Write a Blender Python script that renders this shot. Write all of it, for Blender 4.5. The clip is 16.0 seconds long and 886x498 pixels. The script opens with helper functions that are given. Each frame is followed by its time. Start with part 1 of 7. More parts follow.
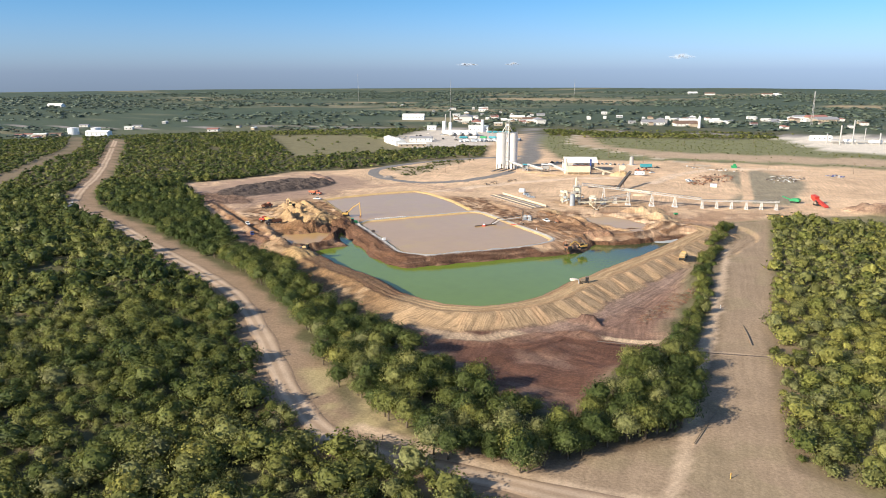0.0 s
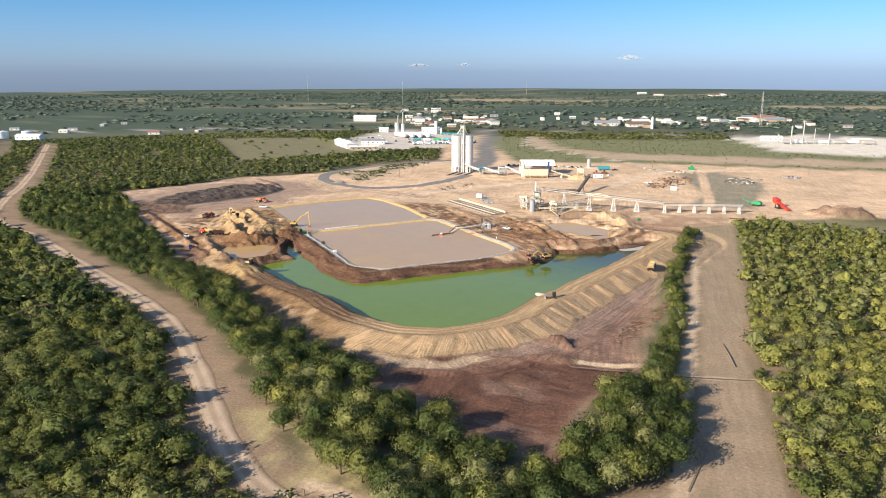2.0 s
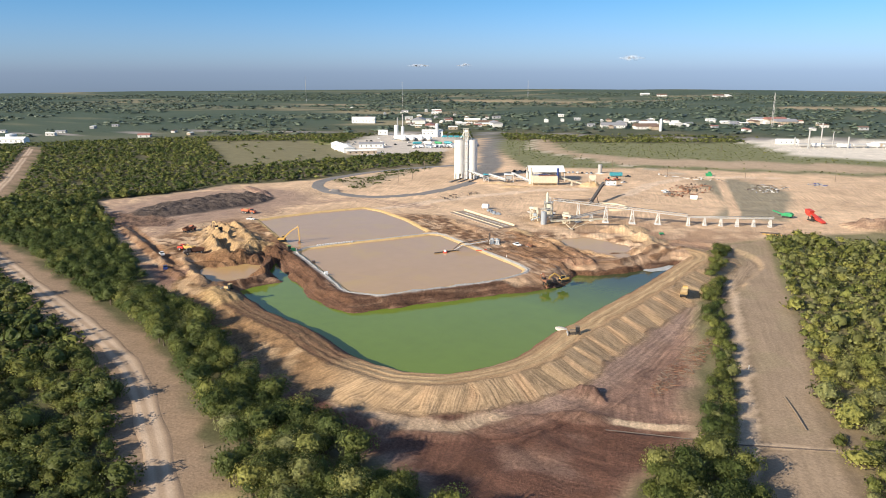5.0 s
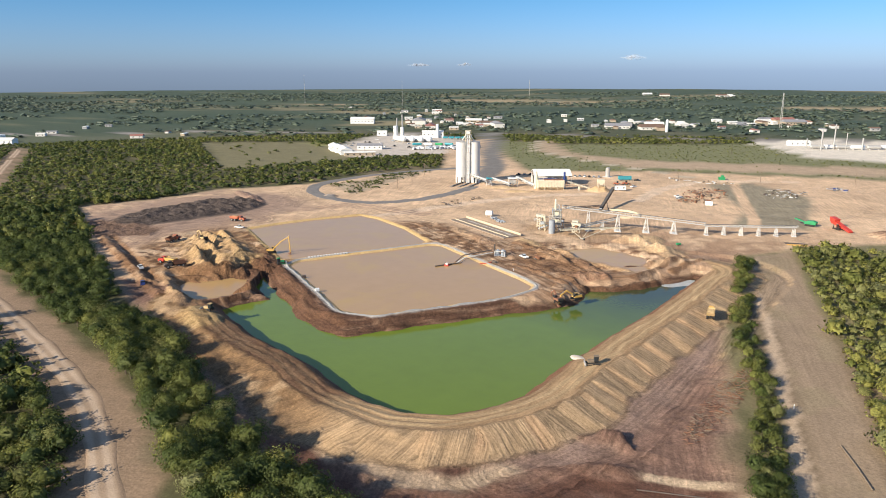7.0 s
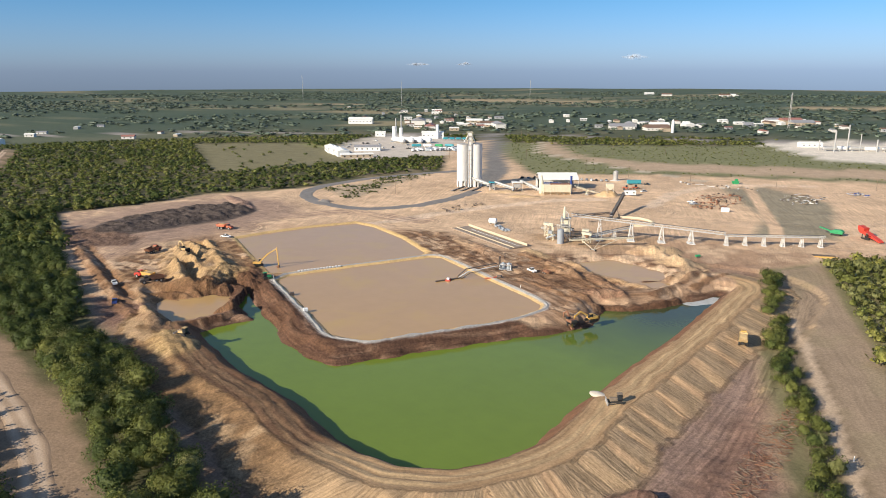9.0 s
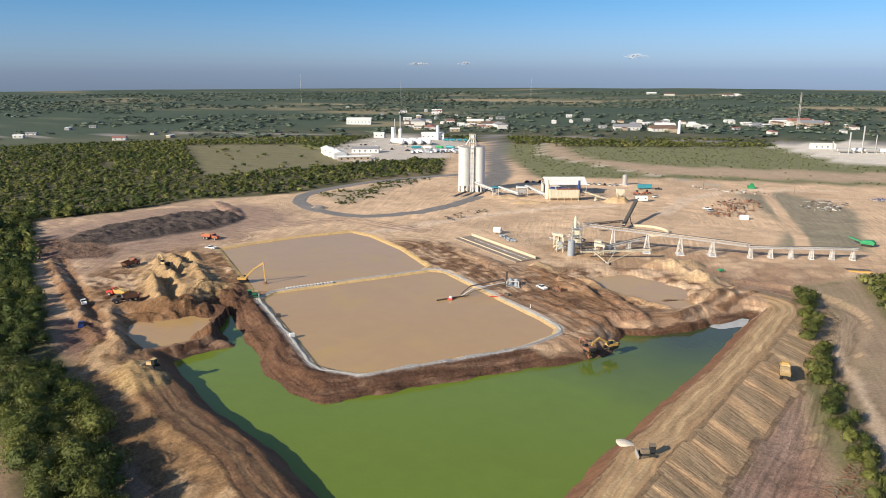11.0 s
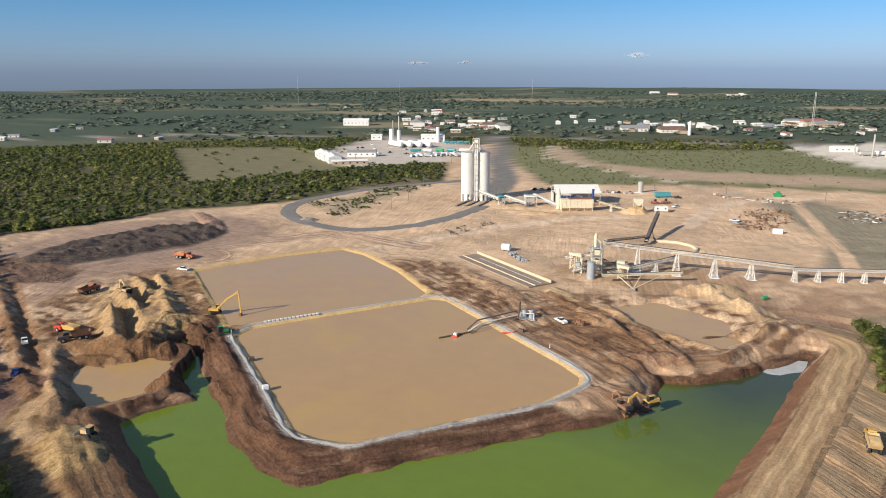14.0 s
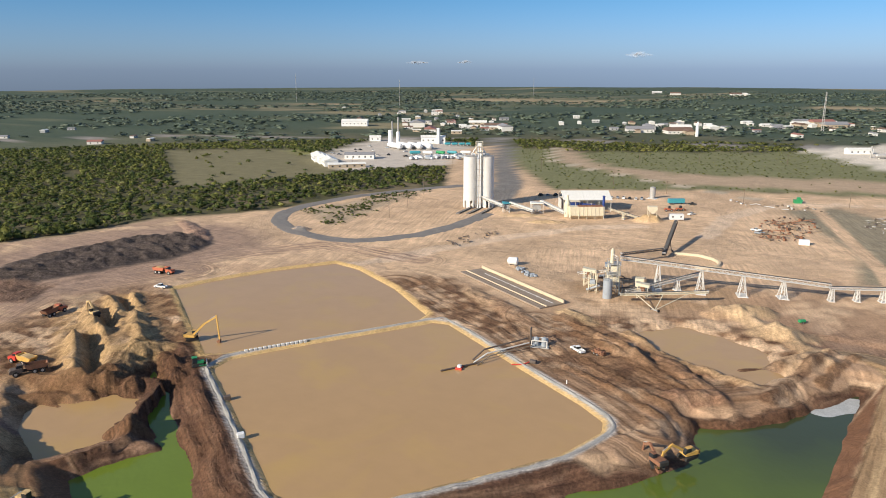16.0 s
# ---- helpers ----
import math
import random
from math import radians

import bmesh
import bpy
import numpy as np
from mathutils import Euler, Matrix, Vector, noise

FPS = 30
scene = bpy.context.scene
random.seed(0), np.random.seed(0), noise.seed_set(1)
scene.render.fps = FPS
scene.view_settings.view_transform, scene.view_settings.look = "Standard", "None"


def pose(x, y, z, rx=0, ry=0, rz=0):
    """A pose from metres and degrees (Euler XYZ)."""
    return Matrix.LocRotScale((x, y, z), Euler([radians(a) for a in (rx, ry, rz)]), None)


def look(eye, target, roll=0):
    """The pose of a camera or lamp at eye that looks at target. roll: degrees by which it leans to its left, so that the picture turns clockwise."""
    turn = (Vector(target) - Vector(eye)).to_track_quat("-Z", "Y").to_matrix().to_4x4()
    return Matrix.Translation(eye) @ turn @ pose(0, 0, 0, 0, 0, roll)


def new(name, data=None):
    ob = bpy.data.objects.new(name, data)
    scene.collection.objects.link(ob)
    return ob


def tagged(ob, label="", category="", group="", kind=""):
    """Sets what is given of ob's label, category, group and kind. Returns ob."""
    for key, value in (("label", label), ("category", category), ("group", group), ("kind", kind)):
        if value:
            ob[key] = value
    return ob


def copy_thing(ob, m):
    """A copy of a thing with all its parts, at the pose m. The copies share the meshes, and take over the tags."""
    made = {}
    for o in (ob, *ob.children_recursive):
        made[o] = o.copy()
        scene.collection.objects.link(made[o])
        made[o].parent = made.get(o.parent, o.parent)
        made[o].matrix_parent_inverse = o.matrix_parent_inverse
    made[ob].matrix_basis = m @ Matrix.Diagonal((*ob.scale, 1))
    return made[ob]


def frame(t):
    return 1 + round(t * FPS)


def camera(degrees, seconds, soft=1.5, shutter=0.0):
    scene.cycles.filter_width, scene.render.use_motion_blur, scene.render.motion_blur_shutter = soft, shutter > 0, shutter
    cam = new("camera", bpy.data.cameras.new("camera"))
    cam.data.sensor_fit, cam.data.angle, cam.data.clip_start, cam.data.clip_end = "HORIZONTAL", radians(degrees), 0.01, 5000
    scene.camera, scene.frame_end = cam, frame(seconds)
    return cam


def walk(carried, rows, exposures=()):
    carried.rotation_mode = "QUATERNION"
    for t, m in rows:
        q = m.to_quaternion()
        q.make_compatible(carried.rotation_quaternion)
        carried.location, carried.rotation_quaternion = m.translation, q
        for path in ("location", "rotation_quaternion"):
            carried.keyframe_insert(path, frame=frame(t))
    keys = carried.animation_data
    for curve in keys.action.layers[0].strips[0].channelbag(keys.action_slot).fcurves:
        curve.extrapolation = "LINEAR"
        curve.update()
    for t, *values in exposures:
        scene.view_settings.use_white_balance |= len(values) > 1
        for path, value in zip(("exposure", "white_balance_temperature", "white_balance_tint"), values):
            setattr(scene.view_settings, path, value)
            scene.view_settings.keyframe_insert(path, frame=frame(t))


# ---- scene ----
cam = camera(64.1, 16.0, soft=0.95)
METRES, EYE, TILT, LEAN, TURN = 221.7, 90.0, 0.0, 0.0, 42.0
ROWS = [
    (0.0, 0.0, 0.0, 0.0, -0.04, -14.1, 0.17),
    (0.5, -0.0008, 0.0263, -0.0001, -0.44, -14.09, 0.17),
    (1.0, -0.0012, 0.054, -0.0005, -2.05, -14.08, 0.15),
    (1.5, -0.0026, 0.0826, -0.0009, -3.51, -14.07, 0.11),
    (2.0, -0.0033, 0.112, -0.0011, -3.87, -14.06, 0.11),
    (2.5, -0.0034, 0.142, -0.0012, -3.87, -14.04, 0.11),
    (3.0, -0.0034, 0.1724, -0.0015, -3.89, -14.02, 0.12),
    (3.5, -0.0028, 0.203, -0.0015, -3.89, -14.01, 0.11),
    (4.0, -0.0022, 0.2341, -0.0017, -3.89, -14.01, 0.12),
    (6.5, 0.0039, 0.3912, -0.0037, -3.88, -14.03, 0.1),
    (7.0, 0.0054, 0.4228, -0.0043, -3.87, -14.05, 0.09),
    (7.5, 0.0069, 0.4546, -0.005, -3.88, -14.07, 0.09),
    (8.0, 0.0087, 0.4862, -0.0055, -3.87, -14.08, 0.08),
    (8.5, 0.01, 0.5182, -0.0062, -3.88, -14.09, 0.06),
    (9.0, 0.0114, 0.5505, -0.0071, -3.89, -14.09, 0.06),
    (11.5, 0.0178, 0.7107, -0.0093, -3.91, -14.13, 0.08),
    (12.0, 0.0191, 0.7427, -0.0093, -3.91, -14.14, 0.08),
    (12.5, 0.0203, 0.7748, -0.0097, -3.93, -14.14, 0.09),
    (13.0, 0.0214, 0.8067, -0.0098, -3.94, -14.17, 0.09),
    (13.5, 0.0226, 0.8389, -0.0102, -3.94, -14.17, 0.09),
    (14.0, 0.0237, 0.8713, -0.0107, -3.95, -14.17, 0.11),
    (14.5, 0.025, 0.9032, -0.0111, -3.96, -14.17, 0.1),
    (15.0, 0.0264, 0.9355, -0.0115, -3.97, -14.19, 0.12),
    (15.5, 0.0277, 0.9673, -0.0116, -3.96, -14.2, 0.11),
    (16.0, 0.0291, 0.9992, -0.0121, -3.95, -14.2, 0.1),
]
walk(cam, [(t, pose(0, 0, EYE, TILT, LEAN, TURN) @ pose(METRES * x, METRES * y, METRES * z, 90 + pitch, roll, yaw)) for t, x, y, z, yaw, pitch, roll in ROWS],
     exposures=[(0.0, 0.82), (4.0, 0.74), (7.0, 0.62), (9.0, 0.54), (12.5, 0.45), (16.0, 0.38)])

# ---- light ----
SUN_TO = Vector((-0.236, -0.875, 0.423)).normalized()
world = bpy.data.worlds.new("sky")
scene.world = world
world.use_nodes = True
wt = world.node_tree
sky = wt.nodes.new("ShaderNodeTexSky")
sky.sky_type = "NISHITA"
sky.sun_disc = False
sky.sun_elevation = math.asin(SUN_TO.z)
sky.sun_rotation = math.atan2(SUN_TO.x, SUN_TO.y)
sky.altitude = 100.0
sky.air_density = 1.0
sky.dust_density = 0.6
sky.ozone_density = 2.0
w_geo = wt.nodes.new("ShaderNodeTexCoord")
w_sep = wt.nodes.new("ShaderNodeSeparateXYZ")
w_ramp = wt.nodes.new("ShaderNodeValToRGB")
w_mul = wt.nodes.new("ShaderNodeMix")
w_mul.data_type, w_mul.blend_type = "RGBA", "MULTIPLY"
w_mul.inputs[0].default_value = 1.0
for at_, rgb_ in ((0.0, (0.45, 0.63, 1.20)), (0.045, (0.385, 0.58, 1.02)), (0.10, (0.275, 0.54, 0.87)), (0.40, (0.98, 0.99, 1.04))):
    el_ = w_ramp.color_ramp.elements.new(at_)
    el_.color = (*rgb_, 1)
w_ramp.color_ramp.elements.remove(w_ramp.color_ramp.elements[0])
w_ramp.color_ramp.elements.remove(w_ramp.color_ramp.elements[-1])
wt.links.new(w_geo.outputs["Generated"], w_sep.inputs[0])
wt.links.new(w_sep.outputs[2], w_ramp.inputs[0])
wt.links.new(sky.outputs[0], w_mul.inputs[6])
wt.links.new(w_ramp.outputs[0], w_mul.inputs[7])
wt.links.new(w_mul.outputs[2], wt.nodes["Background"].inputs[0])
wt.nodes["Background"].inputs[1].default_value = 0.10
sun_data = bpy.data.lights.new("sun", "SUN")
sun_data.energy, sun_data.angle, sun_data.color = 5.0, radians(0.53), (1.0, 0.885, 0.715)
sun = new("sun", sun_data)
sun.matrix_world = look(SUN_TO * 300, (0, 0, 0))

# ---- materials ----


def material(name, colour, rough=0.8, metal=0.0, scale=1.0, amount=0.25, bump=0.0, fine=8.0, attr="", rand=0.0, spec=0.3):
    """A procedural material: a base colour (or a colour layer) with grain at two scales, random shade per piece and relief."""
    m = bpy.data.materials.new(name)
    m.use_nodes = True
    nt = m.node_tree
    b = nt.nodes["Principled BSDF"]
    b.inputs["Roughness"].default_value = rough
    b.inputs["Metallic"].default_value = metal
    b.inputs["Specular IOR Level"].default_value = spec
    tc = nt.nodes.new("ShaderNodeNewGeometry")
    n1 = nt.nodes.new("ShaderNodeTexNoise")
    n1.inputs["Scale"].default_value = scale
    n1.inputs["Detail"].default_value = 5.0
    n1.inputs["Roughness"].default_value = 0.6
    n2 = nt.nodes.new("ShaderNodeTexNoise")
    n2.inputs["Scale"].default_value = scale * fine
    n2.inputs["Detail"].default_value = 3.0
    nt.links.new(tc.outputs["Position"], n1.inputs["Vector"])
    nt.links.new(tc.outputs["Position"], n2.inputs["Vector"])
    add = nt.nodes.new("ShaderNodeMath")
    add.operation = "ADD"
    nt.links.new(n1.outputs[0], add.inputs[0])
    nt.links.new(n2.outputs[0], add.inputs[1])
    mr = nt.nodes.new("ShaderNodeMapRange")
    mr.inputs[1].default_value, mr.inputs[2].default_value = 0.6, 1.4
    mr.inputs[3].default_value, mr.inputs[4].default_value = 1 - amount, 1 + amount
    nt.links.new(add.outputs[0], mr.inputs[0])
    last = mr.outputs[0]
    if rand:
        oi = nt.nodes.new("ShaderNodeObjectInfo")
        r2 = nt.nodes.new("ShaderNodeMapRange")
        r2.inputs[3].default_value, r2.inputs[4].default_value = 1 - rand, 1 + rand
        nt.links.new(oi.outputs["Random"], r2.inputs[0])
        mu = nt.nodes.new("ShaderNodeMath")
        mu.operation = "MULTIPLY"
        nt.links.new(last, mu.inputs[0])
        nt.links.new(r2.outputs[0], mu.inputs[1])
        last = mu.outputs[0]
    sc = nt.nodes.new("ShaderNodeVectorMath")
    sc.operation = "SCALE"
    if attr:
        at = nt.nodes.new("ShaderNodeAttribute")
        at.attribute_name = attr
        nt.links.new(at.outputs["Color"], sc.inputs[0])
    else:
        sc.inputs[0].default_value = colour[:3]
    nt.links.new(last, sc.inputs[3])
    nt.links.new(sc.outputs[0], b.inputs["Base Color"])
    if bump:
        bp = nt.nodes.new("ShaderNodeBump")
        bp.inputs["Strength"].default_value = 1.0
        bp.inputs["Distance"].default_value = bump
        nt.links.new(add.outputs[0], bp.inputs["Height"])
        nt.links.new(bp.outputs[0], b.inputs["Normal"])
    return m


def water_material(name, colour, rough, bump, scale=0.6, spec=0.5, patch=0.06, yellow=None):
    m = material(name, colour, rough, 0.0, 0.03, patch, 0.0, 6.0, spec=spec)
    nt = m.node_tree
    b = nt.nodes["Principled BSDF"]
    b.inputs["IOR"].default_value = 1.33
    g = nt.nodes.new("ShaderNodeNewGeometry")
    n = nt.nodes.new("ShaderNodeTexNoise")
    n.inputs["Scale"].default_value, n.inputs["Detail"].default_value = scale, 3.0
    bp = nt.nodes.new("ShaderNodeBump")
    bp.inputs["Strength"].default_value, bp.inputs["Distance"].default_value = 1.0, bump
    if yellow:
        yn = nt.nodes.new("ShaderNodeTexNoise")
        yn.inputs["Scale"].default_value, yn.inputs["Detail"].default_value, yn.inputs["Distortion"].default_value = 0.045, 7.0, 0.8
        nt.links.new(g.outputs["Position"], yn.inputs["Vector"])
        ym = nt.nodes.new("ShaderNodeMapRange")
        ym.inputs[1].default_value, ym.inputs[2].default_value = 0.5, 0.72
        nt.links.new(yn.outputs[0], ym.inputs[0])
        yx = nt.nodes.new("ShaderNodeMix")
        yx.data_type = "RGBA"
        nt.links.new(ym.outputs[0], yx.inputs[0])
        nt.links.new(b.inputs["Base Color"].links[0].from_socket, yx.inputs[6])
        yx.inputs[7].default_value = (*yellow, 1)
        nt.links.new(yx.outputs[2], b.inputs["Base Color"])
    nt.links.new(g.outputs["Position"], n.inputs["Vector"])
    nt.links.new(n.outputs[0], bp.inputs["Height"])
    nt.links.new(bp.outputs[0], b.inputs["Normal"])
    return m


def leaf_material(name, attr):
    """Leaves: shade from a layer (joined brush) or per object (single trees), with some light passing through."""
    m = bpy.data.materials.new(name)
    m.use_nodes = True
    nt = m.node_tree
    b = nt.nodes["Principled BSDF"]
    b.inputs["Roughness"].default_value = 0.55
    b.inputs["Specular IOR Level"].default_value = 0.25
    ramp = nt.nodes.new("ShaderNodeValToRGB")
    e = ramp.color_ramp.elements
    e[0].position, e[0].color = 0.0, (0.094, 0.124, 0.034, 1)
    e[1].position, e[1].color = 1.0, (0.33, 0.32, 0.085, 1)
    mid = e.new(0.55)
    mid.color = (0.225, 0.235, 0.060, 1)
    grey = e.new(0.82)
    grey.color = (0.26, 0.265, 0.11, 1)
    if attr:
        at = nt.nodes.new("ShaderNodeAttribute")
        at.attribute_name = attr
        src = at.outputs["Fac"]
    else:
        at = nt.nodes.new("ShaderNodeObjectInfo")
        nar = nt.nodes.new("ShaderNodeMath")
        nar.operation = "POWER"
        nar.inputs[1].default_value = 2.9
        nt.links.new(at.outputs["Random"], nar.inputs[0])
        src = nar.outputs[0]
    isl = nt.nodes.new("ShaderNodeNewGeometry")
    mr = nt.nodes.new("ShaderNodeMapRange")
    mr.inputs[3].default_value, mr.inputs[4].default_value = 0.72, 1.25
    nt.links.new(isl.outputs["Random Per Island"], mr.inputs[0])
    sc = nt.nodes.new("ShaderNodeVectorMath")
    sc.operation = "SCALE"
    nt.links.new(src, ramp.inputs[0])
    nt.links.new(ramp.outputs[0], sc.inputs[0])
    gn = nt.nodes.new("ShaderNodeTexNoise")
    gn.inputs["Scale"].default_value, gn.inputs["Detail"].default_value, gn.inputs["Roughness"].default_value = 0.9, 6.0, 0.75
    nt.links.new(isl.outputs["Position"], gn.inputs["Vector"])
    gr = nt.nodes.new("ShaderNodeMapRange")
    gr.inputs[1].default_value, gr.inputs[2].default_value = 0.3, 0.7
    gr.inputs[3].default_value, gr.inputs[4].default_value = 0.62, 1.34
    nt.links.new(gn.outputs[0], gr.inputs[0])
    gm_ = nt.nodes.new("ShaderNodeMath")
    gm_.operation = "MULTIPLY"
    nt.links.new(gr.outputs[0], gm_.inputs[0])
    nt.links.new(mr.outputs[0], gm_.inputs[1])
    nt.links.new(gm_.outputs[0], sc.inputs[3])
    gb = nt.nodes.new("ShaderNodeBump")
    gb.inputs["Distance"].default_value = 0.22
    nt.links.new(gn.outputs[0], gb.inputs["Height"])
    nt.links.new(gb.outputs[0], b.inputs["Normal"])
    nt.links.new(sc.outputs[0], b.inputs["Base Color"])
    tr = nt.nodes.new("ShaderNodeBsdfTranslucent")
    nt.links.new(sc.outputs[0], tr.inputs[0])
    mx = nt.nodes.new("ShaderNodeMixShader")
    mx.inputs[0].default_value = 0.42
    nt.links.new(b.outputs[0], mx.inputs[1])
    nt.links.new(tr.outputs[0], mx.inputs[2])
    nt.links.new(mx.outputs[0], nt.nodes["Material Output"].inputs[0])
    return m


def add_streaks(m):
    """Tyre and scraper marks: stretched grain in two directions, patch by patch, on the colour and the relief."""
    nt = m.node_tree
    b = nt.nodes["Principled BSDF"]
    g = nt.nodes.new("ShaderNodeNewGeometry")
    warp = nt.nodes.new("ShaderNodeTexNoise")
    warp.inputs["Scale"].default_value = 0.03
    nt.links.new(g.outputs["Position"], warp.inputs["Vector"])
    sc = nt.nodes.new("ShaderNodeVectorMath")
    sc.operation = "SCALE"
    sc.inputs[3].default_value = 9.0
    nt.links.new(warp.outputs["Color"], sc.inputs[0])
    ad = nt.nodes.new("ShaderNodeVectorMath")
    nt.links.new(g.outputs["Position"], ad.inputs[0])
    nt.links.new(sc.outputs[0], ad.inputs[1])
    outs = []
    for turn, along, across in ((28.0, 0.03, 0.6), (-68.0, 0.03, 0.55)):
        mp = nt.nodes.new("ShaderNodeMapping")
        mp.vector_type = "TEXTURE"
        mp.inputs["Rotation"].default_value = (0, 0, radians(turn))
        mp.inputs["Scale"].default_value = (1 / along, 1 / across, 30.0)
        n = nt.nodes.new("ShaderNodeTexNoise")
        n.inputs["Scale"].default_value, n.inputs["Detail"].default_value = 1.0, 5.0
        nt.links.new(ad.outputs[0], mp.inputs["Vector"])
        nt.links.new(mp.outputs[0], n.inputs["Vector"])
        outs.append(n.outputs[0])
    msk = nt.nodes.new("ShaderNodeTexNoise")
    msk.inputs["Scale"].default_value = 0.018
    nt.links.new(g.outputs["Position"], msk.inputs["Vector"])
    edge = nt.nodes.new("ShaderNodeMapRange")
    edge.inputs[1].default_value, edge.inputs[2].default_value = 0.42, 0.58
    xs = nt.nodes.new("ShaderNodeSeparateXYZ")
    nt.links.new(g.outputs["Position"], xs.inputs[0])
    xm = nt.nodes.new("ShaderNodeMapRange")
    xm.inputs[1].default_value, xm.inputs[2].default_value, xm.inputs[4].default_value = -165.0, -135.0, 0.5
    nt.links.new(xs.outputs[0], xm.inputs[0])
    xa = nt.nodes.new("ShaderNodeMath")
    nt.links.new(msk.outputs[0], xa.inputs[0])
    nt.links.new(xm.outputs[0], xa.inputs[1])
    nt.links.new(xa.outputs[0], edge.inputs[0])
    mx = nt.nodes.new("ShaderNodeMix")
    nt.links.new(edge.outputs[0], mx.inputs[0])
    nt.links.new(outs[0], mx.inputs[2])
    nt.links.new(outs[1], mx.inputs[3])
    mr = nt.nodes.new("ShaderNodeMapRange")
    mr.inputs[1].default_value, mr.inputs[2].default_value = 0.3, 0.7
    mr.inputs[3].default_value, mr.inputs[4].default_value = 0.90, 1.09
    nt.links.new(mx.outputs[0], mr.inputs[0])
    old = b.inputs["Base Color"].links[0].from_socket
    s2 = nt.nodes.new("ShaderNodeVectorMath")
    s2.operation = "SCALE"
    nt.links.new(old, s2.inputs[0])
    nt.links.new(mr.outputs[0], s2.inputs[3])
    nt.links.new(s2.outputs[0], b.inputs["Base Color"])
    bump = b.inputs["Normal"].links[0].from_node
    b2 = nt.nodes.new("ShaderNodeBump")
    b2.inputs["Distance"].default_value = 0.05
    nt.links.new(mx.outputs[0], b2.inputs["Height"])
    nt.links.new(bump.outputs[0], b2.inputs["Normal"])
    sp = nt.nodes.new("ShaderNodeTexNoise")
    sp.inputs["Scale"].default_value, sp.inputs["Detail"].default_value, sp.inputs["Roughness"].default_value = 1.5, 8.0, 0.8
    nt.links.new(g.outputs["Position"], sp.inputs["Vector"])
    sr = nt.nodes.new("ShaderNodeMapRange")
    sr.inputs[1].default_value, sr.inputs[2].default_value = 0.41, 0.59
    sr.inputs[3].default_value, sr.inputs[4].default_value = 0.88, 1.11
    nt.links.new(sp.outputs[0], sr.inputs[0])
    s4 = nt.nodes.new("ShaderNodeVectorMath")
    s4.operation = "SCALE"
    nt.links.new(s2.outputs[0], s4.inputs[0])
    nt.links.new(sr.outputs[0], s4.inputs[3])
    s2 = s4
    # clods on freshly dug soil
    cl = nt.nodes.new("ShaderNodeTexNoise")
    cl.inputs["Scale"].default_value, cl.inputs["Detail"].default_value, cl.inputs["Roughness"].default_value = 0.75, 8.0, 0.78
    nt.links.new(g.outputs["Position"], cl.inputs["Vector"])
    ea = nt.nodes.new("ShaderNodeAttribute")
    ea.attribute_name = "earth"
    hm = nt.nodes.new("ShaderNodeMath")
    hm.operation = "MULTIPLY"
    nt.links.new(cl.outputs[0], hm.inputs[0])
    nt.links.new(ea.outputs["Alpha"], hm.inputs[1])
    b3 = nt.nodes.new("ShaderNodeBump")
    b3.inputs["Distance"].default_value = 1.1
    nt.links.new(hm.outputs[0], b3.inputs["Height"])
    nt.links.new(b2.outputs[0], b3.inputs["Normal"])
    # grooves down the pond banks, by the length along the bank
    ba = nt.nodes.new("ShaderNodeAttribute")
    ba.attribute_name = "bank"
    bs = nt.nodes.new("ShaderNodeSeparateXYZ")
    nt.links.new(ba.outputs["Vector"], bs.inputs[0])
    bc = nt.nodes.new("ShaderNodeCombineXYZ")
    nt.links.new(bs.outputs[0], bc.inputs[0])
    nt.links.new(bs.outputs[1], bc.inputs[1])
    bn = nt.nodes.new("ShaderNodeTexNoise")
    bn.inputs["Scale"].default_value, bn.inputs["Detail"].default_value = 1.0, 4.0
    nt.links.new(bc.outputs[0], bn.inputs["Vector"])
    bh = nt.nodes.new("ShaderNodeMath")
    bh.operation = "MULTIPLY"
    nt.links.new(bn.outputs[0], bh.inputs[0])
    nt.links.new(bs.outputs[2], bh.inputs[1])
    b4 = nt.nodes.new("ShaderNodeBump")
    b4.inputs["Distance"].default_value = 0.34
    nt.links.new(bh.outputs[0], b4.inputs["Height"])
    nt.links.new(b3.outputs[0], b4.inputs["Normal"])
    nt.links.new(b4.outputs[0], b.inputs["Normal"])
    # colour breaks up with the clods
    cr = nt.nodes.new("ShaderNodeMapRange")
    cr.inputs[1].default_value, cr.inputs[2].default_value = 0.38, 0.62
    cr.inputs[3].default_value, cr.inputs[4].default_value = 0.62, 1.38
    nt.links.new(cl.outputs[0], cr.inputs[0])
    cm = nt.nodes.new("ShaderNodeMix")
    cm.inputs[2].default_value = 1.0
    nt.links.new(ea.outputs["Alpha"], cm.inputs[0])
    nt.links.new(cr.outputs[0], cm.inputs[3])
    s3 = nt.nodes.new("ShaderNodeVectorMath")
    s3.operation = "SCALE"
    nt.links.new(s2.outputs[0], s3.inputs[0])
    nt.links.new(cm.outputs[0], s3.inputs[3])
    # colour follows the tyre and blade marks
    fr = nt.nodes.new("ShaderNodeMapRange")
    fr.inputs[1].default_value, fr.inputs[2].default_value = 0.34, 0.66
    fr.inputs[3].default_value, fr.inputs[4].default_value = 0.70, 1.26
    nt.links.new(bn.outputs[0], fr.inputs[0])
    fx = nt.nodes.new("ShaderNodeMix")
    fx.inputs[2].default_value = 1.0
    nt.links.new(bs.outputs[2], fx.inputs[0])
    nt.links.new(fr.outputs[0], fx.inputs[3])
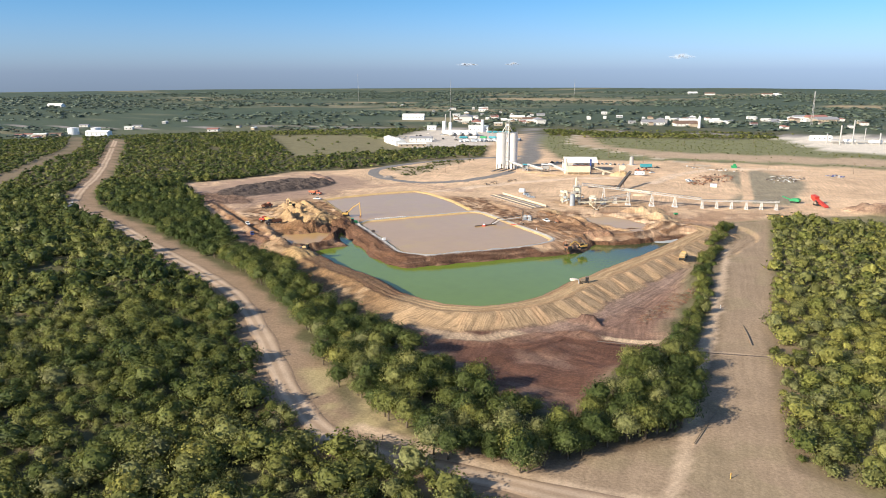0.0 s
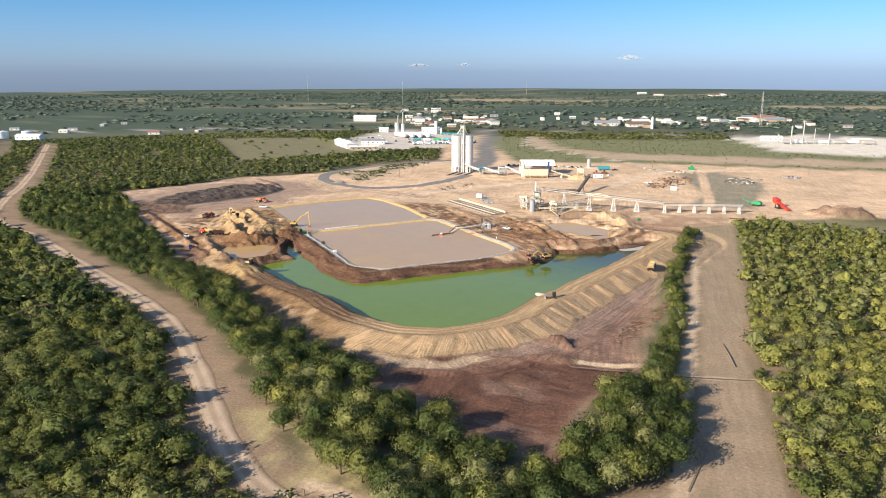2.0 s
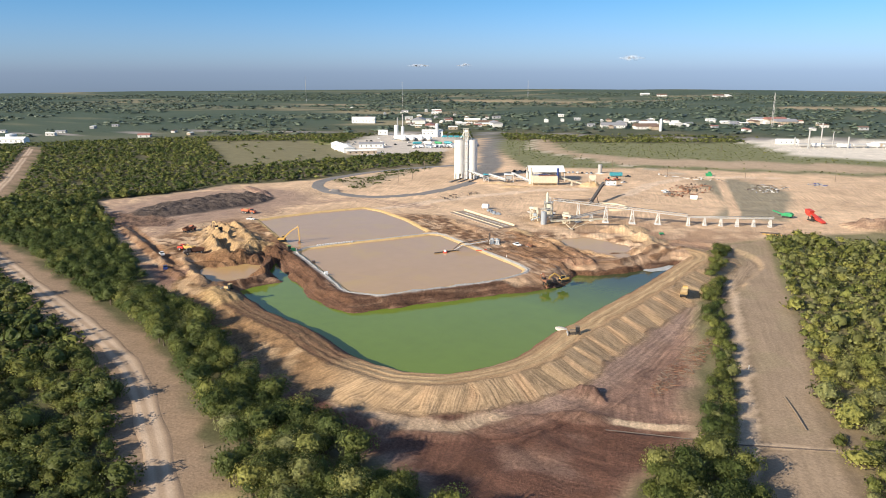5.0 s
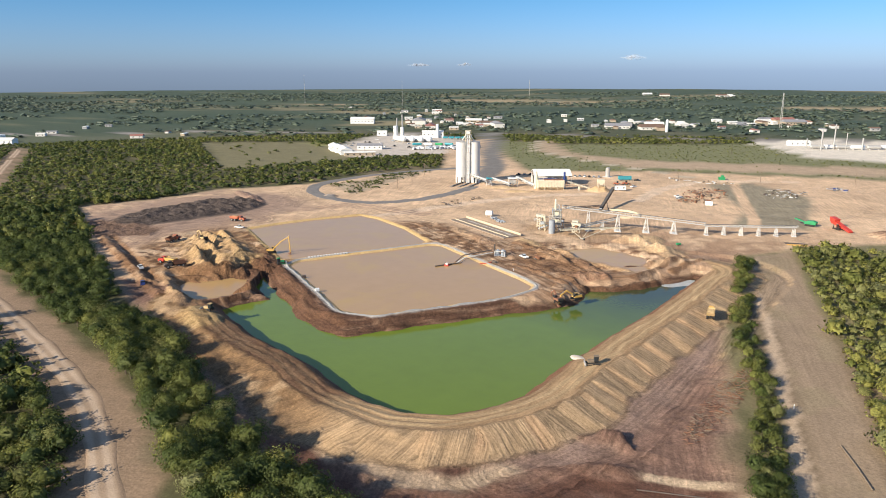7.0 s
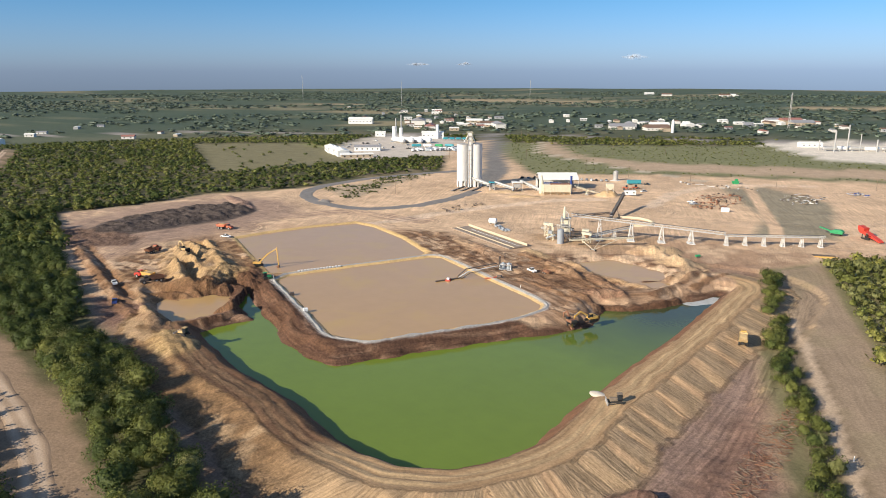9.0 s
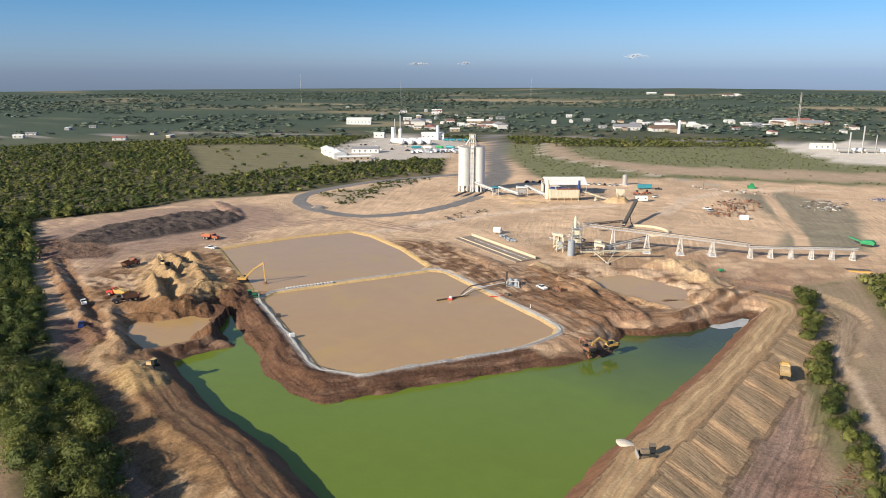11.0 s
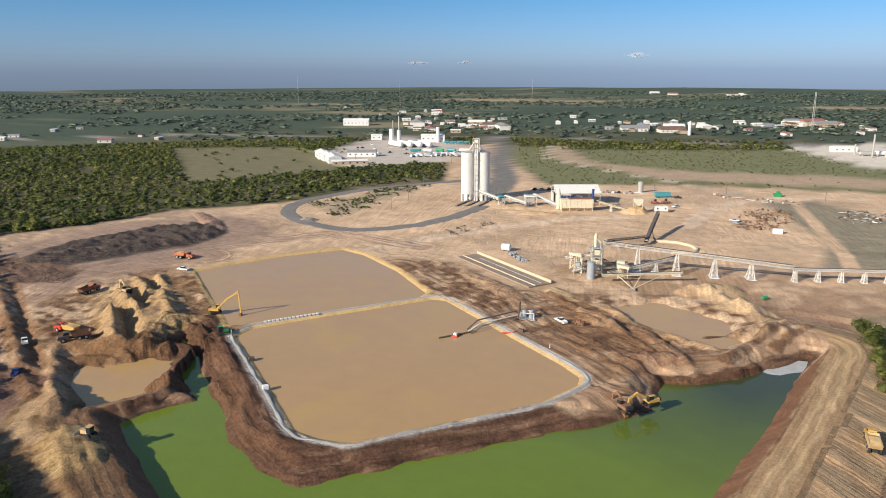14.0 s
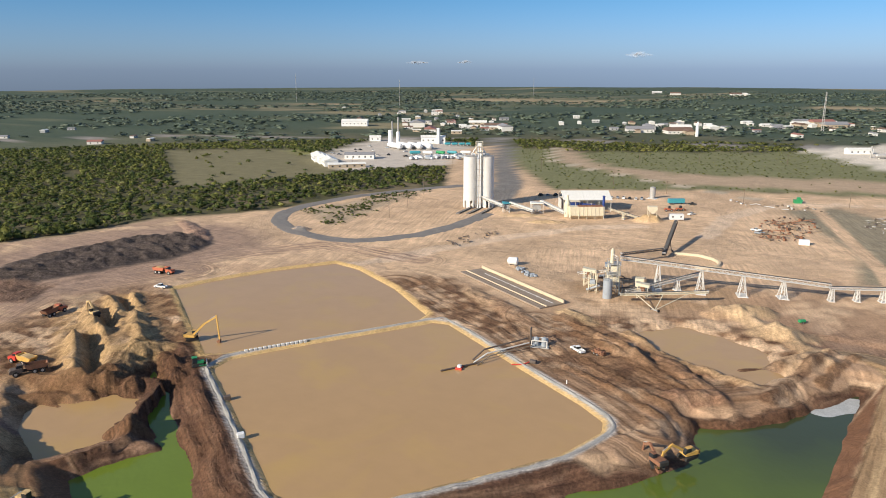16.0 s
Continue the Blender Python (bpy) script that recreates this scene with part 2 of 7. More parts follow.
    s5 = nt.nodes.new("ShaderNodeVectorMath")
    s5.operation = "SCALE"
    nt.links.new(s3.outputs[0], s5.inputs[0])
    nt.links.new(fx.outputs[0], s5.inputs[3])
    nt.links.new(s5.outputs[0], b.inputs["Base Color"])


M_GROUND = material("earth", (0.4, 0.3, 0.2), 0.95, scale=0.09, amount=0.22, bump=0.10, fine=13.0, attr="earth", spec=0.15)
add_streaks(M_GROUND)
M_DIRTROAD = material("packed_dirt", (0.42, 0.31, 0.215), 0.95, scale=0.25, amount=0.16, bump=0.06, attr="rut", spec=0.15)
M_ASPHALT = material("gravel_road", (0.20, 0.185, 0.17), 0.9, scale=0.2, amount=0.22, bump=0.03)
M_GREEN = water_material("green_water", (0.135, 0.192, 0.026), 0.06, 0.05)


def silt_plume(m, rgb, y0, y1):
    """Greyer water towards the head of the pond."""
    nt = m.node_tree
    b = nt.nodes["Principled BSDF"]
    g = nt.nodes.new("ShaderNodeNewGeometry")
    n = nt.nodes.new("ShaderNodeTexNoise")
    n.inputs["Scale"].default_value, n.inputs["Detail"].default_value = 0.03, 5.0
    nt.links.new(g.outputs["Position"], n.inputs["Vector"])
    sp = nt.nodes.new("ShaderNodeSeparateXYZ")
    nt.links.new(g.outputs["Position"], sp.inputs[0])
    ma = nt.nodes.new("ShaderNodeMath")
    ma.operation = "MULTIPLY_ADD"
    ma.inputs[1].default_value = 70.0
    nt.links.new(n.outputs[0], ma.inputs[0])
    nt.links.new(sp.outputs[1], ma.inputs[2])
    mr = nt.nodes.new("ShaderNodeMapRange")
    mr.inputs[1].default_value, mr.inputs[2].default_value = y0 + 35, y1 + 35
    nt.links.new(ma.outputs[0], mr.inputs[0])
    mx = nt.nodes.new("ShaderNodeMix")
    mx.data_type = "RGBA"
    nt.links.new(mr.outputs[0], mx.inputs[0])
    nt.links.new(b.inputs["Base Color"].links[0].from_socket, mx.inputs[6])
    mx.inputs[7].default_value = (*rgb, 1)
    nt.links.new(mx.outputs[2], b.inputs["Base Color"])


silt_plume(M_GREEN, (0.048, 0.062, 0.028), 285, 365)
M_TAN = water_material("silt_water", (0.425, 0.272, 0.13), 0.20, 0.03, spec=0.5, patch=0.05, yellow=(0.45, 0.295, 0.115))
M_LEAF = leaf_material("leaf", "tint")
M_LEAF_TREE = leaf_material("tree_leaf", "")
# leaf green of the distant woods, with blue haze put into the colour
M_LEAF_HAZED = material("hazed_far_leaf", (0.082, 0.110, 0.072), 0.6, scale=0.02, amount=0.3, fine=8.0, spec=0.5)
M_BARK = material("bark", (0.14, 0.11, 0.08), 0.9, scale=2.0, amount=0.3)
M_CONCRETE = material("pale_concrete", (0.62, 0.61, 0.58), 0.85, scale=0.15, amount=0.10, bump=0.01, fine=6)
M_STEEL = material("galvanised_steel", (0.42, 0.41, 0.39), 0.55, 0.3, scale=0.6, amount=0.2)

# ---- plan ----
ROAD = [(-999, 432), (-702, 287), (-567, 212), (-506, 188), (-441, 183), (-341, 168), (-282, 159), (-244, 149), (-203, 132), (-171, 116), (-148, 107), (-130, 104), (-113, 106), (-101, 110), (-85, 116), (-60, 126), (-30, 145), (20, 170)]
CORRIDOR = [(-152, 436), (-131, 372), (-113, 325), (-96, 277), (-81, 232), (-70, 190), (-63, 165), (-73, 142), (-84, 121), (-72, 108), (-20, 115), (40, 150), (-5, 162), (-40, 165), (-55, 203), (-71, 249), (-93, 320), (-139, 458)]
SITE = [(-556, 295), (-544, 336), (-544, 396), (-509, 464), (-507, 542), (-480, 600), (-631, 809), (-628, 899), (-498, 737), (-406, 640), (-310, 710), (-135, 775), (200, 900), (260, 640), (-40, 545), (-88, 527), (-139, 463), (-158, 433), (-149, 379), (-138, 341), (-125, 300), (-115, 275), (-107, 251), (-99, 226), (-93, 204), (-98, 189), (-90, 151), (-102, 155), (-118, 152), (-143, 158), (-190, 166), (-279, 194), (-349, 213), (-441, 245)]
GREEN = [(-302, 230), (-260, 218), (-231, 215), (-204, 207), (-195, 206), (-181, 207), (-172, 213), (-166, 224), (-163, 237), (-165, 262), (-164, 277), (-164, 304), (-163, 338), (-165, 392), (-177, 364), (-186, 350), (-195, 345), (-190, 326), (-194, 316), (-205, 299), (-225, 266), (-240, 239), (-253, 238), (-271, 243), (-288, 252), (-329, 271), (-344, 277), (-334, 267), (-298, 251), (-302, 238)]
GREEN_IN = [(-165, 397), (-186, 355), (-200, 335), (-209, 299), (-228, 266), (-241, 242), (-271, 247), (-330, 275)]
CREST = [(-305, 205), (-280, 201), (-244, 196), (-209, 189), (-179, 186), (-164, 190), (-151, 202), (-147, 221), (-150, 261), (-150, 306), (-153, 377), (-156, 410)]
POND_A = [(-323, 284), (-305, 276), (-277, 263), (-256, 253), (-248, 254), (-241, 257), (-235, 268), (-224, 288), (-215, 305), (-212, 321), (-214, 326), (-223, 331), (-250, 342), (-290, 359), (-296, 357), (-308, 331), (-316, 315), (-325, 292)]
POND_B = [(-406, 323), (-404, 339), (-396, 366), (-383, 392), (-367, 391), (-334, 379), (-303, 362), (-302, 356), (-316, 327), (-332, 293), (-336, 290), (-366, 304)]
POND_C = [(-334, 232), (-314, 228), (-309, 243), (-318, 250), (-330, 264), (-339, 252), (-352, 242)]
POND_D = [(-232, 395), (-224, 408), (-207, 408), (-196, 403), (-185, 386), (-190, 375), (-213, 378)]
LOOP = [(-455, 640), (-482, 591), (-502, 537), (-506, 491), (-498, 460), (-481, 439), (-453, 426), (-415, 425), (-398, 442), (-388, 469), (-388, 501), (-394, 535)]
FAN = [(-420, 585), (-445, 640), (-520, 742), (-600, 865), (-680, 960)]
RUBBLE = [(-510, 262), (-458, 258), (-436, 276), (-452, 296), (-478, 280), (-500, 282)]
DARKPILE = [(-486, 271), (-506, 296), (-513, 330), (-508, 364), (-488, 394), (-457, 379), (-449, 347), (-456, 313), (-463, 283)]
FIELD_L = [(-640, 470), (-893, 613), (-790, 700), (-700, 680), (-600, 600)]
FIELD_R = [(-600, 865), (-514, 880), (-330, 1010), (-100, 1150), (250, 1300), (500, 1100), (300, 900), (-135, 775), (-310, 710), (-406, 640), (-498, 737)]
PAD = [(-725, 695), (-610, 612), (-540, 740), (-668, 880), (-810, 895)]
GASPAD = [(-334, 1067), (-215, 900), (0, 960), (60, 1200), (-240, 1160)]
LANE_A = [(-379, 377), (-367, 417), (-359, 452), (-347, 486), (-324, 534), (-302, 557)]
LANE_B = [(-262, 552), (-268, 614), (-260, 660), (-242, 688), (-197, 713)]
MUD_A = [(-339, 385), (-297, 370), (-274, 366), (-241, 348), (-216, 338), (-202, 330)]
MUD_B = [(-269, 385), (-238, 374), (-212, 365), (-196, 358), (-186, 371)]
HAUL = [(-495, 285), (-450, 320), (-432, 378), (-412, 415), (-354, 420)]
HAUL_B = [(-426, 255), (-445, 283), (-439, 308), (-426, 340)]
WET = [(-285, 432), (-255, 402), (-212, 436), (-222, 466), (-262, 458)]
VERGE = [(-170, 124), (-150, 113), (-130, 108), (-105, 112), (-115, 120), (-140, 124), (-160, 132)]
TRACK = [(-150, 430), (-139, 390), (-123, 347), (-108, 302), (-97, 268), (-89, 243), (-75, 198), (-64, 166), (-59, 151), (-54, 132)]
TRACK2 = [(-132, 207), (-114, 208), (-99, 217), (-83, 221), (-65, 232)]
TRACK3 = [(-130, 112), (-100, 116), (-62, 128), (-40, 142), (-22, 160)]
PADRECT = [(-325, 414), (-320, 429), (-266, 406), (-271, 391)]
DIG = [(-345, 222), (-395, 240), (-425, 275), (-430, 310), (-395, 320), (-345, 300), (-318, 285), (-318, 255)]
DIG2 = [(-175, 395), (-205, 340), (-240, 345), (-300, 362), (-345, 385), (-330, 405), (-270, 385), (-230, 412), (-185, 425)]
PATCH = [(-249, 658), (-222, 690), (-165, 640), (-140, 520), (-182, 500), (-190, 560)]
PATCH_TRACK = [(-237, 690), (-177, 533), (-165, 490)]
LOOPBUSH = [(-492, 470), (-447, 450), (-455, 490), (-470, 530), (-478, 575), (-492, 545)]
CUT = [(-556, 899), (-473, 782), (-405, 755), (-342, 722), (-205, 771), (0, 850), (0, 905), (-212, 834), (-361, 775), (-451, 798), (-529, 897)]
FIELDROAD = [(-620, 900), (-553, 905), (-500, 800), (-433, 757), (-368, 728), (-293, 697), (-270, 688)]
HIGHWAY = [(-1800, 250), (-1164, 560), (-1043, 735), (-865, 816), (-660, 970), (-386, 1050), (-100, 1200), (400, 1450)]
LANE = [(-1100, 420), (-933, 350), (-726, 215), (-600, 140)]
FARM_A = [(-1650, 1440), (-1440, 1480), (-1480, 1560), (-1700, 1540)]
FARM_B = [(-1530, 1880), (-1243, 1950), (-1028, 2030), (-1050, 2160), (-1290, 2120), (-1560, 2000)]
FARM_C = [(-500, 1920), (-290, 2020), (-100, 2150), (-150, 2300), (-500, 2080)]
TOWNFIELD = [(-960, 950), (-850, 1040), (-900, 1130), (-1010, 1050)]
LUSH = [(-758, 690), (-720, 672), (-790, 760), (-820, 750)]
WATER_Z, SILT_Z = -5.0, -1.6

_lat = np.random.RandomState(7).rand(256, 256)


def vnoise(x, y, s, seed=0):
    """Smooth noise from -1 to 1 at the size s."""
    u, v = x / s + 13.7 * seed, y / s + 7.3 * seed
    i, j = np.floor(u).astype(int), np.floor(v).astype(int)
    f, g = u - i, v - j
    f, g = f * f * (3 - 2 * f), g * g * (3 - 2 * g)
    a, b = _lat[i % 256, j % 256], _lat[(i + 1) % 256, j % 256]
    c, d = _lat[i % 256, (j + 1) % 256], _lat[(i + 1) % 256, (j + 1) % 256]
    return 2 * ((a * (1 - f) + b * f) * (1 - g) + (c * (1 - f) + d * f) * g) - 1


def smooth(a, b, v):
    t = np.clip((v - a) / (b - a), 0, 1)
    return t * t * (3 - 2 * t)


def line_dist(x, y, pts):
    """Distance to an open line, and the length along it of the nearest place."""
    best, along, run = np.full(x.shape, 1e9), np.zeros(x.shape), 0.0
    for (ax, ay), (bx, by) in zip(pts[:-1], pts[1:]):
        dx, dy = bx - ax, by - ay
        n = math.hypot(dx, dy)
        t = np.clip(((x - ax) * dx + (y - ay) * dy) / (n * n), 0, 1)
        d = np.hypot(x - ax - t * dx, y - ay - t * dy)
        near = d < best
        best, along = np.where(near, d, best), np.where(near, run + t * n, along)
        run += n
    return best, along


def poly_dist(x, y, pts):
    """Signed distance to a closed outline: below zero inside."""
    d, _ = line_dist(x, y, list(pts) + [pts[0]])
    inside = np.zeros(x.shape, bool)
    for (ax, ay), (bx, by) in zip(pts, pts[1:] + pts[:1]):
        if ay != by:
            inside ^= ((ay > y) != (by > y)) & (x < (bx - ax) * (y - ay) / (by - ay) + ax)
    return np.where(inside, -d, d)


def bound(x, y, pts, pad):
    """Which places lie near an outline at all."""
    xs, ys = [p[0] for p in pts], [p[1] for p in pts]
    return (x > min(xs) - pad) & (x < max(xs) + pad) & (y > min(ys) - pad) & (y < max(ys) + pad)


def near_dist(x, y, pts, pad=60, closed=True):
    out, k = np.full(x.shape, 1e3), bound(x, y, pts, pad)
    if k.any():
        out[k] = poly_dist(x[k], y[k], pts) if closed else line_dist(x[k], y[k], pts)[0]
    return out


def curve_through(pts, step):
    """Points at an even step along a smooth line through pts."""
    p = [Vector(q) for q in pts]
    p = [2 * p[0] - p[1]] + p + [2 * p[-1] - p[-2]]
    out = []
    for a, b, c, d in zip(p, p[1:], p[2:], p[3:]):
        n = max(2, int((c - b).length / step))
        for i in range(n):
            t = i / n
            out.append(0.5 * (2 * b + (c - a) * t + (2 * a - 5 * b + 4 * c - d) * t * t + (3 * b - a - 3 * c + d) * t ** 3))
    return out + [p[-2]]


# heaps and pits of the works: x, y, half length, half width, turn, height
HEAPS = [
    (-378, 279, 38, 17, -22, 1.7, (0.36, 0.245, 0.13)), (-346, 250, 17, 7, 68, 1.5, (0.22, 0.125, 0.06)), (-311, 249, 6.5, 4.0, 30, 2.0, (0.19, 0.105, 0.055)),
    (-333, 263, 5.5, 3.2, -30, 1.8, (0.18, 0.10, 0.055)), (-336, 277, 13, 4.5, -27, 2.2, (0.13, 0.07, 0.04)), (-354, 279, 8, 4, -30, 1.4, (0.47, 0.32, 0.15)),
    (-290, 212, 13, 7, -15, 1.6, (0.45, 0.315, 0.15)),
    (-319, 221, 14, 3.5, -20, 1.2, (0.33, 0.22, 0.13)),
    (-207, 437, 9, 7, 20, 2.6, (0.47, 0.34, 0.2)), (-215, 428, 8, 5, 40, 2.0, (0.40, 0.27, 0.16)), (-192, 420, 12, 6, 30, 2.2, (0.48, 0.35, 0.21)),
    (-180, 398, 10, 6, 60, 2.2, (0.45, 0.32, 0.2)), (-199, 354, 9, 4, 30, 1.5, (0.24, 0.14, 0.09)), (-257, 394, 10, 4, -20, 1.4, (0.46, 0.33, 0.19)),
    (-232, 374, 16, 4, -25, 1.5, (0.42, 0.28, 0.17)), (-208, 368, 14, 3.5, -35, 1.6, (0.25, 0.15, 0.09)), (-303, 573, 9, 6, 40, 3.6, (0.52, 0.37, 0.2)),
    (-92, 532, 20, 13, 15, 5.0, (0.20, 0.125, 0.09)), (-130, 226, 4, 3, 0, 1.6, (0.17, 0.11, 0.085)), (-122, 212, 6, 3, 40, 1.0, (0.19, 0.12, 0.09)),
    (-452, 431, 5, 4, 0, 1.6, (0.24, 0.22, 0.21)), (-372, 540, 14, 5, 30, 1.0, (0.52, 0.38, 0.22)), (-349, 532, 12, 4, 35, 1.2, (0.50, 0.36, 0.2)),
    (-250, 365, 10, 3, -40, 0.8, (0.33, 0.21, 0.13)), (-282, 385, 18, 5, -30, 0.9, (0.36, 0.23, 0.14)), (-300, 392, 14, 4, -35, 0.8, (0.42, 0.29, 0.18)),
    (-498, 392, 30, 5, -20, 1.5, (0.30, 0.20, 0.15)), (-352, 236, 12, 3, -25, 1.0, (0.36, 0.24, 0.14)), (-330, 226, 8, 3, -20, 1.6, (0.40, 0.28, 0.16)),
]
SAND, SOIL, DARKSOIL = (0.41, 0.28, 0.145), (0.20, 0.112, 0.06), (0.125, 0.068, 0.04)
# sharp-crested ridges and ditches: line, half width, height, colour
RIDGES = [
    ([(-406, 286), (-390, 280), (-375, 276)], 4.0, 2.4, SAND), ([(-378, 268), (-361, 260), (-349, 254)], 4.4, 3.0, SAND), ([(-414, 299), (-390, 290)], 4.0, 1.8, SAND),
    ([(-411, 307), (-380, 291), (-358, 280)], 3.6, 1.8, SAND), ([(-376, 272), (-362, 266), (-350, 260)], 4.2, -4.4, SAND), ([(-404, 291), (-392, 286), (-379, 281)], 3.8, -3.6, SAND),
    ([(-413, 303), (-400, 299), (-390, 295)], 3.6, -3.4, SAND), ([(-361, 268), (-354, 274), (-350, 284)], 3.0, 1.3, SAND), ([(-352, 259), (-341, 265), (-336, 271)], 3.0, 1.2, SOIL),
    ([(-360, 246), (-348, 252), (-340, 259)], 3.2, 1.4, SOIL), ([(-353, 240), (-346, 247)], 2.2, 1.0, SOIL), ([(-345, 244), (-338, 246)], 1.8, 0.9, SOIL), ([(-345, 248), (-337, 250)], 1.8, 0.9, SOIL), ([(-344, 252), (-335, 254)], 1.8, 0.9, SOIL),
    ([(-454, 258), (-420, 247), (-387, 237), (-352, 226), (-333, 221)], 3.4, 1.5, SOIL), ([(-452, 263), (-418, 252), (-386, 242), (-352, 231)], 2.4, -1.0, SOIL),
    ([(-337, 279), (-319, 273), (-297, 264), (-280, 256)], 3.0, 1.1, DARKSOIL), ([(-300, 259), (-282, 252), (-266, 246), (-247, 245)], 2.2, 0.7, DARKSOIL), ([(-311, 226), (-308, 240), (-301, 249)], 2.6, 1.0, (0.34, 0.215, 0.14)),
    ([(-262, 390), (-231, 376), (-218, 367), (-205, 358)], 2.6, 1.0, SOIL), ([(-250, 379), (-226, 368), (-207, 356)], 2.0, 0.5, SOIL), ([(-235, 389), (-207, 375), (-189, 372)], 2.8, 1.1, (0.44, 0.30, 0.17)),
    ([(-236, 360), (-216, 351), (-202, 343)], 2.0, 0.5, SOIL), ([(-242, 353), (-219, 345), (-203, 337)], 1.8, 0.4, SOIL), ([(-198, 342), (-192, 345), (-186, 349), (-179, 361), (-175, 371)], 3.2, 1.6, DARKSOIL),
    ([(-183, 366), (-180, 388), (-176, 412)], 2.4, 1.0, DARKSOIL), ([(-174, 386), (-169, 414)], 2.0, 0.7, SOIL), ([(-196, 383), (-188, 392)], 4.0, 1.4, DARKSOIL), ([(-216, 432), (-205, 427), (-193, 419), (-181, 408)], 5.0, 1.6, (0.55, 0.40, 0.24)),
    ([(-176, 175), (-158, 174), (-144, 182), (-136, 201), (-126, 212), (-118, 213)], 2.6, 0.9, (0.20, 0.115, 0.08)), ([(-134, 222), (-128, 228), (-124, 224)], 2.2, 1.3, (0.17, 0.10, 0.075)),
]


def terrain(x, y):
    """Height and earth colour of the ground."""
    x, y = np.asarray(x, float), np.asarray(y, float)
    wob = vnoise(x, y, 9, 1) * 1.6 + vnoise(x, y, 3.5, 2) * 0.7
    site = near_dist(x, y, SITE) + wob
    green = near_dist(x, y, GREEN, 170) + 0.5 * vnoise(x, y, 5, 3)
    pa, pb = near_dist(x, y, POND_A), near_dist(x, y, POND_B)
    pc, pd = near_dist(x, y, POND_C) + 0.5 * wob, near_dist(x, y, POND_D) + 0.7 * wob
    dark = near_dist(x, y, DARKPILE) + wob
    corr = near_dist(x, y, CORRIDOR) + 0.6 * wob
    dcrest, s = line_dist(x, y, CREST)
    din, s_in = line_dist(x, y, GREEN_IN)
    outer = smooth(-4, 4, din - dcrest) * (green < 160)
    road = near_dist(x, y, ROAD, 60, False)
    loop = near_dist(x, y, LOOP, 60, False)
    works = smooth(4, -6, site)
    h = -1.0 + 0.25 * vnoise(x, y, 22, 4) + works * (0.22 * vnoise(x, y, 7, 5) + 0.16 * vnoise(x, y, 2.7, 6))
    h += 2.0 * smooth(400, 1200, np.hypot(x + 280, y - 350)) * vnoise(x, y, 300, 8)
    low = smooth(24, 34, green) * smooth(0.3, 0.8, outer) * smooth(2, -14, site) * smooth(460, 400, y)
    h -= 1.5 * low
    # pond banks
    lobe = ((s + 0.3 * (green - 17) + 7.0 * vnoise(s, s * 0, 31, 13) + 1.5 * vnoise(x, y, 9, 23)) / 13.0) % 1.0
    push = smooth(128, 150, s)
    bench = smooth(4.5, 6.5, green) * smooth(17.5, 15.5, green + 0.5 * vnoise(x, y, 6, 24))
    ridge = 0.12 * vnoise(s, green, 2.6, 9) + push * (0.65 + 0.5 * vnoise(s, s * 0, 17, 45)) * (smooth(0.0, 0.3, lobe) - lobe)
    ridge += (1 - push) * (0.5 * vnoise(x, y, 6.0, 25) + 0.3 * vnoise(x, y, 2.8, 26))
    prof_out = np.interp(green, [-9, 0, 2.5, 5, 6.5, 15.5, 17, 29, 34], [-9, -5.2, -3.2, -1.0, -0.5, 0.35, 0.4, -2.4, -2.5])
    prof_out += ridge * smooth(15.5, 19, green) * smooth(33, 27, green) + bench * 0.16 * np.cos(green * 1.9 + 2 * vnoise(x, y, 20, 27))
    prof_in = np.interp(green + 0.8 * vnoise(x, y, 7, 28), [-9, 0, 2.2, 3.6, 5.4, 6.6, 8.4, 10, 14], [-9, -5.2, -3.4, -3.1, -1.8, -1.6, -0.5, -0.4, -0.4])
    h = np.where((green < 40), outer * prof_out + (1 - outer) * np.where(green < 14, prof_in + 0.35 * vnoise(x, y, 3, 10) * (green > 0), h), h)
    for d, z in ((pa, SILT_Z), (pb, SILT_Z)):
        rim = np.interp(d, [-6, 0, 1.2, 2.5, 7], [z - 2, z - 0.1, z + 0.55, z + 0.75, z + 0.6])
        h = np.where(d < 7, rim * smooth(7, 3, d) + h * (1 - smooth(7, 3, d)), h)
    h = np.where(pc < 6, np.interp(pc, [-4, 0, 3, 6], [-5.5, -4.2, -2.5, -1]), h)
    h = np.where(pd < 6, np.interp(pd, [-4, 0, 3, 6], [-3.5, -2.5, -1.2, -0.8]), h)
    h += smooth(0, -12, dark) * (2.4 + 1.2 * vnoise(x, y, 6, 11) + 0.7 * vnoise(x, y, 2.8, 15))
    heap_w = []
    for hx, hy, hl, hw, ang, hh, hrgb in HEAPS:
        ca, sa = math.cos(radians(ang)), math.sin(radians(ang))
        u, v = ((x - hx) * ca + (y - hy) * sa) / hl, (-(x - hx) * sa + (y - hy) * ca) / hw
        r = np.sqrt(u * u + v * v) + 0.18 * vnoise(x, y, 3, 12)
        h += hh * (np.clip((1.1 - r) / 0.62, 0, 1) * (1 + 0.22 * vnoise(x, y, 2.6, 14)))
        heap_w.append((smooth(1.25, 0.8, r), hrgb))
    for line, half, hh, hrgb in RIDGES:
        d = near_dist(x, y, line, 20, False) * (1 + 0.30 * vnoise(x, y, 3.2, 17)) + 0.5 * vnoise(x, y, 2.2, 18)
        h += hh * np.clip(1 - d / half, 0, 1) * (1 + 0.4 * vnoise(x, y, 3.6, 19)) * np.where(green < 0.5, 0, 1)
        heap_w.append((smooth(1.25, 0.6, d / half) * 0.9, hrgb))

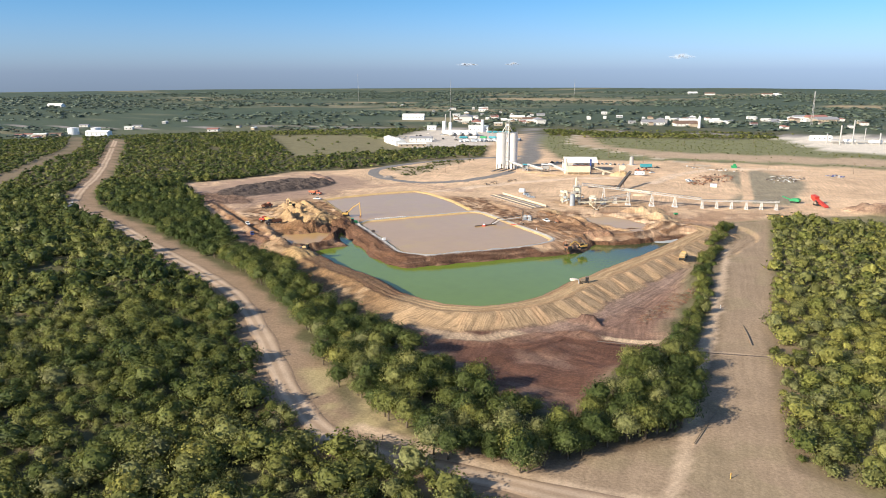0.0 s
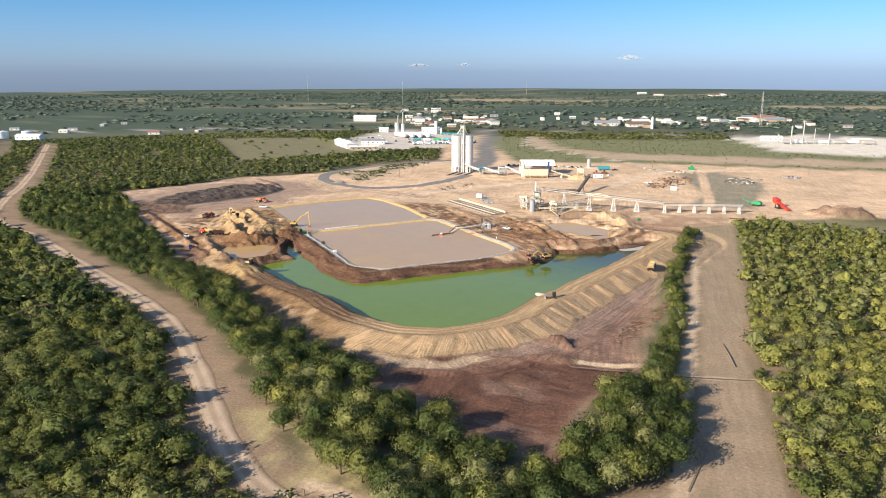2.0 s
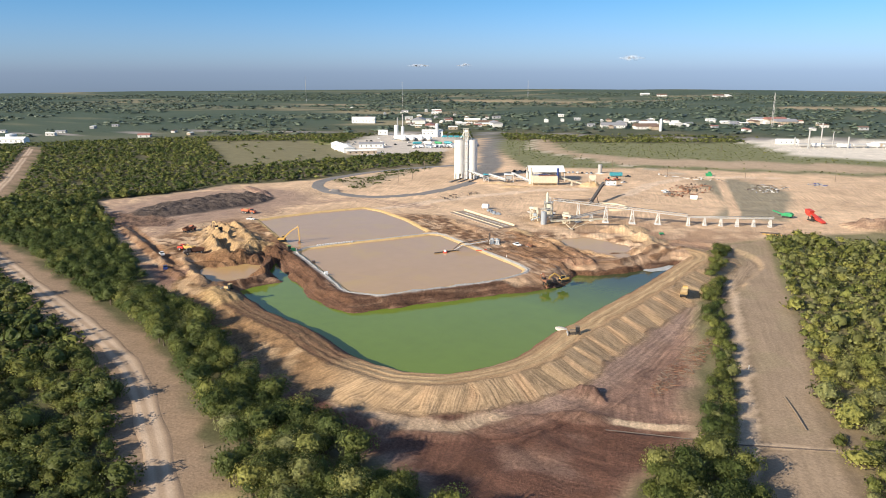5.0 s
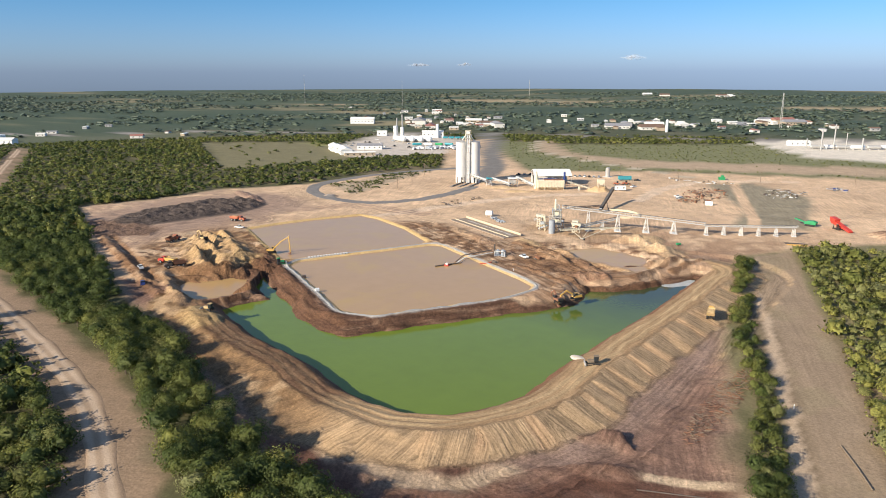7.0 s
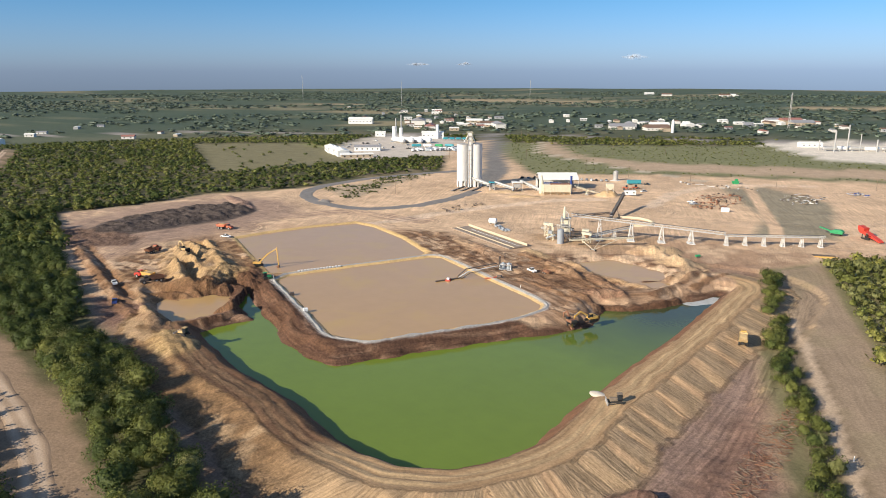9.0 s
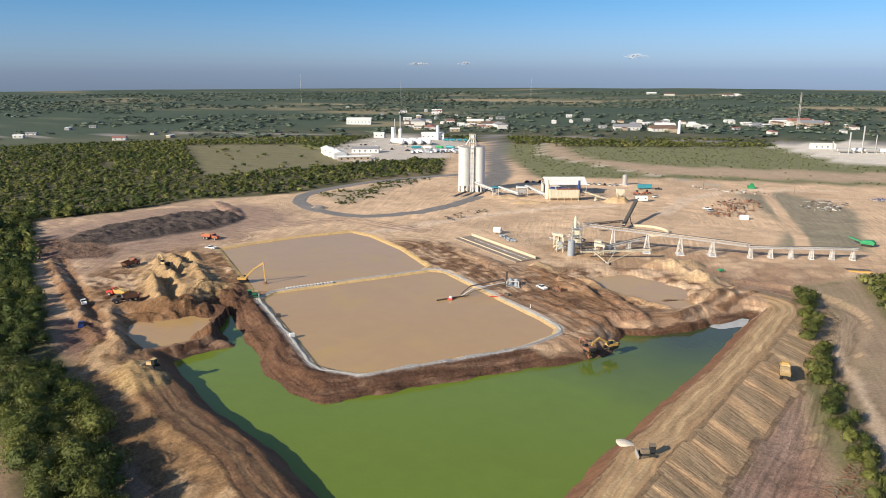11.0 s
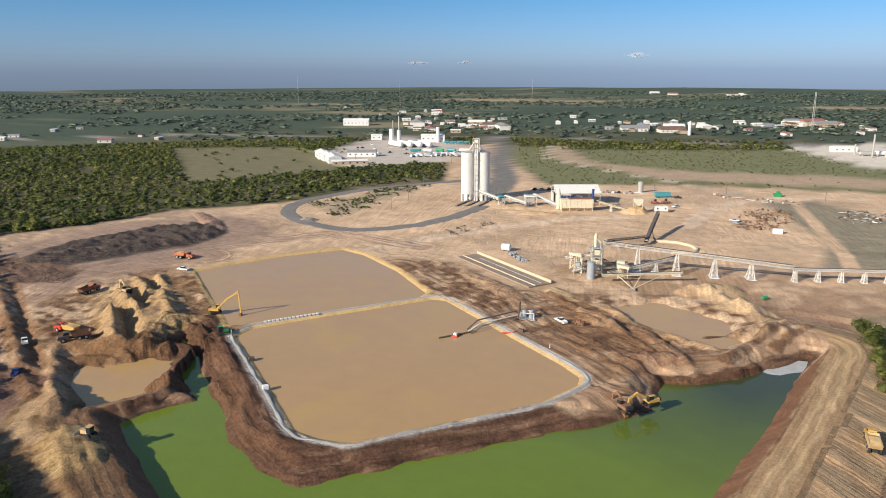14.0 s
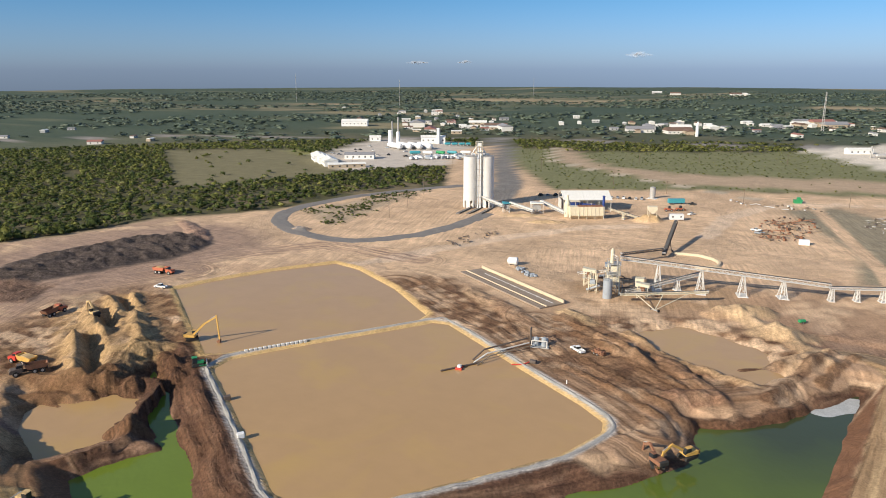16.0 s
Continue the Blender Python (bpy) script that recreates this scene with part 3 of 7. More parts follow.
    h += 0.13 * smooth(15, 9, near_dist(x, y, MUD_A, 40, False)) * np.cos(near_dist(x, y, MUD_A, 40, False) * 1.35 + 2.2 * vnoise(x, y, 14, 16)) * (green > 10) * (pa > 6) * (pb > 6)
    flat = smooth(6, 2, near_dist(x, y, PADRECT))
    h = h * (1 - flat) - 0.95 * flat
    dig = smooth(6, -8, near_dist(x, y, DIG) + 2 * wob)
    slope_r = smooth(6, -8, near_dist(x, y, DIG2) + 2 * wob)

    def mix(c, rgb, w):
        return c * (1 - w[:, None]) + np.array(rgb)[None, :] * w[:, None]
    n1, n2, n3 = vnoise(x, y, 30, 20), vnoise(x, y, 11, 21), vnoise(x, y, 4, 22)
    c = np.tile(np.array((0.095, 0.090, 0.045)), (x.size, 1))
    c = mix(c, (0.20, 0.16, 0.10), smooth(0.35, 0.8, n1 + 0.5 * n2) * 0.8)
    c = mix(c, (0.21, 0.185, 0.095), smooth(60, 90, x * 0.788 + y * 0.616) * smooth(540, 500, y) * 0.8)
    far = np.hypot(x + 280, y - 350)
    # cooler green with distance: woodland tone with haze put into the colour
    c = mix(c, (0.072, 0.094, 0.062), smooth(600, 1000, far))
    c = mix(c, (0.25, 0.215, 0.13), smooth(600, 1200, far) * smooth(0.45, 0.62, vnoise(x, y, 330, 30) + 0.2 * vnoise(x, y, 90, 31)))
    c = mix(c, (0.060, 0.085, 0.058), smooth(600, 1000, far) * smooth(0.0, 0.5, vnoise(x, y, 70, 33) + 0.5 * vnoise(x, y, 25, 34)))
    c = mix(c, (0.13, 0.138, 0.085), smooth(600, 1000, far) * smooth(0.45, 0.8, vnoise(x, y, 140, 35) + 0.4 * vnoise(x, y, 40, 36)))
    for poly, rgb in ((FIELD_L, (0.19, 0.170, 0.095)), (FIELD_R, (0.185, 0.185, 0.092)), (PAD, (0.52, 0.46, 0.39)), (GASPAD, (0.66, 0.59, 0.49))):
        c = mix(c, rgb, smooth(5, -5, near_dist(x, y, poly) + 2 * wob))
    c = mix(c, (0.27, 0.19, 0.125), smooth(14, 8, road + 1.5 * wob))
    c = mix(c, (0.36, 0.29, 0.155), smooth(3, -3, near_dist(x, y, VERGE) + wob) * smooth(-0.6, 0.2, n3 + n2))
    c = mix(c, (0.22, 0.155, 0.105), smooth(14, 3, corr + wob) * smooth(-10, -40, x) * smooth(130, 110, x * 0.788 + y * 0.616 - 0.03 * y) * 0.8)
    c = mix(c, (0.305, 0.224, 0.15), smooth(2, -2, corr))
    c = mix(c, (0.27, 0.215, 0.13), smooth(2, -2, corr) * smooth(0.0, 0.6, n2 + 0.4 * n3) * 0.5)
    for line, wid in ((TRACK, 2.6), (TRACK2, 2.0), (TRACK3, 3.0)):
        c = mix(c, (0.50, 0.375, 0.26), smooth(wid, wid * 0.4, near_dist(x, y, line, 30, False) + 0.5 * wob) * 0.85)
    tan = np.array((0.575, 0.415, 0.272))[None, :] * (1 + 0.12 * n1 + 0.10 * n2)[:, None]
    c = c * (1 - works[:, None]) + tan * works[:, None]
    # brown worked soil towards the ponds and the near mud field
    brown = smooth(150, 60, green) * smooth(-0.5, 0.5, n2 + 0.5 * n3 + 0.2) * works
    c = mix(c, (0.31, 0.20, 0.125), brown * 0.8)
    c = mix(c, (0.30, 0.19, 0.105), dig * smooth(-0.5, 0.3, n2 + 0.6 * n3 + 0.1))
    c = mix(c, (0.14, 0.078, 0.045), dig * smooth(0.0, 0.5, n3 + 0.6 * vnoise(x, y, 2.0, 47)) * 0.8)
    c = mix(c, (0.235, 0.14, 0.08), slope_r * smooth(-0.4, 0.4, n2 + 0.8 * n3 + 0.2) * 0.9)
    c = mix(c, (0.12, 0.066, 0.04), slope_r * smooth(0.15, 0.6, n3 + 0.6 * vnoise(x, y, 2.0, 48)) * 0.8)
    for line, wid in ((LANE_A, 7.0), (LANE_B, 7.0)):
        c = mix(c, (0.68, 0.54, 0.40), smooth(wid, wid * 0.5, near_dist(x, y, line, 40, False) + wob) * 0.6)
    for line, wid in ((MUD_A, 17.0), (MUD_B, 9.0), (HAUL, 10.0), (HAUL_B, 12.0)):
        dl = near_dist(x, y, line, 40, False)
        ruts = smooth(0.1, 0.9, np.cos(dl * 1.35 + 2.2 * vnoise(x, y, 14, 16)) + 0.5 * n3)
        c = mix(c, (0.20, 0.118, 0.068) if line in (MUD_A, MUD_B) else (0.27, 0.185, 0.14), smooth(wid, wid * 0.6, dl + wob) * (0.25 + 0.6 * ruts) * works)
    c = mix(c, (0.40, 0.275, 0.165), smooth(6, -6, near_dist(x, y, WET) + 2 * wob) * smooth(-0.6, 0.3, n2 + n3) * 0.85)
    mud = smooth(25, 30, green) * smooth(0.3, 0.8, outer) * works * smooth(460, 400, y)
    c = mix(c, (0.215, 0.134, 0.098), mud)
    lower = mud * smooth(-3, 4, (x + 118) * 0.35 - (y - 213) * 0.94 - 9 * smooth(-130, -170, x) + 2 * n2)
    c = mix(c, (0.135, 0.070, 0.048), lower * smooth(-0.9, 0.0, n2 + 0.5 * n3 + 0.3))
    # pale dust on the haul track along the toe, sand at the foot of the bend
    toe_track = np.minimum(near_dist(x, y, [(-142, 197), (-133, 224), (-131, 257), (-132, 294), (-137, 342), (-144, 405)], 60, False), 60)
    c = mix(c, (0.32, 0.228, 0.175), mud * smooth(11, 3, toe_track + wob) * (0.65 + 0.25 * n2))
    c = mix(c, (0.50, 0.375, 0.25), mud * smooth(6, 2.5, near_dist(x, y, [(-215, 188), (-180, 179), (-161, 178), (-148, 185), (-142, 197)], 40, False) + 0.7 * wob) * 0.9)
    c = mix(c, (0.55, 0.42, 0.28), mud * smooth(2.0, 0.9, near_dist(x, y, [(-118, 214), (-111, 217), (-104, 219), (-92, 223)], 30, False) + 0.3 * wob))
    bank = smooth(0.4, 0.9, outer) * smooth(4.5, 6.5, green + 0.7 * n3) * smooth(32, 28, green + wob)
    west = smooth(128, 96, s + 6 * n2)
    c = mix(c, (0.375, 0.265, 0.155), bank)
    c = mix(c, (0.235, 0.148, 0.078), bank * west)
    c = mix(c, (0.35, 0.25, 0.15), bank * west * (1 - bench) * smooth(0.15, 0.7, n3 + n2) * 0.8)
    # darker ochre in the hollows between lobes: groove shade painted into the colour
    c = mix(c, (0.33, 0.205, 0.12), bank * (1 - bench) * push * smooth(0.45, 0.05, lobe) * smooth(-0.5, 0.5, n2) * 0.5)
    c = mix(c, (0.155, 0.088, 0.052), bench * bank * west * (0.8 + 0.2 * n3))
    c = mix(c, (0.335, 0.225, 0.125), bench * bank * (1 - west))
    c = mix(c, (0.44, 0.32, 0.18), bench * bank * (1 - 0.8 * west) * smooth(1.6, 0.5, np.abs(np.abs(green - 11.5 + 1.2 * n2) - 1.6)) * 0.8)
    c = mix(c, (0.20, 0.105, 0.06), smooth(0.4, 0.9, outer) * smooth(6.2, 4.8, green + 0.9 * n3) * (green > -3))
    dw = 5 + 10 * smooth(92, 122, s_in)
    dike = smooth(0.6, 0.1, outer) * smooth(0, -4, green + 2 * n3 - dw)
    c = mix(c, (0.108, 0.060, 0.039), dike)
    c = mix(c, (0.20, 0.125, 0.082), dike * smooth(0.35, 0.9, np.sin(green * 1.5 + 2.5 * vnoise(x, y, 16, 29) + n3)) * smooth(-0.2, 0.4, n2 + 0.2) * 0.8)
    for d in (pa, pb):
        c = mix(c, (0.53, 0.37, 0.17), smooth(3.4, 2.2, d + 0.6 * n3))
    c = mix(c, (0.46, 0.44, 0.41), smooth(1.6, 0.6, np.abs(pa - 2.6)) * smooth(-0.9, -0.2, n2))
    c = mix(c, (0.30, 0.215, 0.165), smooth(30, 10, dark) * works * 0.85)
    c = mix(c, (0.33, 0.235, 0.175), smooth(-395, -450, x) * smooth(430, 380, y) * works * smooth(-0.7, 0.3, n2 + n3 + 0.2) * 0.8 * smooth(-2, 2, dark))
    c = mix(c, (0.095, 0.076, 0.066), smooth(1, -3, dark))
    c = mix(c, (0.19, 0.125, 0.09), smooth(3, -4, near_dist(x, y, RUBBLE) + wob))
    for w, rgb in heap_w:
        c = mix(c, rgb, w * (0.75 + 0.25 * n3))
    c = mix(c, (0.27, 0.235, 0.165), smooth(4, -6, near_dist(x, y, PATCH) + wob) * smooth(2.5, 5, near_dist(x, y, PATCH_TRACK, 200, False)))
    c = mix(c, (0.33, 0.28, 0.20), smooth(6, -4, near_dist(x, y, LOOPBUSH) + wob) * 0.7)
    c = mix(c, (0.42, 0.31, 0.21), smooth(6, -4, near_dist(x, y, CUT) + wob))
    c = mix(c, (0.47, 0.40, 0.30), smooth(4, 2, near_dist(x, y, FIELDROAD, 60, False)))
    c = mix(c, (0.29, 0.26, 0.235), smooth(11, 5, near_dist(x, y, HIGHWAY, 60, False)))
    c = mix(c, (0.20, 0.155, 0.10), smooth(14, 8, near_dist(x, y, LANE, 60, False) + 2 * wob))
    for poly in (FARM_A, FARM_B, FARM_C):
        c = mix(c, (0.36, 0.28, 0.17), smooth(20, -20, near_dist(x, y, poly)))
    c = mix(c, (0.24, 0.21, 0.125), smooth(20, -10, near_dist(x, y, TOWNFIELD)))
    c = mix(c, (0.25, 0.25, 0.085), smooth(8, -5, near_dist(x, y, LUSH)))
    c = mix(c, (0.20, 0.19, 0.175), smooth(14, 8, near_dist(x, y, FAN, 60, False) + wob))
    clod = np.clip(0.08 * works + 0.45 * dike + 0.45 * dig + 0.4 * slope_r + 0.35 * mud + 0.4 * bank * west, 0, 1)
    clod = np.maximum(clod, smooth(-2, -6, dark))
    clod = np.maximum(clod, smooth(3, -4, near_dist(x, y, RUBBLE)))
    for w, rgb in heap_w:
        clod = np.maximum(clod, (0.6 if rgb[0] < 0.35 else 0.25) * w)
    clod *= (1 - flat)
    rough = clod * (green > 0.5) * (pa > 1) * (pb > 1) * (pc > 0) * (pd > 0)
    h = h + rough * (1 + 0.5 * dig + 0.3 * slope_r) * (0.40 * vnoise(x, y, 4.5, 80) + 0.40 * vnoise(x, y, 2.2, 81) - 0.45 * np.abs(vnoise(x, y, 3.1, 82)))
    # direction of the tyre and blade marks: across, along, strength
    turn = 0.45 + 1.3 * smooth(-0.2, 0.2, vnoise(x, y, 60, 44))
    fu, fv = (x * np.cos(turn) + y * np.sin(turn)) * 0.75, (y * np.cos(turn) - x * np.sin(turn)) * 0.05
    fw = 0.55 * works * (pa > 3) * (pb > 3)
    for line, wid in ((MUD_A, 20.0), (MUD_B, 14.0), (HAUL, 12.0), (HAUL_B, 14.0), ([(-142, 197), (-133, 224), (-131, 257), (-132, 294), (-137, 342), (-144, 405)], 13.0)):
        k = bound(x, y, line, 40)
        if k.any():
            d, al = line_dist(x[k], y[k], line)
            on = d + 2 * n2[k] < wid
            fu[k], fv[k] = np.where(on, d * 0.95, fu[k]), np.where(on, al * 0.045, fv[k])
            fw[k] = np.maximum(fw[k], np.where(on, 0.9 * (pa[k] > 3) * (pb[k] > 3), 0))
    slope = bank * (1 - bench) > 0.5
    flat_top = bank * bench > 0.5
    fu = np.where(slope, s * 1.25 + 0.4 * green, np.where(flat_top, green * 1.15, np.where(dike > 0.5, green * 1.1, fu)))
    fv = np.where(slope, green * 0.07, np.where(flat_top, s * 0.035, np.where(dike > 0.5, s_in * 0.05, fv)))
    fw = np.where(slope, 1.0 - 0.4 * west, np.where(flat_top, 0.65, np.where(dike > 0.5, 1.0, fw))) * (1 - flat)
    terrain.extra = (clod, np.stack((fu, fv, fw), 1))
    red = (0.025 * works)[:, None] * np.array((1.0, -0.1, -0.7))[None, :]
    c = c * (1 + red)
    return h, np.clip(c, 0.01, 0.9)


def height(x, y):
    """Height of the ground, read from the sheet where it is fine."""
    u, v = x - C0[0], y - C0[1]
    if max(abs(u), abs(v)) > 470:
        return float(terrain(np.array([x], float), np.array([y], float))[0][0])
    i, j = int(np.searchsorted(ax, u)) - 1, int(np.searchsorted(ay, v)) - 1
    f, g = (u - ax[i]) / (ax[i + 1] - ax[i]), (v - ay[j]) / (ay[j + 1] - ay[j])
    a, b, c, d = gh[i * nb + j], gh[(i + 1) * nb + j], gh[i * nb + j + 1], gh[(i + 1) * nb + j + 1]
    return float((a * (1 - f) + b * f) * (1 - g) + (c * (1 - f) + d * f) * g)


def mesh_from(name, verts, faces_flat, counts, mat):
    """A mesh from arrays of places, corner indices and corner counts."""
    me = bpy.data.meshes.new(name)
    me.vertices.add(len(verts))
    me.vertices.foreach_set("co", np.asarray(verts, np.float32).ravel())
    me.loops.add(len(faces_flat))
    me.loops.foreach_set("vertex_index", np.asarray(faces_flat, np.int32))
    me.polygons.add(len(counts))
    starts = np.concatenate(([0], np.cumsum(counts)[:-1]))
    me.polygons.foreach_set("loop_start", starts.astype(np.int32))
    me.update(calc_edges=True)
    me.materials.append(mat)
    return me


# ---- ground: one sheet to the horizon ----
C0 = (-270.0, 350.0)


def axis(lo, hi, step, half, coarse, reach):
    """Grid lines: fine from lo to hi, coarser to half on both sides, then widening out to reach."""
    def wing(start):
        a, d = [start], coarse
        while a[-1] < reach:
            d = coarse if a[-1] < half else d * 1.10
            a.append(a[-1] + d)
        a[-1] = reach
        return np.array(a)
    return np.concatenate((-wing(-lo)[:0:-1], np.arange(lo, hi, step), wing(hi)))


REACH = 3650.0
ax, ay = axis(-160.0, 122.0, 0.84, 245, 1.5, REACH), axis(-162.0, 72.0, 0.84, 245, 1.5, REACH)
gx, gy = np.meshgrid(ax, ay, indexing="ij")
mn, rn = np.maximum(np.abs(gx), np.abs(gy)), np.hypot(gx, gy) + 1e-6
wr = smooth(500, 2500, mn)
k = (1 - wr) + wr * mn / rn
gx, gy = (gx * k + C0[0]).ravel(), (gy * k + C0[1]).ravel()
gh, gc = terrain(gx, gy)
gclod, gbank = terrain.extra
na, nb = len(ax), len(ay)
ii, jj = np.meshgrid(np.arange(na - 1), np.arange(nb - 1), indexing="ij")
v0 = (ii * nb + jj).ravel()
quads = np.stack((v0, v0 + nb, v0 + nb + 1, v0 + 1), 1)
gm = mesh_from("ground", np.stack((gx, gy, gh), 1), quads.ravel(), np.full(len(quads), 4), M_GROUND)
gm.polygons.foreach_set("use_smooth", np.ones(len(quads), bool))
layer = gm.color_attributes.new("earth", "FLOAT_COLOR", "POINT")
layer.data.foreach_set("color", np.concatenate((gc, gclod[:, None]), 1).astype(np.float32).ravel())
bl = gm.attributes.new("bank", "FLOAT_VECTOR", "POINT")
bl.data.foreach_set("vector", gbank.astype(np.float32).ravel())
ground = tagged(new("ground", gm), "bare tan earth, brown mud and brushland soil of an open pit site", "ground", kind="structure")


def flat_sheet(name, pts, z, mat, label, grow=1.5):
    """A level sheet of water, reaching a little under its banks."""
    bm = bmesh.new()
    cx, cy = sum(p[0] for p in pts) / len(pts), sum(p[1] for p in pts) / len(pts)
    vs = [bm.verts.new((p[0], p[1], z)) for p in pts]
    f = bm.faces.new(vs)
    if f.normal.z < 0 or sum((b[0] - a[0]) * (b[1] + a[1]) for a, b in zip(pts, pts[1:] + pts[:1])) > 0:
        f.normal_flip()
    bmesh.ops.triangulate(bm, faces=[f])
    me = bpy.data.meshes.new(name)
    bm.to_mesh(me)
    bm.free()
    me.materials.append(mat)
    return tagged(new(name, me), label, "water", kind="structure")


def grown(pts, by):
    """The outline moved outwards."""
    area = sum(a[0] * b[1] - b[0] * a[1] for a, b in zip(pts, pts[1:] + pts[:1]))
    sgn = 1 if area > 0 else -1
    out = []
    n = len(pts)
    for i in range(n):
        a, b, c = Vector(pts[i - 1]), Vector(pts[i]), Vector(pts[(i + 1) % n])
        d = ((b - a).normalized() + (c - b).normalized())
        if d.length < 0.3:
            d = (b - a)
        d.normalize()
        out.append((b.x + sgn * d.y * by, b.y - sgn * d.x * by))
    return out


flat_sheet("pond_water", grown(GREEN, 1.2), WATER_Z, M_GREEN, "still green water of the large pit pond")
flat_sheet("settling_pond_water", grown(POND_A, 1.0), SILT_Z, M_TAN, "flat tan silty water of a lined settling pond")
flat_sheet("settling_pond_water", grown(POND_B, 1.0), SILT_Z, M_TAN, "flat tan silty water of a lined settling pond")
flat_sheet("mud_puddle", grown(POND_C, 2.0), -4.1, M_TAN, "shallow tan muddy pool in the diggings")
flat_sheet("mud_puddle", grown(POND_D, 2.5), -2.2, M_TAN, "shallow tan muddy pool in the diggings")


def strip(name, pts, width, mat, label, lift=0.12, wobble=0.4, step=3.0, shades=None):
    """A road laid on the ground along a line."""
    line = curve_through(pts, step)
    n, m = len(line), 11
    P, F = [], []
    for i, p in enumerate(line):
        d = (line[min(i + 1, n - 1)] - line[max(i - 1, 0)]).normalized()
        s = Vector((d.y, -d.x))
        for j in range(m):
            e = (j / (m - 1) * 2 - 1)
            o = e * width / 2 * (1 + (wobble * 0.3 * math.sin(i * 0.7 + e) * abs(e) if wobble else 0)) + wobble * 0.5 * math.sin(i * 0.23)
            P.append((p.x + s.x * o, p.y + s.y * o))
    P = np.array(P)
    z = terrain(P[:, 0], P[:, 1])[0].reshape(n, m)
    z = z + lift
    z[:, 0] -= lift + 0.1
    z[:, -1] -= lift + 0.1
    for i in range(n - 1):
        for j in range(m - 1):
            a = i * m + j
            F += [a, a + 1, a + m + 1, a + m]
    me = mesh_from(name, np.concatenate((P, z.reshape(-1, 1)), 1), F, np.full(len(F) // 4, 4), mat)
    if shades:
        lay = me.color_attributes.new("rut", "FLOAT_COLOR", "POINT")
        col = np.array([(*shades[j], 1) for i in range(n) for j in range(m)], np.float32)
        col[:, :3] *= (1 + 0.12 * vnoise(P[:, 0], P[:, 1], 6, 90))[:, None]
        lay.data.foreach_set("color", col.ravel())
    return tagged(new(name, me), label, "road", kind="structure")


RUT_E, RUT_M, RUT_P = (0.29, 0.205, 0.137), (0.36, 0.262, 0.18), (0.46, 0.348, 0.25)
strip("dirt_road", ROAD, 8.0, M_DIRTROAD, "curving pale dirt haul road through the brush",
      shades=[RUT_E, RUT_E, RUT_M, RUT_P, RUT_P, RUT_M, RUT_M, RUT_P, RUT_P, RUT_M, RUT_E])
strip("gravel_loop_road", LOOP, 11.0, M_ASPHALT, "dark grey gravel truck loop round the silos", wobble=0.2)

# ---- brush and trees ----


def lobes_of(rs, count):
    """Round lobes whose union is one lumpy crown of radius about 1."""
    out = []
    for i in range(count):
        a = math.tau * (i + rs.uniform(-0.3, 0.3)) / count
        k = rs.uniform(0.30, 0.58)
        out.append((k * math.cos(a), k * math.sin(a), rs.uniform(-0.10, 0.32), rs.uniform(0.42, 0.60)))
    out.append((rs.uniform(-0.2, 0.2), rs.uniform(-0.2, 0.2), rs.uniform(0.22, 0.42), rs.uniform(0.50, 0.62)))
    out.append((0, 0, 0, 0.45))
    return np.array(out)


def reach_of(lobes, d):
    """How far the union of the lobes reaches in each way d."""
    best = np.zeros(len(d))
    for cx, cy, cz, r in lobes:
        m = d @ np.array((cx, cy, cz))
        q = r * r - (cx * cx + cy * cy + cz * cz) + m * m
        best = np.maximum(best, np.where(q > 0, m + np.sqrt(np.maximum(q, 0)), 0))
    return np.maximum(best, 0.3)


def crown_mesh(rs, lobes, seg, rings, n, size, low, tall):
    """One crown as places and four-cornered faces: a closed lumpy core and n leaf clumps standing off it.
    low: where the crown's middle stands; tall: its stretch upwards."""
    lb = lobes_of(rs, lobes)
    th = np.linspace(0.04, math.pi - 0.5, rings)
    ph = np.linspace(0, math.tau, seg, endpoint=False)
    T, P = np.meshgrid(th, ph, indexing="ij")
    d = np.stack((np.sin(T) * np.cos(P), np.sin(T) * np.sin(P), np.cos(T)), 2).reshape(-1, 3)
    core = d * (reach_of(lb, d) * rs.uniform(0.60, 0.80, len(d)))[:, None]
    F = []
    for i in range(rings - 1):
        for j in range(seg):
            k = (j + 1) % seg
            F.append((i * seg + j, (i + 1) * seg + j, (i + 1) * seg + k, i * seg + k))
    dd = rs.normal(0, 1, (n, 3))
    dd[:, 2] = np.abs(dd[:, 2]) - 0.45
    dd /= np.linalg.norm(dd, axis=1)[:, None]
    q = leaf_quads(rs, dd * (reach_of(lb, dd) * rs.uniform(0.72, 1.16, n))[:, None], dd, size)
    V = np.concatenate((core, q))
    F = np.concatenate((np.array(F), len(core) + np.arange(len(q)).reshape(-1, 4)))
    V[:, 2] = V[:, 2] * tall + low
    V[:, 2] = np.maximum(V[:, 2], 0.02)
    N = V - np.array((0, 0, low - 0.25))
    N = 0.75 * N / (np.linalg.norm(N, axis=1)[:, None] + 1e-9) + rs.normal(0, 0.42, N.shape) + np.array((0, 0, 0.35))
    return V, F, N / (np.linalg.norm(N, axis=1)[:, None] + 1e-9)


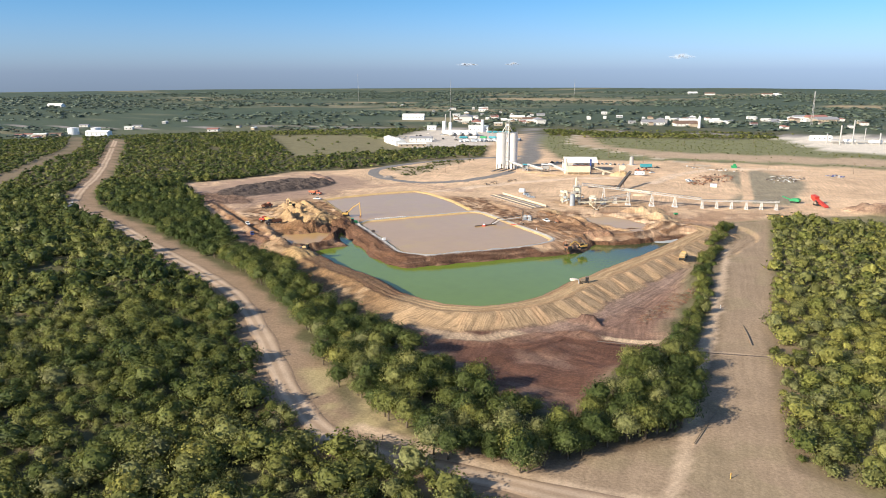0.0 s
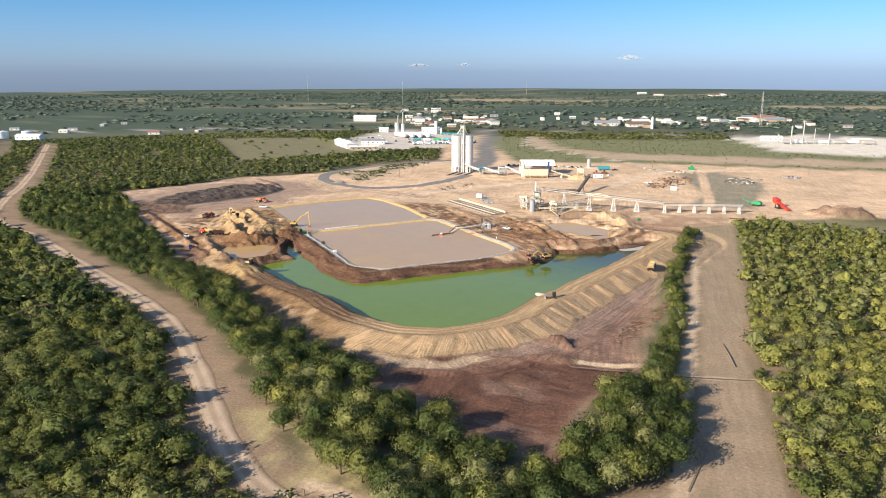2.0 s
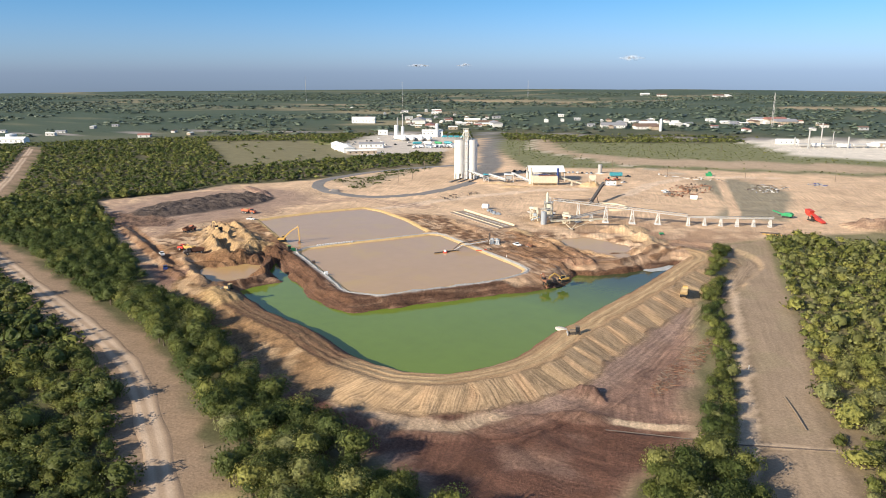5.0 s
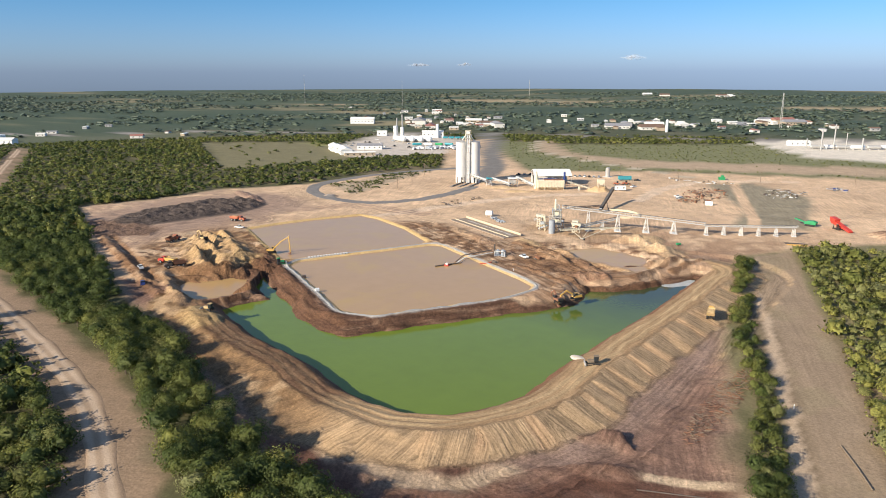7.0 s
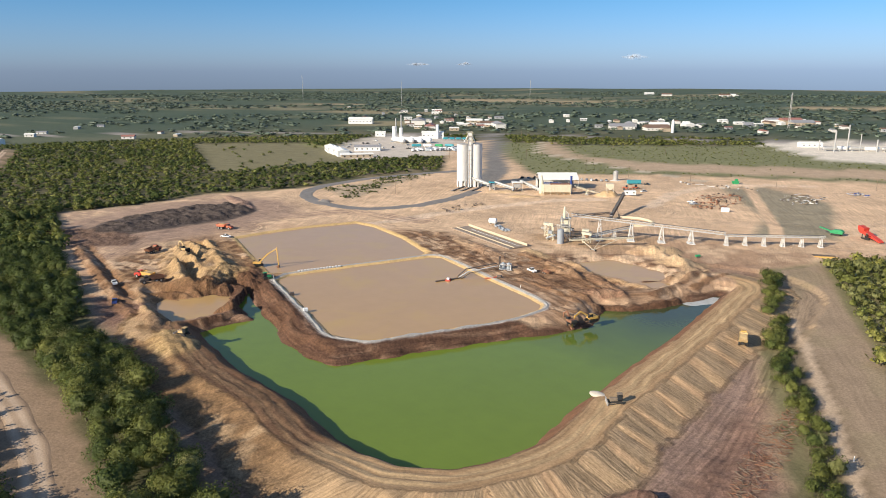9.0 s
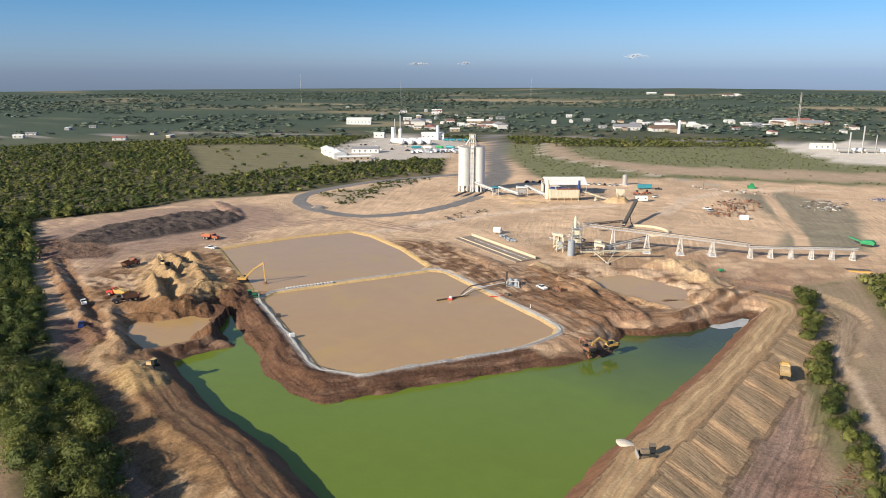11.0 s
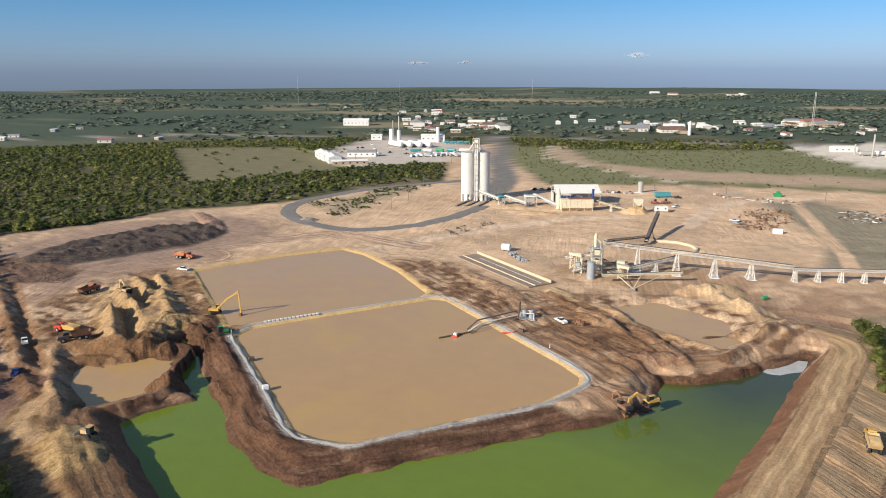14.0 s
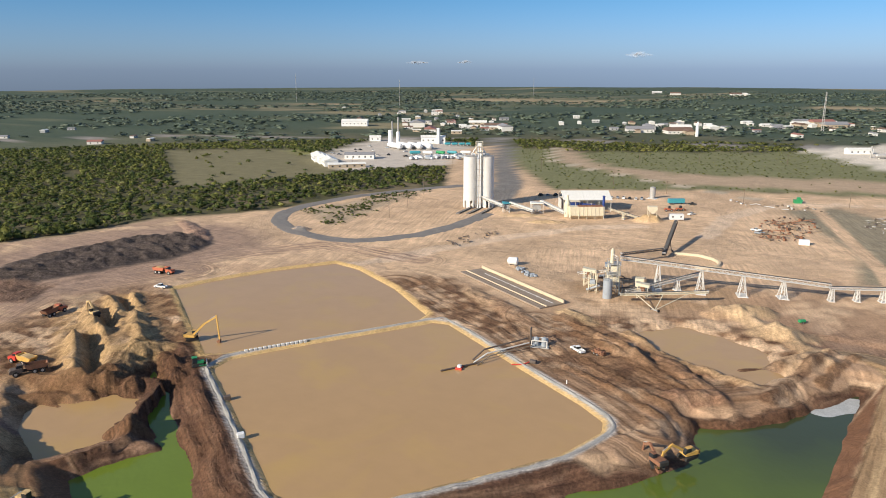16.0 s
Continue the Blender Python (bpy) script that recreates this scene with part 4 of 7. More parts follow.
def leaf_quads(rs, p, d, size):
    """A bent, uneven four-cornered clump at each place, facing mostly outwards."""
    n = len(p)
    nrm = d + rs.normal(0, 0.45, (n, 3))
    nrm /= np.linalg.norm(nrm, axis=1)[:, None]
    up = rs.normal(0, 1, (n, 3))
    a = np.cross(nrm, up)
    a /= np.linalg.norm(a, axis=1)[:, None] + 1e-9
    b = np.cross(nrm, a)
    s = size * rs.uniform(0.6, 1.3, (n, 1))
    k = [rs.uniform(0.6, 1.1, (n, 1)) for _ in range(4)]
    c = [p + a * s * k[0], p + b * s * k[1] * 0.8, p - a * s * k[2], p - b * s * k[3] * 0.8]
    c[0] = c[0] - nrm * s * 0.35
    c[2] = c[2] - nrm * s * 0.35
    return np.stack(c, 1).reshape(-1, 3)


def make_variants(count, lobes, seg, rings, n, size, seed):
    """Crowns of radius about 1 and height about 1.6, as arrays."""
    return [crown_mesh(np.random.RandomState(seed + i), lobes, seg, rings, n, size, 0.62, 1.0) for i in range(count)]


BRUSH_NEAR = make_variants(10, 6, 8, 5, 270, 0.092, 100)
BRUSH_MID = make_variants(8, 4, 6, 4, 46, 0.18, 200)
BRUSH_FAR = make_variants(8, 3, 5, 3, 11, 0.36, 300)


def wooded(x, y, rs):
    """How thickly brush grows at places of the plan, from 0 to 1."""
    site, corr = near_dist(x, y, SITE), near_dist(x, y, CORRIDOR)
    d = np.ones(x.shape)
    wob = vnoise(x, y, 11, 40) * 2.5
    d[(site + wob < 2) | (corr + wob * 0.5 < 1.5)] = 0
    d[near_dist(x, y, ROAD, 40, False) + 0.6 * wob < 7.6 - 3.8 * np.exp(-((x + 106) ** 2 + (y - 108) ** 2) / 900)] = 0
    # bare verge between the road and the tree strip
    d[(near_dist(x - 2.5, y - 6.0, ROAD, 40, False) + 0.5 * wob < 7.0) & (x < -112)] = 0
    d[near_dist(x, y, LOOP, 40, False) < 14] = 0
    d[near_dist(x, y, FAN, 60, False) < 22] = 0
    d[near_dist(x, y, LANE, 60, False) < 9] = 0
    d[near_dist(x, y, HIGHWAY, 60, False) < 14] = 0
    for f, keep in ((FIELD_L, 0.03), (FIELD_R, 0.55), (PAD, 0.0), (GASPAD, 0.0), (FARM_A, 0.0), (FARM_B, 0.0), (FARM_C, 0.0), (TOWNFIELD, 0.0), (CUT, 0.02)):
        d[near_dist(x, y, f) < 3] *= keep
    gaps = vnoise(x, y, 26, 41) + 0.6 * vnoise(x, y, 9, 42)
    east = (x * 0.788 + y * 0.616 > 70) & (y < 520)
    d *= np.where(gaps > np.where(east, 0.85, 0.62), 0.3, 1.0)
    return d


def scatter(x0, x1, y0, y1, step, rs):
    gx_, gy_ = np.meshgrid(np.arange(x0, x1, step), np.arange(y0, y1, step))
    x = gx_.ravel() + rs.uniform(-0.5, 0.5, gx_.size) * step
    y = gy_.ravel() + rs.uniform(-0.5, 0.5, gx_.size) * step
    keep = rs.uniform(0, 1, x.size) < wooded(x, y, rs)
    return x[keep], y[keep]


def brush_mass(name, x, y, r, hgt, variants, label, rs, mat=None, shift=0.0):
    """Many bushes in one mesh, with a shade for each."""
    z = terrain(x, y)[0]
    V, T, F, N, base = [], [], [], [], 0
    tint = np.clip(0.46 + shift - 0.30 * smooth(260, 460, np.hypot(x, y)) * smooth(110, 60, x * 0.788 + y * 0.616) + 0.30 * smooth(40, 110, x * 0.788 + y * 0.616) * (y < 520) + 0.25 * vnoise(x, y, 45, 50) + rs.normal(0, 0.24, x.size), 0, 1)
    ang = rs.uniform(0, 2 * math.pi, x.size)
    for i in range(x.size):
        b, bf, bnr = variants[rs.randint(len(variants))]
        ca, sa = math.cos(ang[i]), math.sin(ang[i])
        q = np.empty_like(b)
        ex = rs.uniform(0.75, 1.3)
        q[:, 0] = (b[:, 0] * ex * ca - b[:, 1] * sa) * r[i] + x[i]
        q[:, 1] = (b[:, 0] * ex * sa + b[:, 1] * ca) * r[i] + y[i]
        q[:, 2] = b[:, 2] * hgt[i] / 1.6 + z[i]
        V.append(q)
        N.append(np.stack((bnr[:, 0] * ca - bnr[:, 1] * sa, bnr[:, 0] * sa + bnr[:, 1] * ca, bnr[:, 2]), 1))
        F.append(bf + base)
        base += len(b)
        T.append(np.full(len(b), tint[i]))
    V, T, F = np.concatenate(V), np.concatenate(T), np.concatenate(F)
    me = mesh_from(name, V, F.ravel(), np.full(len(F), 4), mat or M_LEAF)
    me.polygons.foreach_set("use_smooth", np.ones(len(F), bool))
    me.attributes.new("custom_normal", "FLOAT_VECTOR", "POINT").data.foreach_set("vector", np.concatenate(N).astype(np.float32).ravel())
    t = me.attributes.new("tint", "FLOAT", "POINT")
    t.data.foreach_set("value", T.astype(np.float32))
    return tagged(new(name, me), label, "brush", kind="stuff")


def fan_of_view(x, y, a0, a1, near, far):
    """Places within a wide wedge ahead of the flight's start."""
    d = np.hypot(x, y)
    az = np.degrees(np.arctan2(x * 0.788 + y * 0.616, -x * 0.616 + y * 0.788))
    return (az > a0) & (az < a1) & (d > near) & (d < far)


rs = np.random.RandomState(11)
STRIP = [(-506, 196), (-441, 190), (-341, 176), (-282, 168), (-244, 158), (-203, 142), (-171, 126), (-148, 117), (-110, 112), (-84, 120), (-73, 142), (-63, 165), (-70, 190), (-81, 232), (-96, 277), (-113, 325), (-131, 372), (-152, 436), (-158, 433), (-149, 379), (-138, 341), (-125, 300), (-115, 275), (-107, 251), (-99, 226), (-93, 204), (-98, 189), (-90, 151), (-118, 152), (-143, 158), (-190, 166), (-279, 194), (-349, 213), (-441, 245)]
x, y = scatter(-760, 120, 20, 480, 4.3, rs)
k = fan_of_view(x, y, -44, 44, 95, 620) & (poly_dist(x, y, STRIP) > 0) & (np.hypot(x, y) < 305)
r = np.clip(rs.lognormal(1.0, 0.38, x.size), 1.2, 5.6) * np.where(x * 0.788 + y * 0.616 > 70, 0.92, 1.0)
brush_mass("brushland", x[k], y[k], r[k], r[k] * rs.uniform(1.2, 1.7, k.sum()), BRUSH_NEAR, "dense green thorn brush with yellowish patches", rs)
k2 = fan_of_view(x, y, -46, 46, 305, 660) & (poly_dist(x, y, STRIP) > 0)
brush_mass("brushland", x[k2], y[k2], r[k2], r[k2] * rs.uniform(1.2, 1.7, k2.sum()), BRUSH_MID, "dense green thorn brush with yellowish patches", rs)
x, y = scatter(-1250, 300, 100, 1250, 6.6, rs)
k = fan_of_view(x, y, -44, 44, 640, 1150)
r = rs.uniform(2.2, 4.2, x.size)
r[near_dist(x, y, FIELD_R) < 0] *= 0.36
brush_mass("far_brush", x[k], y[k], r[k], r[k] * rs.uniform(0.9, 1.3, k.sum()), BRUSH_FAR, "distant dark green brush and hedgerows", rs)
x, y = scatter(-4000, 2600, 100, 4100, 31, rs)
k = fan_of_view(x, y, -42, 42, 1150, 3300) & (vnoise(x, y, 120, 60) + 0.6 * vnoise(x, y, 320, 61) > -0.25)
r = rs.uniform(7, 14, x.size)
brush_mass("far_woods", x[k], y[k], r[k], r[k] * rs.uniform(0.42, 0.62, k.sum()), BRUSH_FAR, "distant dark green woods on the plain", rs, M_LEAF_HAZED)

# ---- building helpers ----


def V3(p):
    return Vector(p)


def box(bm, c, s, rz=0.0, ry=0.0, rx=0.0, bevel=0.0):
    """A box of size s round c."""
    m = pose(*c, rx, ry, rz) @ Matrix.Diagonal((*s, 1))
    made = bmesh.ops.create_cube(bm, size=1.0, matrix=m)
    if bevel:
        es = list({e for v in made["verts"] for e in v.link_edges})
        bmesh.ops.bevel(bm, geom=es, offset=bevel, segments=1, affect="EDGES")
    return bm


def tube(bm, a, b, r, r2=None, seg=10, caps=True):
    """A round bar or cone from a to b."""
    a, b = V3(a), V3(b)
    d = b - a
    m = Matrix.Translation((a + b) / 2) @ d.to_track_quat("Z", "Y").to_matrix().to_4x4()
    bmesh.ops.create_cone(bm, cap_ends=caps, segments=seg, radius1=r, radius2=r if r2 is None else r2, depth=d.length, matrix=m)
    return bm


def bar(bm, a, b, w, h=None):
    """A square bar from a to b."""
    a, b = V3(a), V3(b)
    d = b - a
    m = Matrix.Translation((a + b) / 2) @ d.to_track_quat("Y", "Z").to_matrix().to_4x4() @ Matrix.Diagonal((w, d.length, h or w, 1))
    bmesh.ops.create_cube(bm, size=1.0, matrix=m)
    return bm


def prism(bm, pts, x0, x1):
    """A side outline of (y, z) pairs carried from x0 to x1."""
    lo = [bm.verts.new((x0, p[0], p[1])) for p in pts]
    hi = [bm.verts.new((x1, p[0], p[1])) for p in pts]
    n = len(pts)
    fs = [bm.faces.new(lo), bm.faces.new(hi[::-1])]
    for i in range(n):
        fs.append(bm.faces.new((lo[i], hi[i], hi[(i + 1) % n], lo[(i + 1) % n])))
    bmesh.ops.recalc_face_normals(bm, faces=fs)
    return bm


def side(bm, pts, y0, y1):
    """A side outline of (x, z) pairs carried from y0 to y1."""
    lo = [bm.verts.new((p[0], y0, p[1])) for p in pts]
    hi = [bm.verts.new((p[0], y1, p[1])) for p in pts]
    n = len(pts)
    fs = [bm.faces.new(lo), bm.faces.new(hi[::-1])]
    for i in range(n):
        fs.append(bm.faces.new((lo[i], hi[i], hi[(i + 1) % n], lo[(i + 1) % n])))
    bmesh.ops.recalc_face_normals(bm, faces=fs)
    return bm


def part(name, bm, mat, parent=None, label=""):
    me = bpy.data.meshes.new(name)
    bm.to_mesh(me)
    bm.free()
    me.materials.append(mat)
    ob = new(name, me)
    ob.parent = parent
    if label:
        tagged(ob, label)
    return ob


def thing(name, x, y, rz, label, category, group="", z=None, sink=0.05, tilt=0.0):
    ob = new(name)
    ob.empty_display_size = 0.5
    ob.matrix_basis = pose(x, y, (height(x, y) - sink) if z is None else z, tilt, 0, rz)
    return tagged(ob, label, category, group)


def B():
    return bmesh.new()


def paint(name, rgb, rough=0.5, amount=0.22, metal=0.0, scale=0.8):
    return material(name, rgb, rough, metal, scale=scale, amount=amount, fine=7.0, spec=0.4)


M_CREAM = paint("cream_paint", (0.62, 0.56, 0.42), 0.65)
M_WHITE = paint("white_paint", (0.74, 0.74, 0.72), 0.45, 0.1)
M_ROOF = paint("pale_roof_sheet", (0.74, 0.73, 0.68), 0.55, 0.1)
M_RED = paint("red_paint", (0.52, 0.055, 0.035), 0.5)
M_ORANGE = paint("faded_orange_paint", (0.46, 0.135, 0.07), 0.6)
M_YELLOW = paint("machine_yellow_paint", (0.55, 0.33, 0.09), 0.5)
M_SAND_LOAD = paint("sand_load", (0.50, 0.35, 0.17), 0.95, 0.3)
M_GREENP = paint("green_paint", (0.03, 0.26, 0.10), 0.5)
M_BLUE = paint("dark_blue_paint", (0.03, 0.06, 0.22), 0.45)
M_TEAL = paint("teal_paint", (0.05, 0.28, 0.33), 0.5)
M_TANKGREY = paint("grey_tank_paint", (0.30, 0.33, 0.36), 0.45, 0.15)
M_DARK = paint("dark_rubber", (0.03, 0.028, 0.026), 0.85, 0.3)
M_GLASS = paint("dark_window_glass", (0.025, 0.03, 0.035), 0.12, 0.1)
M_TRUSS = paint("pale_galvanised_truss", (0.58, 0.56, 0.52), 0.6, 0.2)
M_RUST = paint("rusty_steel", (0.22, 0.105, 0.06), 0.85, 0.4)
M_BELT = paint("conveyor_belt_rubber", (0.10, 0.095, 0.09), 0.8, 0.3)
M_BOOM = paint("dark_boom_steel", (0.11, 0.085, 0.07), 0.7, 0.3)
M_WOOD = paint("weathered_timber", (0.20, 0.155, 0.11), 0.9, 0.3)
M_PALEROCK = paint("pale_stone", (0.52, 0.46, 0.38), 0.9, 0.2)
M_SLAB = material("wet_concrete_pad", (0.27, 0.215, 0.165), 0.7, scale=0.3, amount=0.22, bump=0.01)
M_KERB = material("yellow_kerb_concrete", (0.55, 0.45, 0.31), 0.85, scale=0.6, amount=0.2)
M_LINER = material("grey_pond_liner", (0.34, 0.325, 0.30), 0.7, scale=0.4, amount=0.25, bump=0.05)
M_SHRUB = M_LEAF
F2 = Vector((-0.616, 0.788))
R2 = Vector((0.788, 0.616))
CONV_DEG = 26.5

# ---- silos and their elevator ----


def silo(x, y, tall, radius):
    t = thing("silo", x, y, 38, "tall pale grey concrete silo with open truck bays below", "silo", "pair of storage silos")
    bm = B()
    tube(bm, (0, 0, 5), (0, 0, tall), radius, seg=40)
    part("shell", bm, M_CONCRETE, t)
    for i in range(8):
        bm = B()
        a = math.tau * (i + 0.5) / 8
        wide = 2.6 if i % 2 else 1.1
        box(bm, ((radius - 0.45) * math.cos(a), (radius - 0.45) * math.sin(a), 2.5), (0.8, wide, 5.1), math.degrees(a))
        part("pier", bm, M_CONCRETE, t)
    bm = B()
    tube(bm, (0, 0, 2.6), (0, 0, 5.0), 0.6, radius - 1.0, seg=20)
    part("hopper", bm, M_STEEL, t, "dull steel discharge hopper")
    bm = B()
    tube(bm, (0, 0, tall), (0, 0, tall + 0.9), radius + 0.15, 1.2, seg=40)
    part("roof", bm, M_STEEL, t)
    bm = B()
    n = 22
    for i in range(n):
        a, b = math.tau * i / n, math.tau * (i + 1) / n
        p, q = (radius * math.cos(a), radius * math.sin(a)), (radius * math.cos(b), radius * math.sin(b))
        bar(bm, (*p, tall), (*p, tall + 1.1), 0.07)
        bar(bm, (*p, tall + 1.1), (*q, tall + 1.1), 0.07)
    part("railing", bm, M_STEEL, t)
    return t


S1, S2 = Vector((-415.5, 546.0)), Vector((-407.2, 552.6))
silo(S1.x, S1.y, 34.0, 4.75)
silo(S2.x, S2.y, 34.0, 4.75)
EL = (S1 + S2) / 2 - F2 * 4.6
el = thing("bucket_elevator", EL.x, EL.y, 38, "white bucket elevator tower with a yellow head frame between the silos", "elevator")
bm = B()
box(bm, (-0.75, 0, 20.5), (0.9, 1.1, 41))
box(bm, (0.75, 0, 20.5), (0.9, 1.1, 41))
part("casing", bm, M_WHITE, el)
bm = B()
for i in range(10):
    z = 3.5 + i * 3.7
    box(bm, (0, -0.8, z), (3.0, 0.5, 0.12))
    bar(bm, (-1.5, -1.05, z), (-1.5, -1.05, z + 3.7), 0.1)
    bar(bm, (1.5, -1.05, z), (1.5, -1.05, z + 3.7), 0.1)
part("ladder_cage", bm, M_STEEL, el)
bm = B()
box(bm, (0, 0, 41.8), (3.2, 1.6, 2.4), bevel=0.3)
part("head_house", bm, M_WHITE, el)
bm = B()
for sx in (-2.2, 2.2):
    for sy in (-1.4, 3.2):
        bar(bm, (sx, sy, 34.2), (sx, sy, 43.5), 0.28)
for z in (37.2, 40.5, 43.5):
    for sx in (-2.2, 2.2):
        bar(bm, (sx, -1.4, z), (sx, 3.2, z), 0.22)
    for sy in (-1.4, 3.2):
        bar(bm, (-2.2, sy, z), (2.2, sy, z), 0.22)
    box(bm, (0, 0.9, z), (4.4, 4.6, 0.1))
part("head_frame", bm, M_CREAM, el, "pale yellow steel frame")
for sx in (-4.6, 4.6):
    bm = B()
    tube(bm, (math.copysign(1.0, sx), 0.4, 41.5), (sx, 3.8, 35.3), 0.38, seg=8)
    part("spout", bm, M_WHITE, el)
for i, o in enumerate((-9.5, -3.2, 4.5)):
    p = EL + R2 * o - F2 * 9
    t = thing("truck_scale_ramp", p.x, p.y, 38 - 24, "long low dark concrete drive lane under the silos", "ramp", "drive lanes")
    bm = B()
    box(bm, (0, 0, 0.2), (2.6, 24, 0.5), bevel=0.05)
    part("deck", bm, M_ASPHALT, t)
    bm = B()
    box(bm, (1.4, 0, 0.55), (0.3, 24, 0.35))
    part("guide_rail", bm, M_DARK, t)

# ---- conveyors ----


def conveyor(name, a, b, label, width=1.5, deep=1.2, mat=None, cover=False, pitch=2.0, group="conveyors"):
    """A truss conveyor from a to b in the world: belt, deck, two laced sides and rollers."""
    a, b = V3(a), V3(b)
    t = thing(name, a.x, a.y, 0, label, "conveyor", group)
    base = t.matrix_basis.translation.copy()
    p, q = a - base, b - base
    d = q - p
    n = max(3, int(d.length / pitch))
    s = Vector((d.y, -d.x, 0)).normalized() * width / 2
    up = s.cross(d).normalized()
    if up.z < 0:
        up = -up
    for sg in (-1, 1):
        bm = B()
        lo0, lo1 = p + s * sg - up * deep / 2, q + s * sg - up * deep / 2
        hi0, hi1 = p + s * sg + up * deep / 2, q + s * sg + up * deep / 2
        bar(bm, lo0, lo1, 0.16)
        bar(bm, hi0, hi1, 0.16)
        for i in range(n + 1):
            f = i / n
            bar(bm, lo0.lerp(lo1, f), hi0.lerp(hi1, f), 0.10)
            if i < n:
                g = (i + 1) / n
                if i % 2:
                    bar(bm, lo0.lerp(lo1, f), hi0.lerp(hi1, g), 0.09)
                else:
                    bar(bm, hi0.lerp(hi1, f), lo0.lerp(lo1, g), 0.09)
        part("side_truss", bm, mat or M_TRUSS, t)
    bm = B()
    bar(bm, p + up * (deep / 2 + 0.12), q + up * (deep / 2 + 0.12), width * 0.72, 0.08)
    part("belt", bm, M_BELT, t, "dark rubber belt")
    bm = B()
    bar(bm, p - up * (deep / 2 + 0.03), q - up * (deep / 2 + 0.03), width * 0.9, 0.05)
    part("deck", bm, mat or M_TRUSS, t)
    if cover:
        bm = B()
        bar(bm, p + up * (deep / 2 + 0.45), q + up * (deep / 2 + 0.45), width * 1.05, 0.6)
        part("cover", bm, M_TRUSS, t, "pale sheet metal cover")
    for e in (p, q):
        bm = B()
        tube(bm, e - s * 1.1 + up * deep * 0.4, e + s * 1.1 + up * deep * 0.4, 0.32, seg=10)
        part("end_drum", bm, M_STEEL, t)
    return t


def trestle(x, y, top, spread=2.2, along=CONV_DEG, mat=None):
    """A braced steel stand under a conveyor."""
    t = thing("trestle", x, y, along, "pale galvanised steel A-frame trestle under the conveyor", "trestle", "conveyor trestles")
    h = top - t.matrix_basis.translation.z
    feet = [(sx * spread * 0.62, sy * spread) for sx in (-1, 1) for sy in (-1, 1)]
    tops = [(sx * 0.35, sy * 0.75) for sx in (-1, 1) for sy in (-1, 1)]
    for f, g in zip(feet, tops):
        bm = B()
        bar(bm, (*f, 0), (*g, h), 0.24)
        part("leg", bm, mat or M_TRUSS, t)
    bm = B()
    for z0, z1 in ((0.1, 0.45), (0.45, 0.8)):
        for i, j in ((0, 1), (2, 3), (0, 2), (1, 3)):
            lo = V3((*feet[i], 0)).lerp(V3((*tops[i], h)), z0)
            hi = V3((*feet[j], 0)).lerp(V3((*tops[j], h)), z1)
            lo2 = V3((*feet[j], 0)).lerp(V3((*tops[j], h)), z0)
            hi2 = V3((*feet[i], 0)).lerp(V3((*tops[i], h)), z1)
            bar(bm, lo, hi, 0.11)
            bar(bm, lo2, hi2, 0.11)
            bar(bm, hi, hi2, 0.12)
    part("bracing", bm, mat or M_TRUSS, t)
    bm = B()
    box(bm, (0, 0, 0.12), (spread * 1.7, spread * 2.5, 0.34), bevel=0.04)
    part("footing", bm, M_CONCRETE, t)
    return t


CA, CB = Vector((-259.5, 436.0, 12.2)), Vector((-187.5, 471.0, 5.2))
conveyor("overland_conveyor", CA, CB, "long pale steel truss conveyor sloping down from the wash plant", 1.7, 1.5)
for f in (0.19, 0.40, 0.60, 0.79):
    p = CA.lerp(CB, f)
    trestle(p.x, p.y, p.z - 0.8, 2.4)
CC = Vector((-145.0, 497.5, 4.6))
conveyor("overland_conveyor", CB - Vector((0, 0, 0.9)), CC, "long level steel conveyor on short stands over bare sand", 1.7, 1.0)
for i in range(6):
    p = CB.lerp(CC, 0.02 + i * 0.19)
    trestle(p.x, p.y, p.z - 1.2, 1.3, 31)
conveyor("feed_conveyor", (-253.0, 428.5, 0.6), (-233.0, 457.0, 5.4), "inclined steel truss conveyor at the wash plant", 1.4, 1.2, M_TRUSS)
trestle(-239.5, 447.8, 3.2, 1.4, 55)
SA, SB = Vector((-251.0, 418.0, 2.6)), Vector((-223.8, 437.5, 4.0))
st = conveyor("stacking_conveyor", SA, SB, "cream steel stacking conveyor on a V frame", 1.3, 0.8, M_CREAM)
VF = (-236.5, 417.0)
vt = thing("conveyor_stand", VF[0], VF[1], 0, "cream steel V frame with wheels carrying a conveyor", "stand")
b0 = vt.matrix_basis.translation.copy()
for f in (0.18, 0.5, 0.82):
    bm = B()
    bar(bm, (0, 0, 0.5), SA.lerp(SB, f) - b0, 0.22)
    part("strut", bm, M_CREAM, vt)
bm = B()
bar(bm, (-1.5, 0.6, 0.5), (1.5, -0.6, 0.5), 0.3)
part("axle", bm, M_STEEL, vt)
for sx in (-1.5, 1.5):
    bm = B()
    tube(bm, (sx, -0.4 * sx + 0.2, 0.5), (sx * 1.15, -0.4 * sx * 1.15 + 0.2, 0.5), 0.55, seg=14)
    part("wheel", bm, M_DARK, vt)
conveyor("tower_conveyor", (-280.0, 439.5, 1.2), (-262.0, 433.0, 7.0), "short steel conveyor up to the wash tower", 1.2, 0.9)
conveyor("transfer_conveyor", (-274.0, 470.0, 4.4), (-263.5, 494.0, 3.6), "dark steel conveyor feeding the radial stacker", 1.2, 0.9, M_BOOM)
conveyor("radial_stacker_boom", (-263.0, 494.0, 1.2), (-271.0, 529.5, 10.0), "dark steel radial stacker boom raised over bare sand", 1.7, 1.5, M_BOOM)
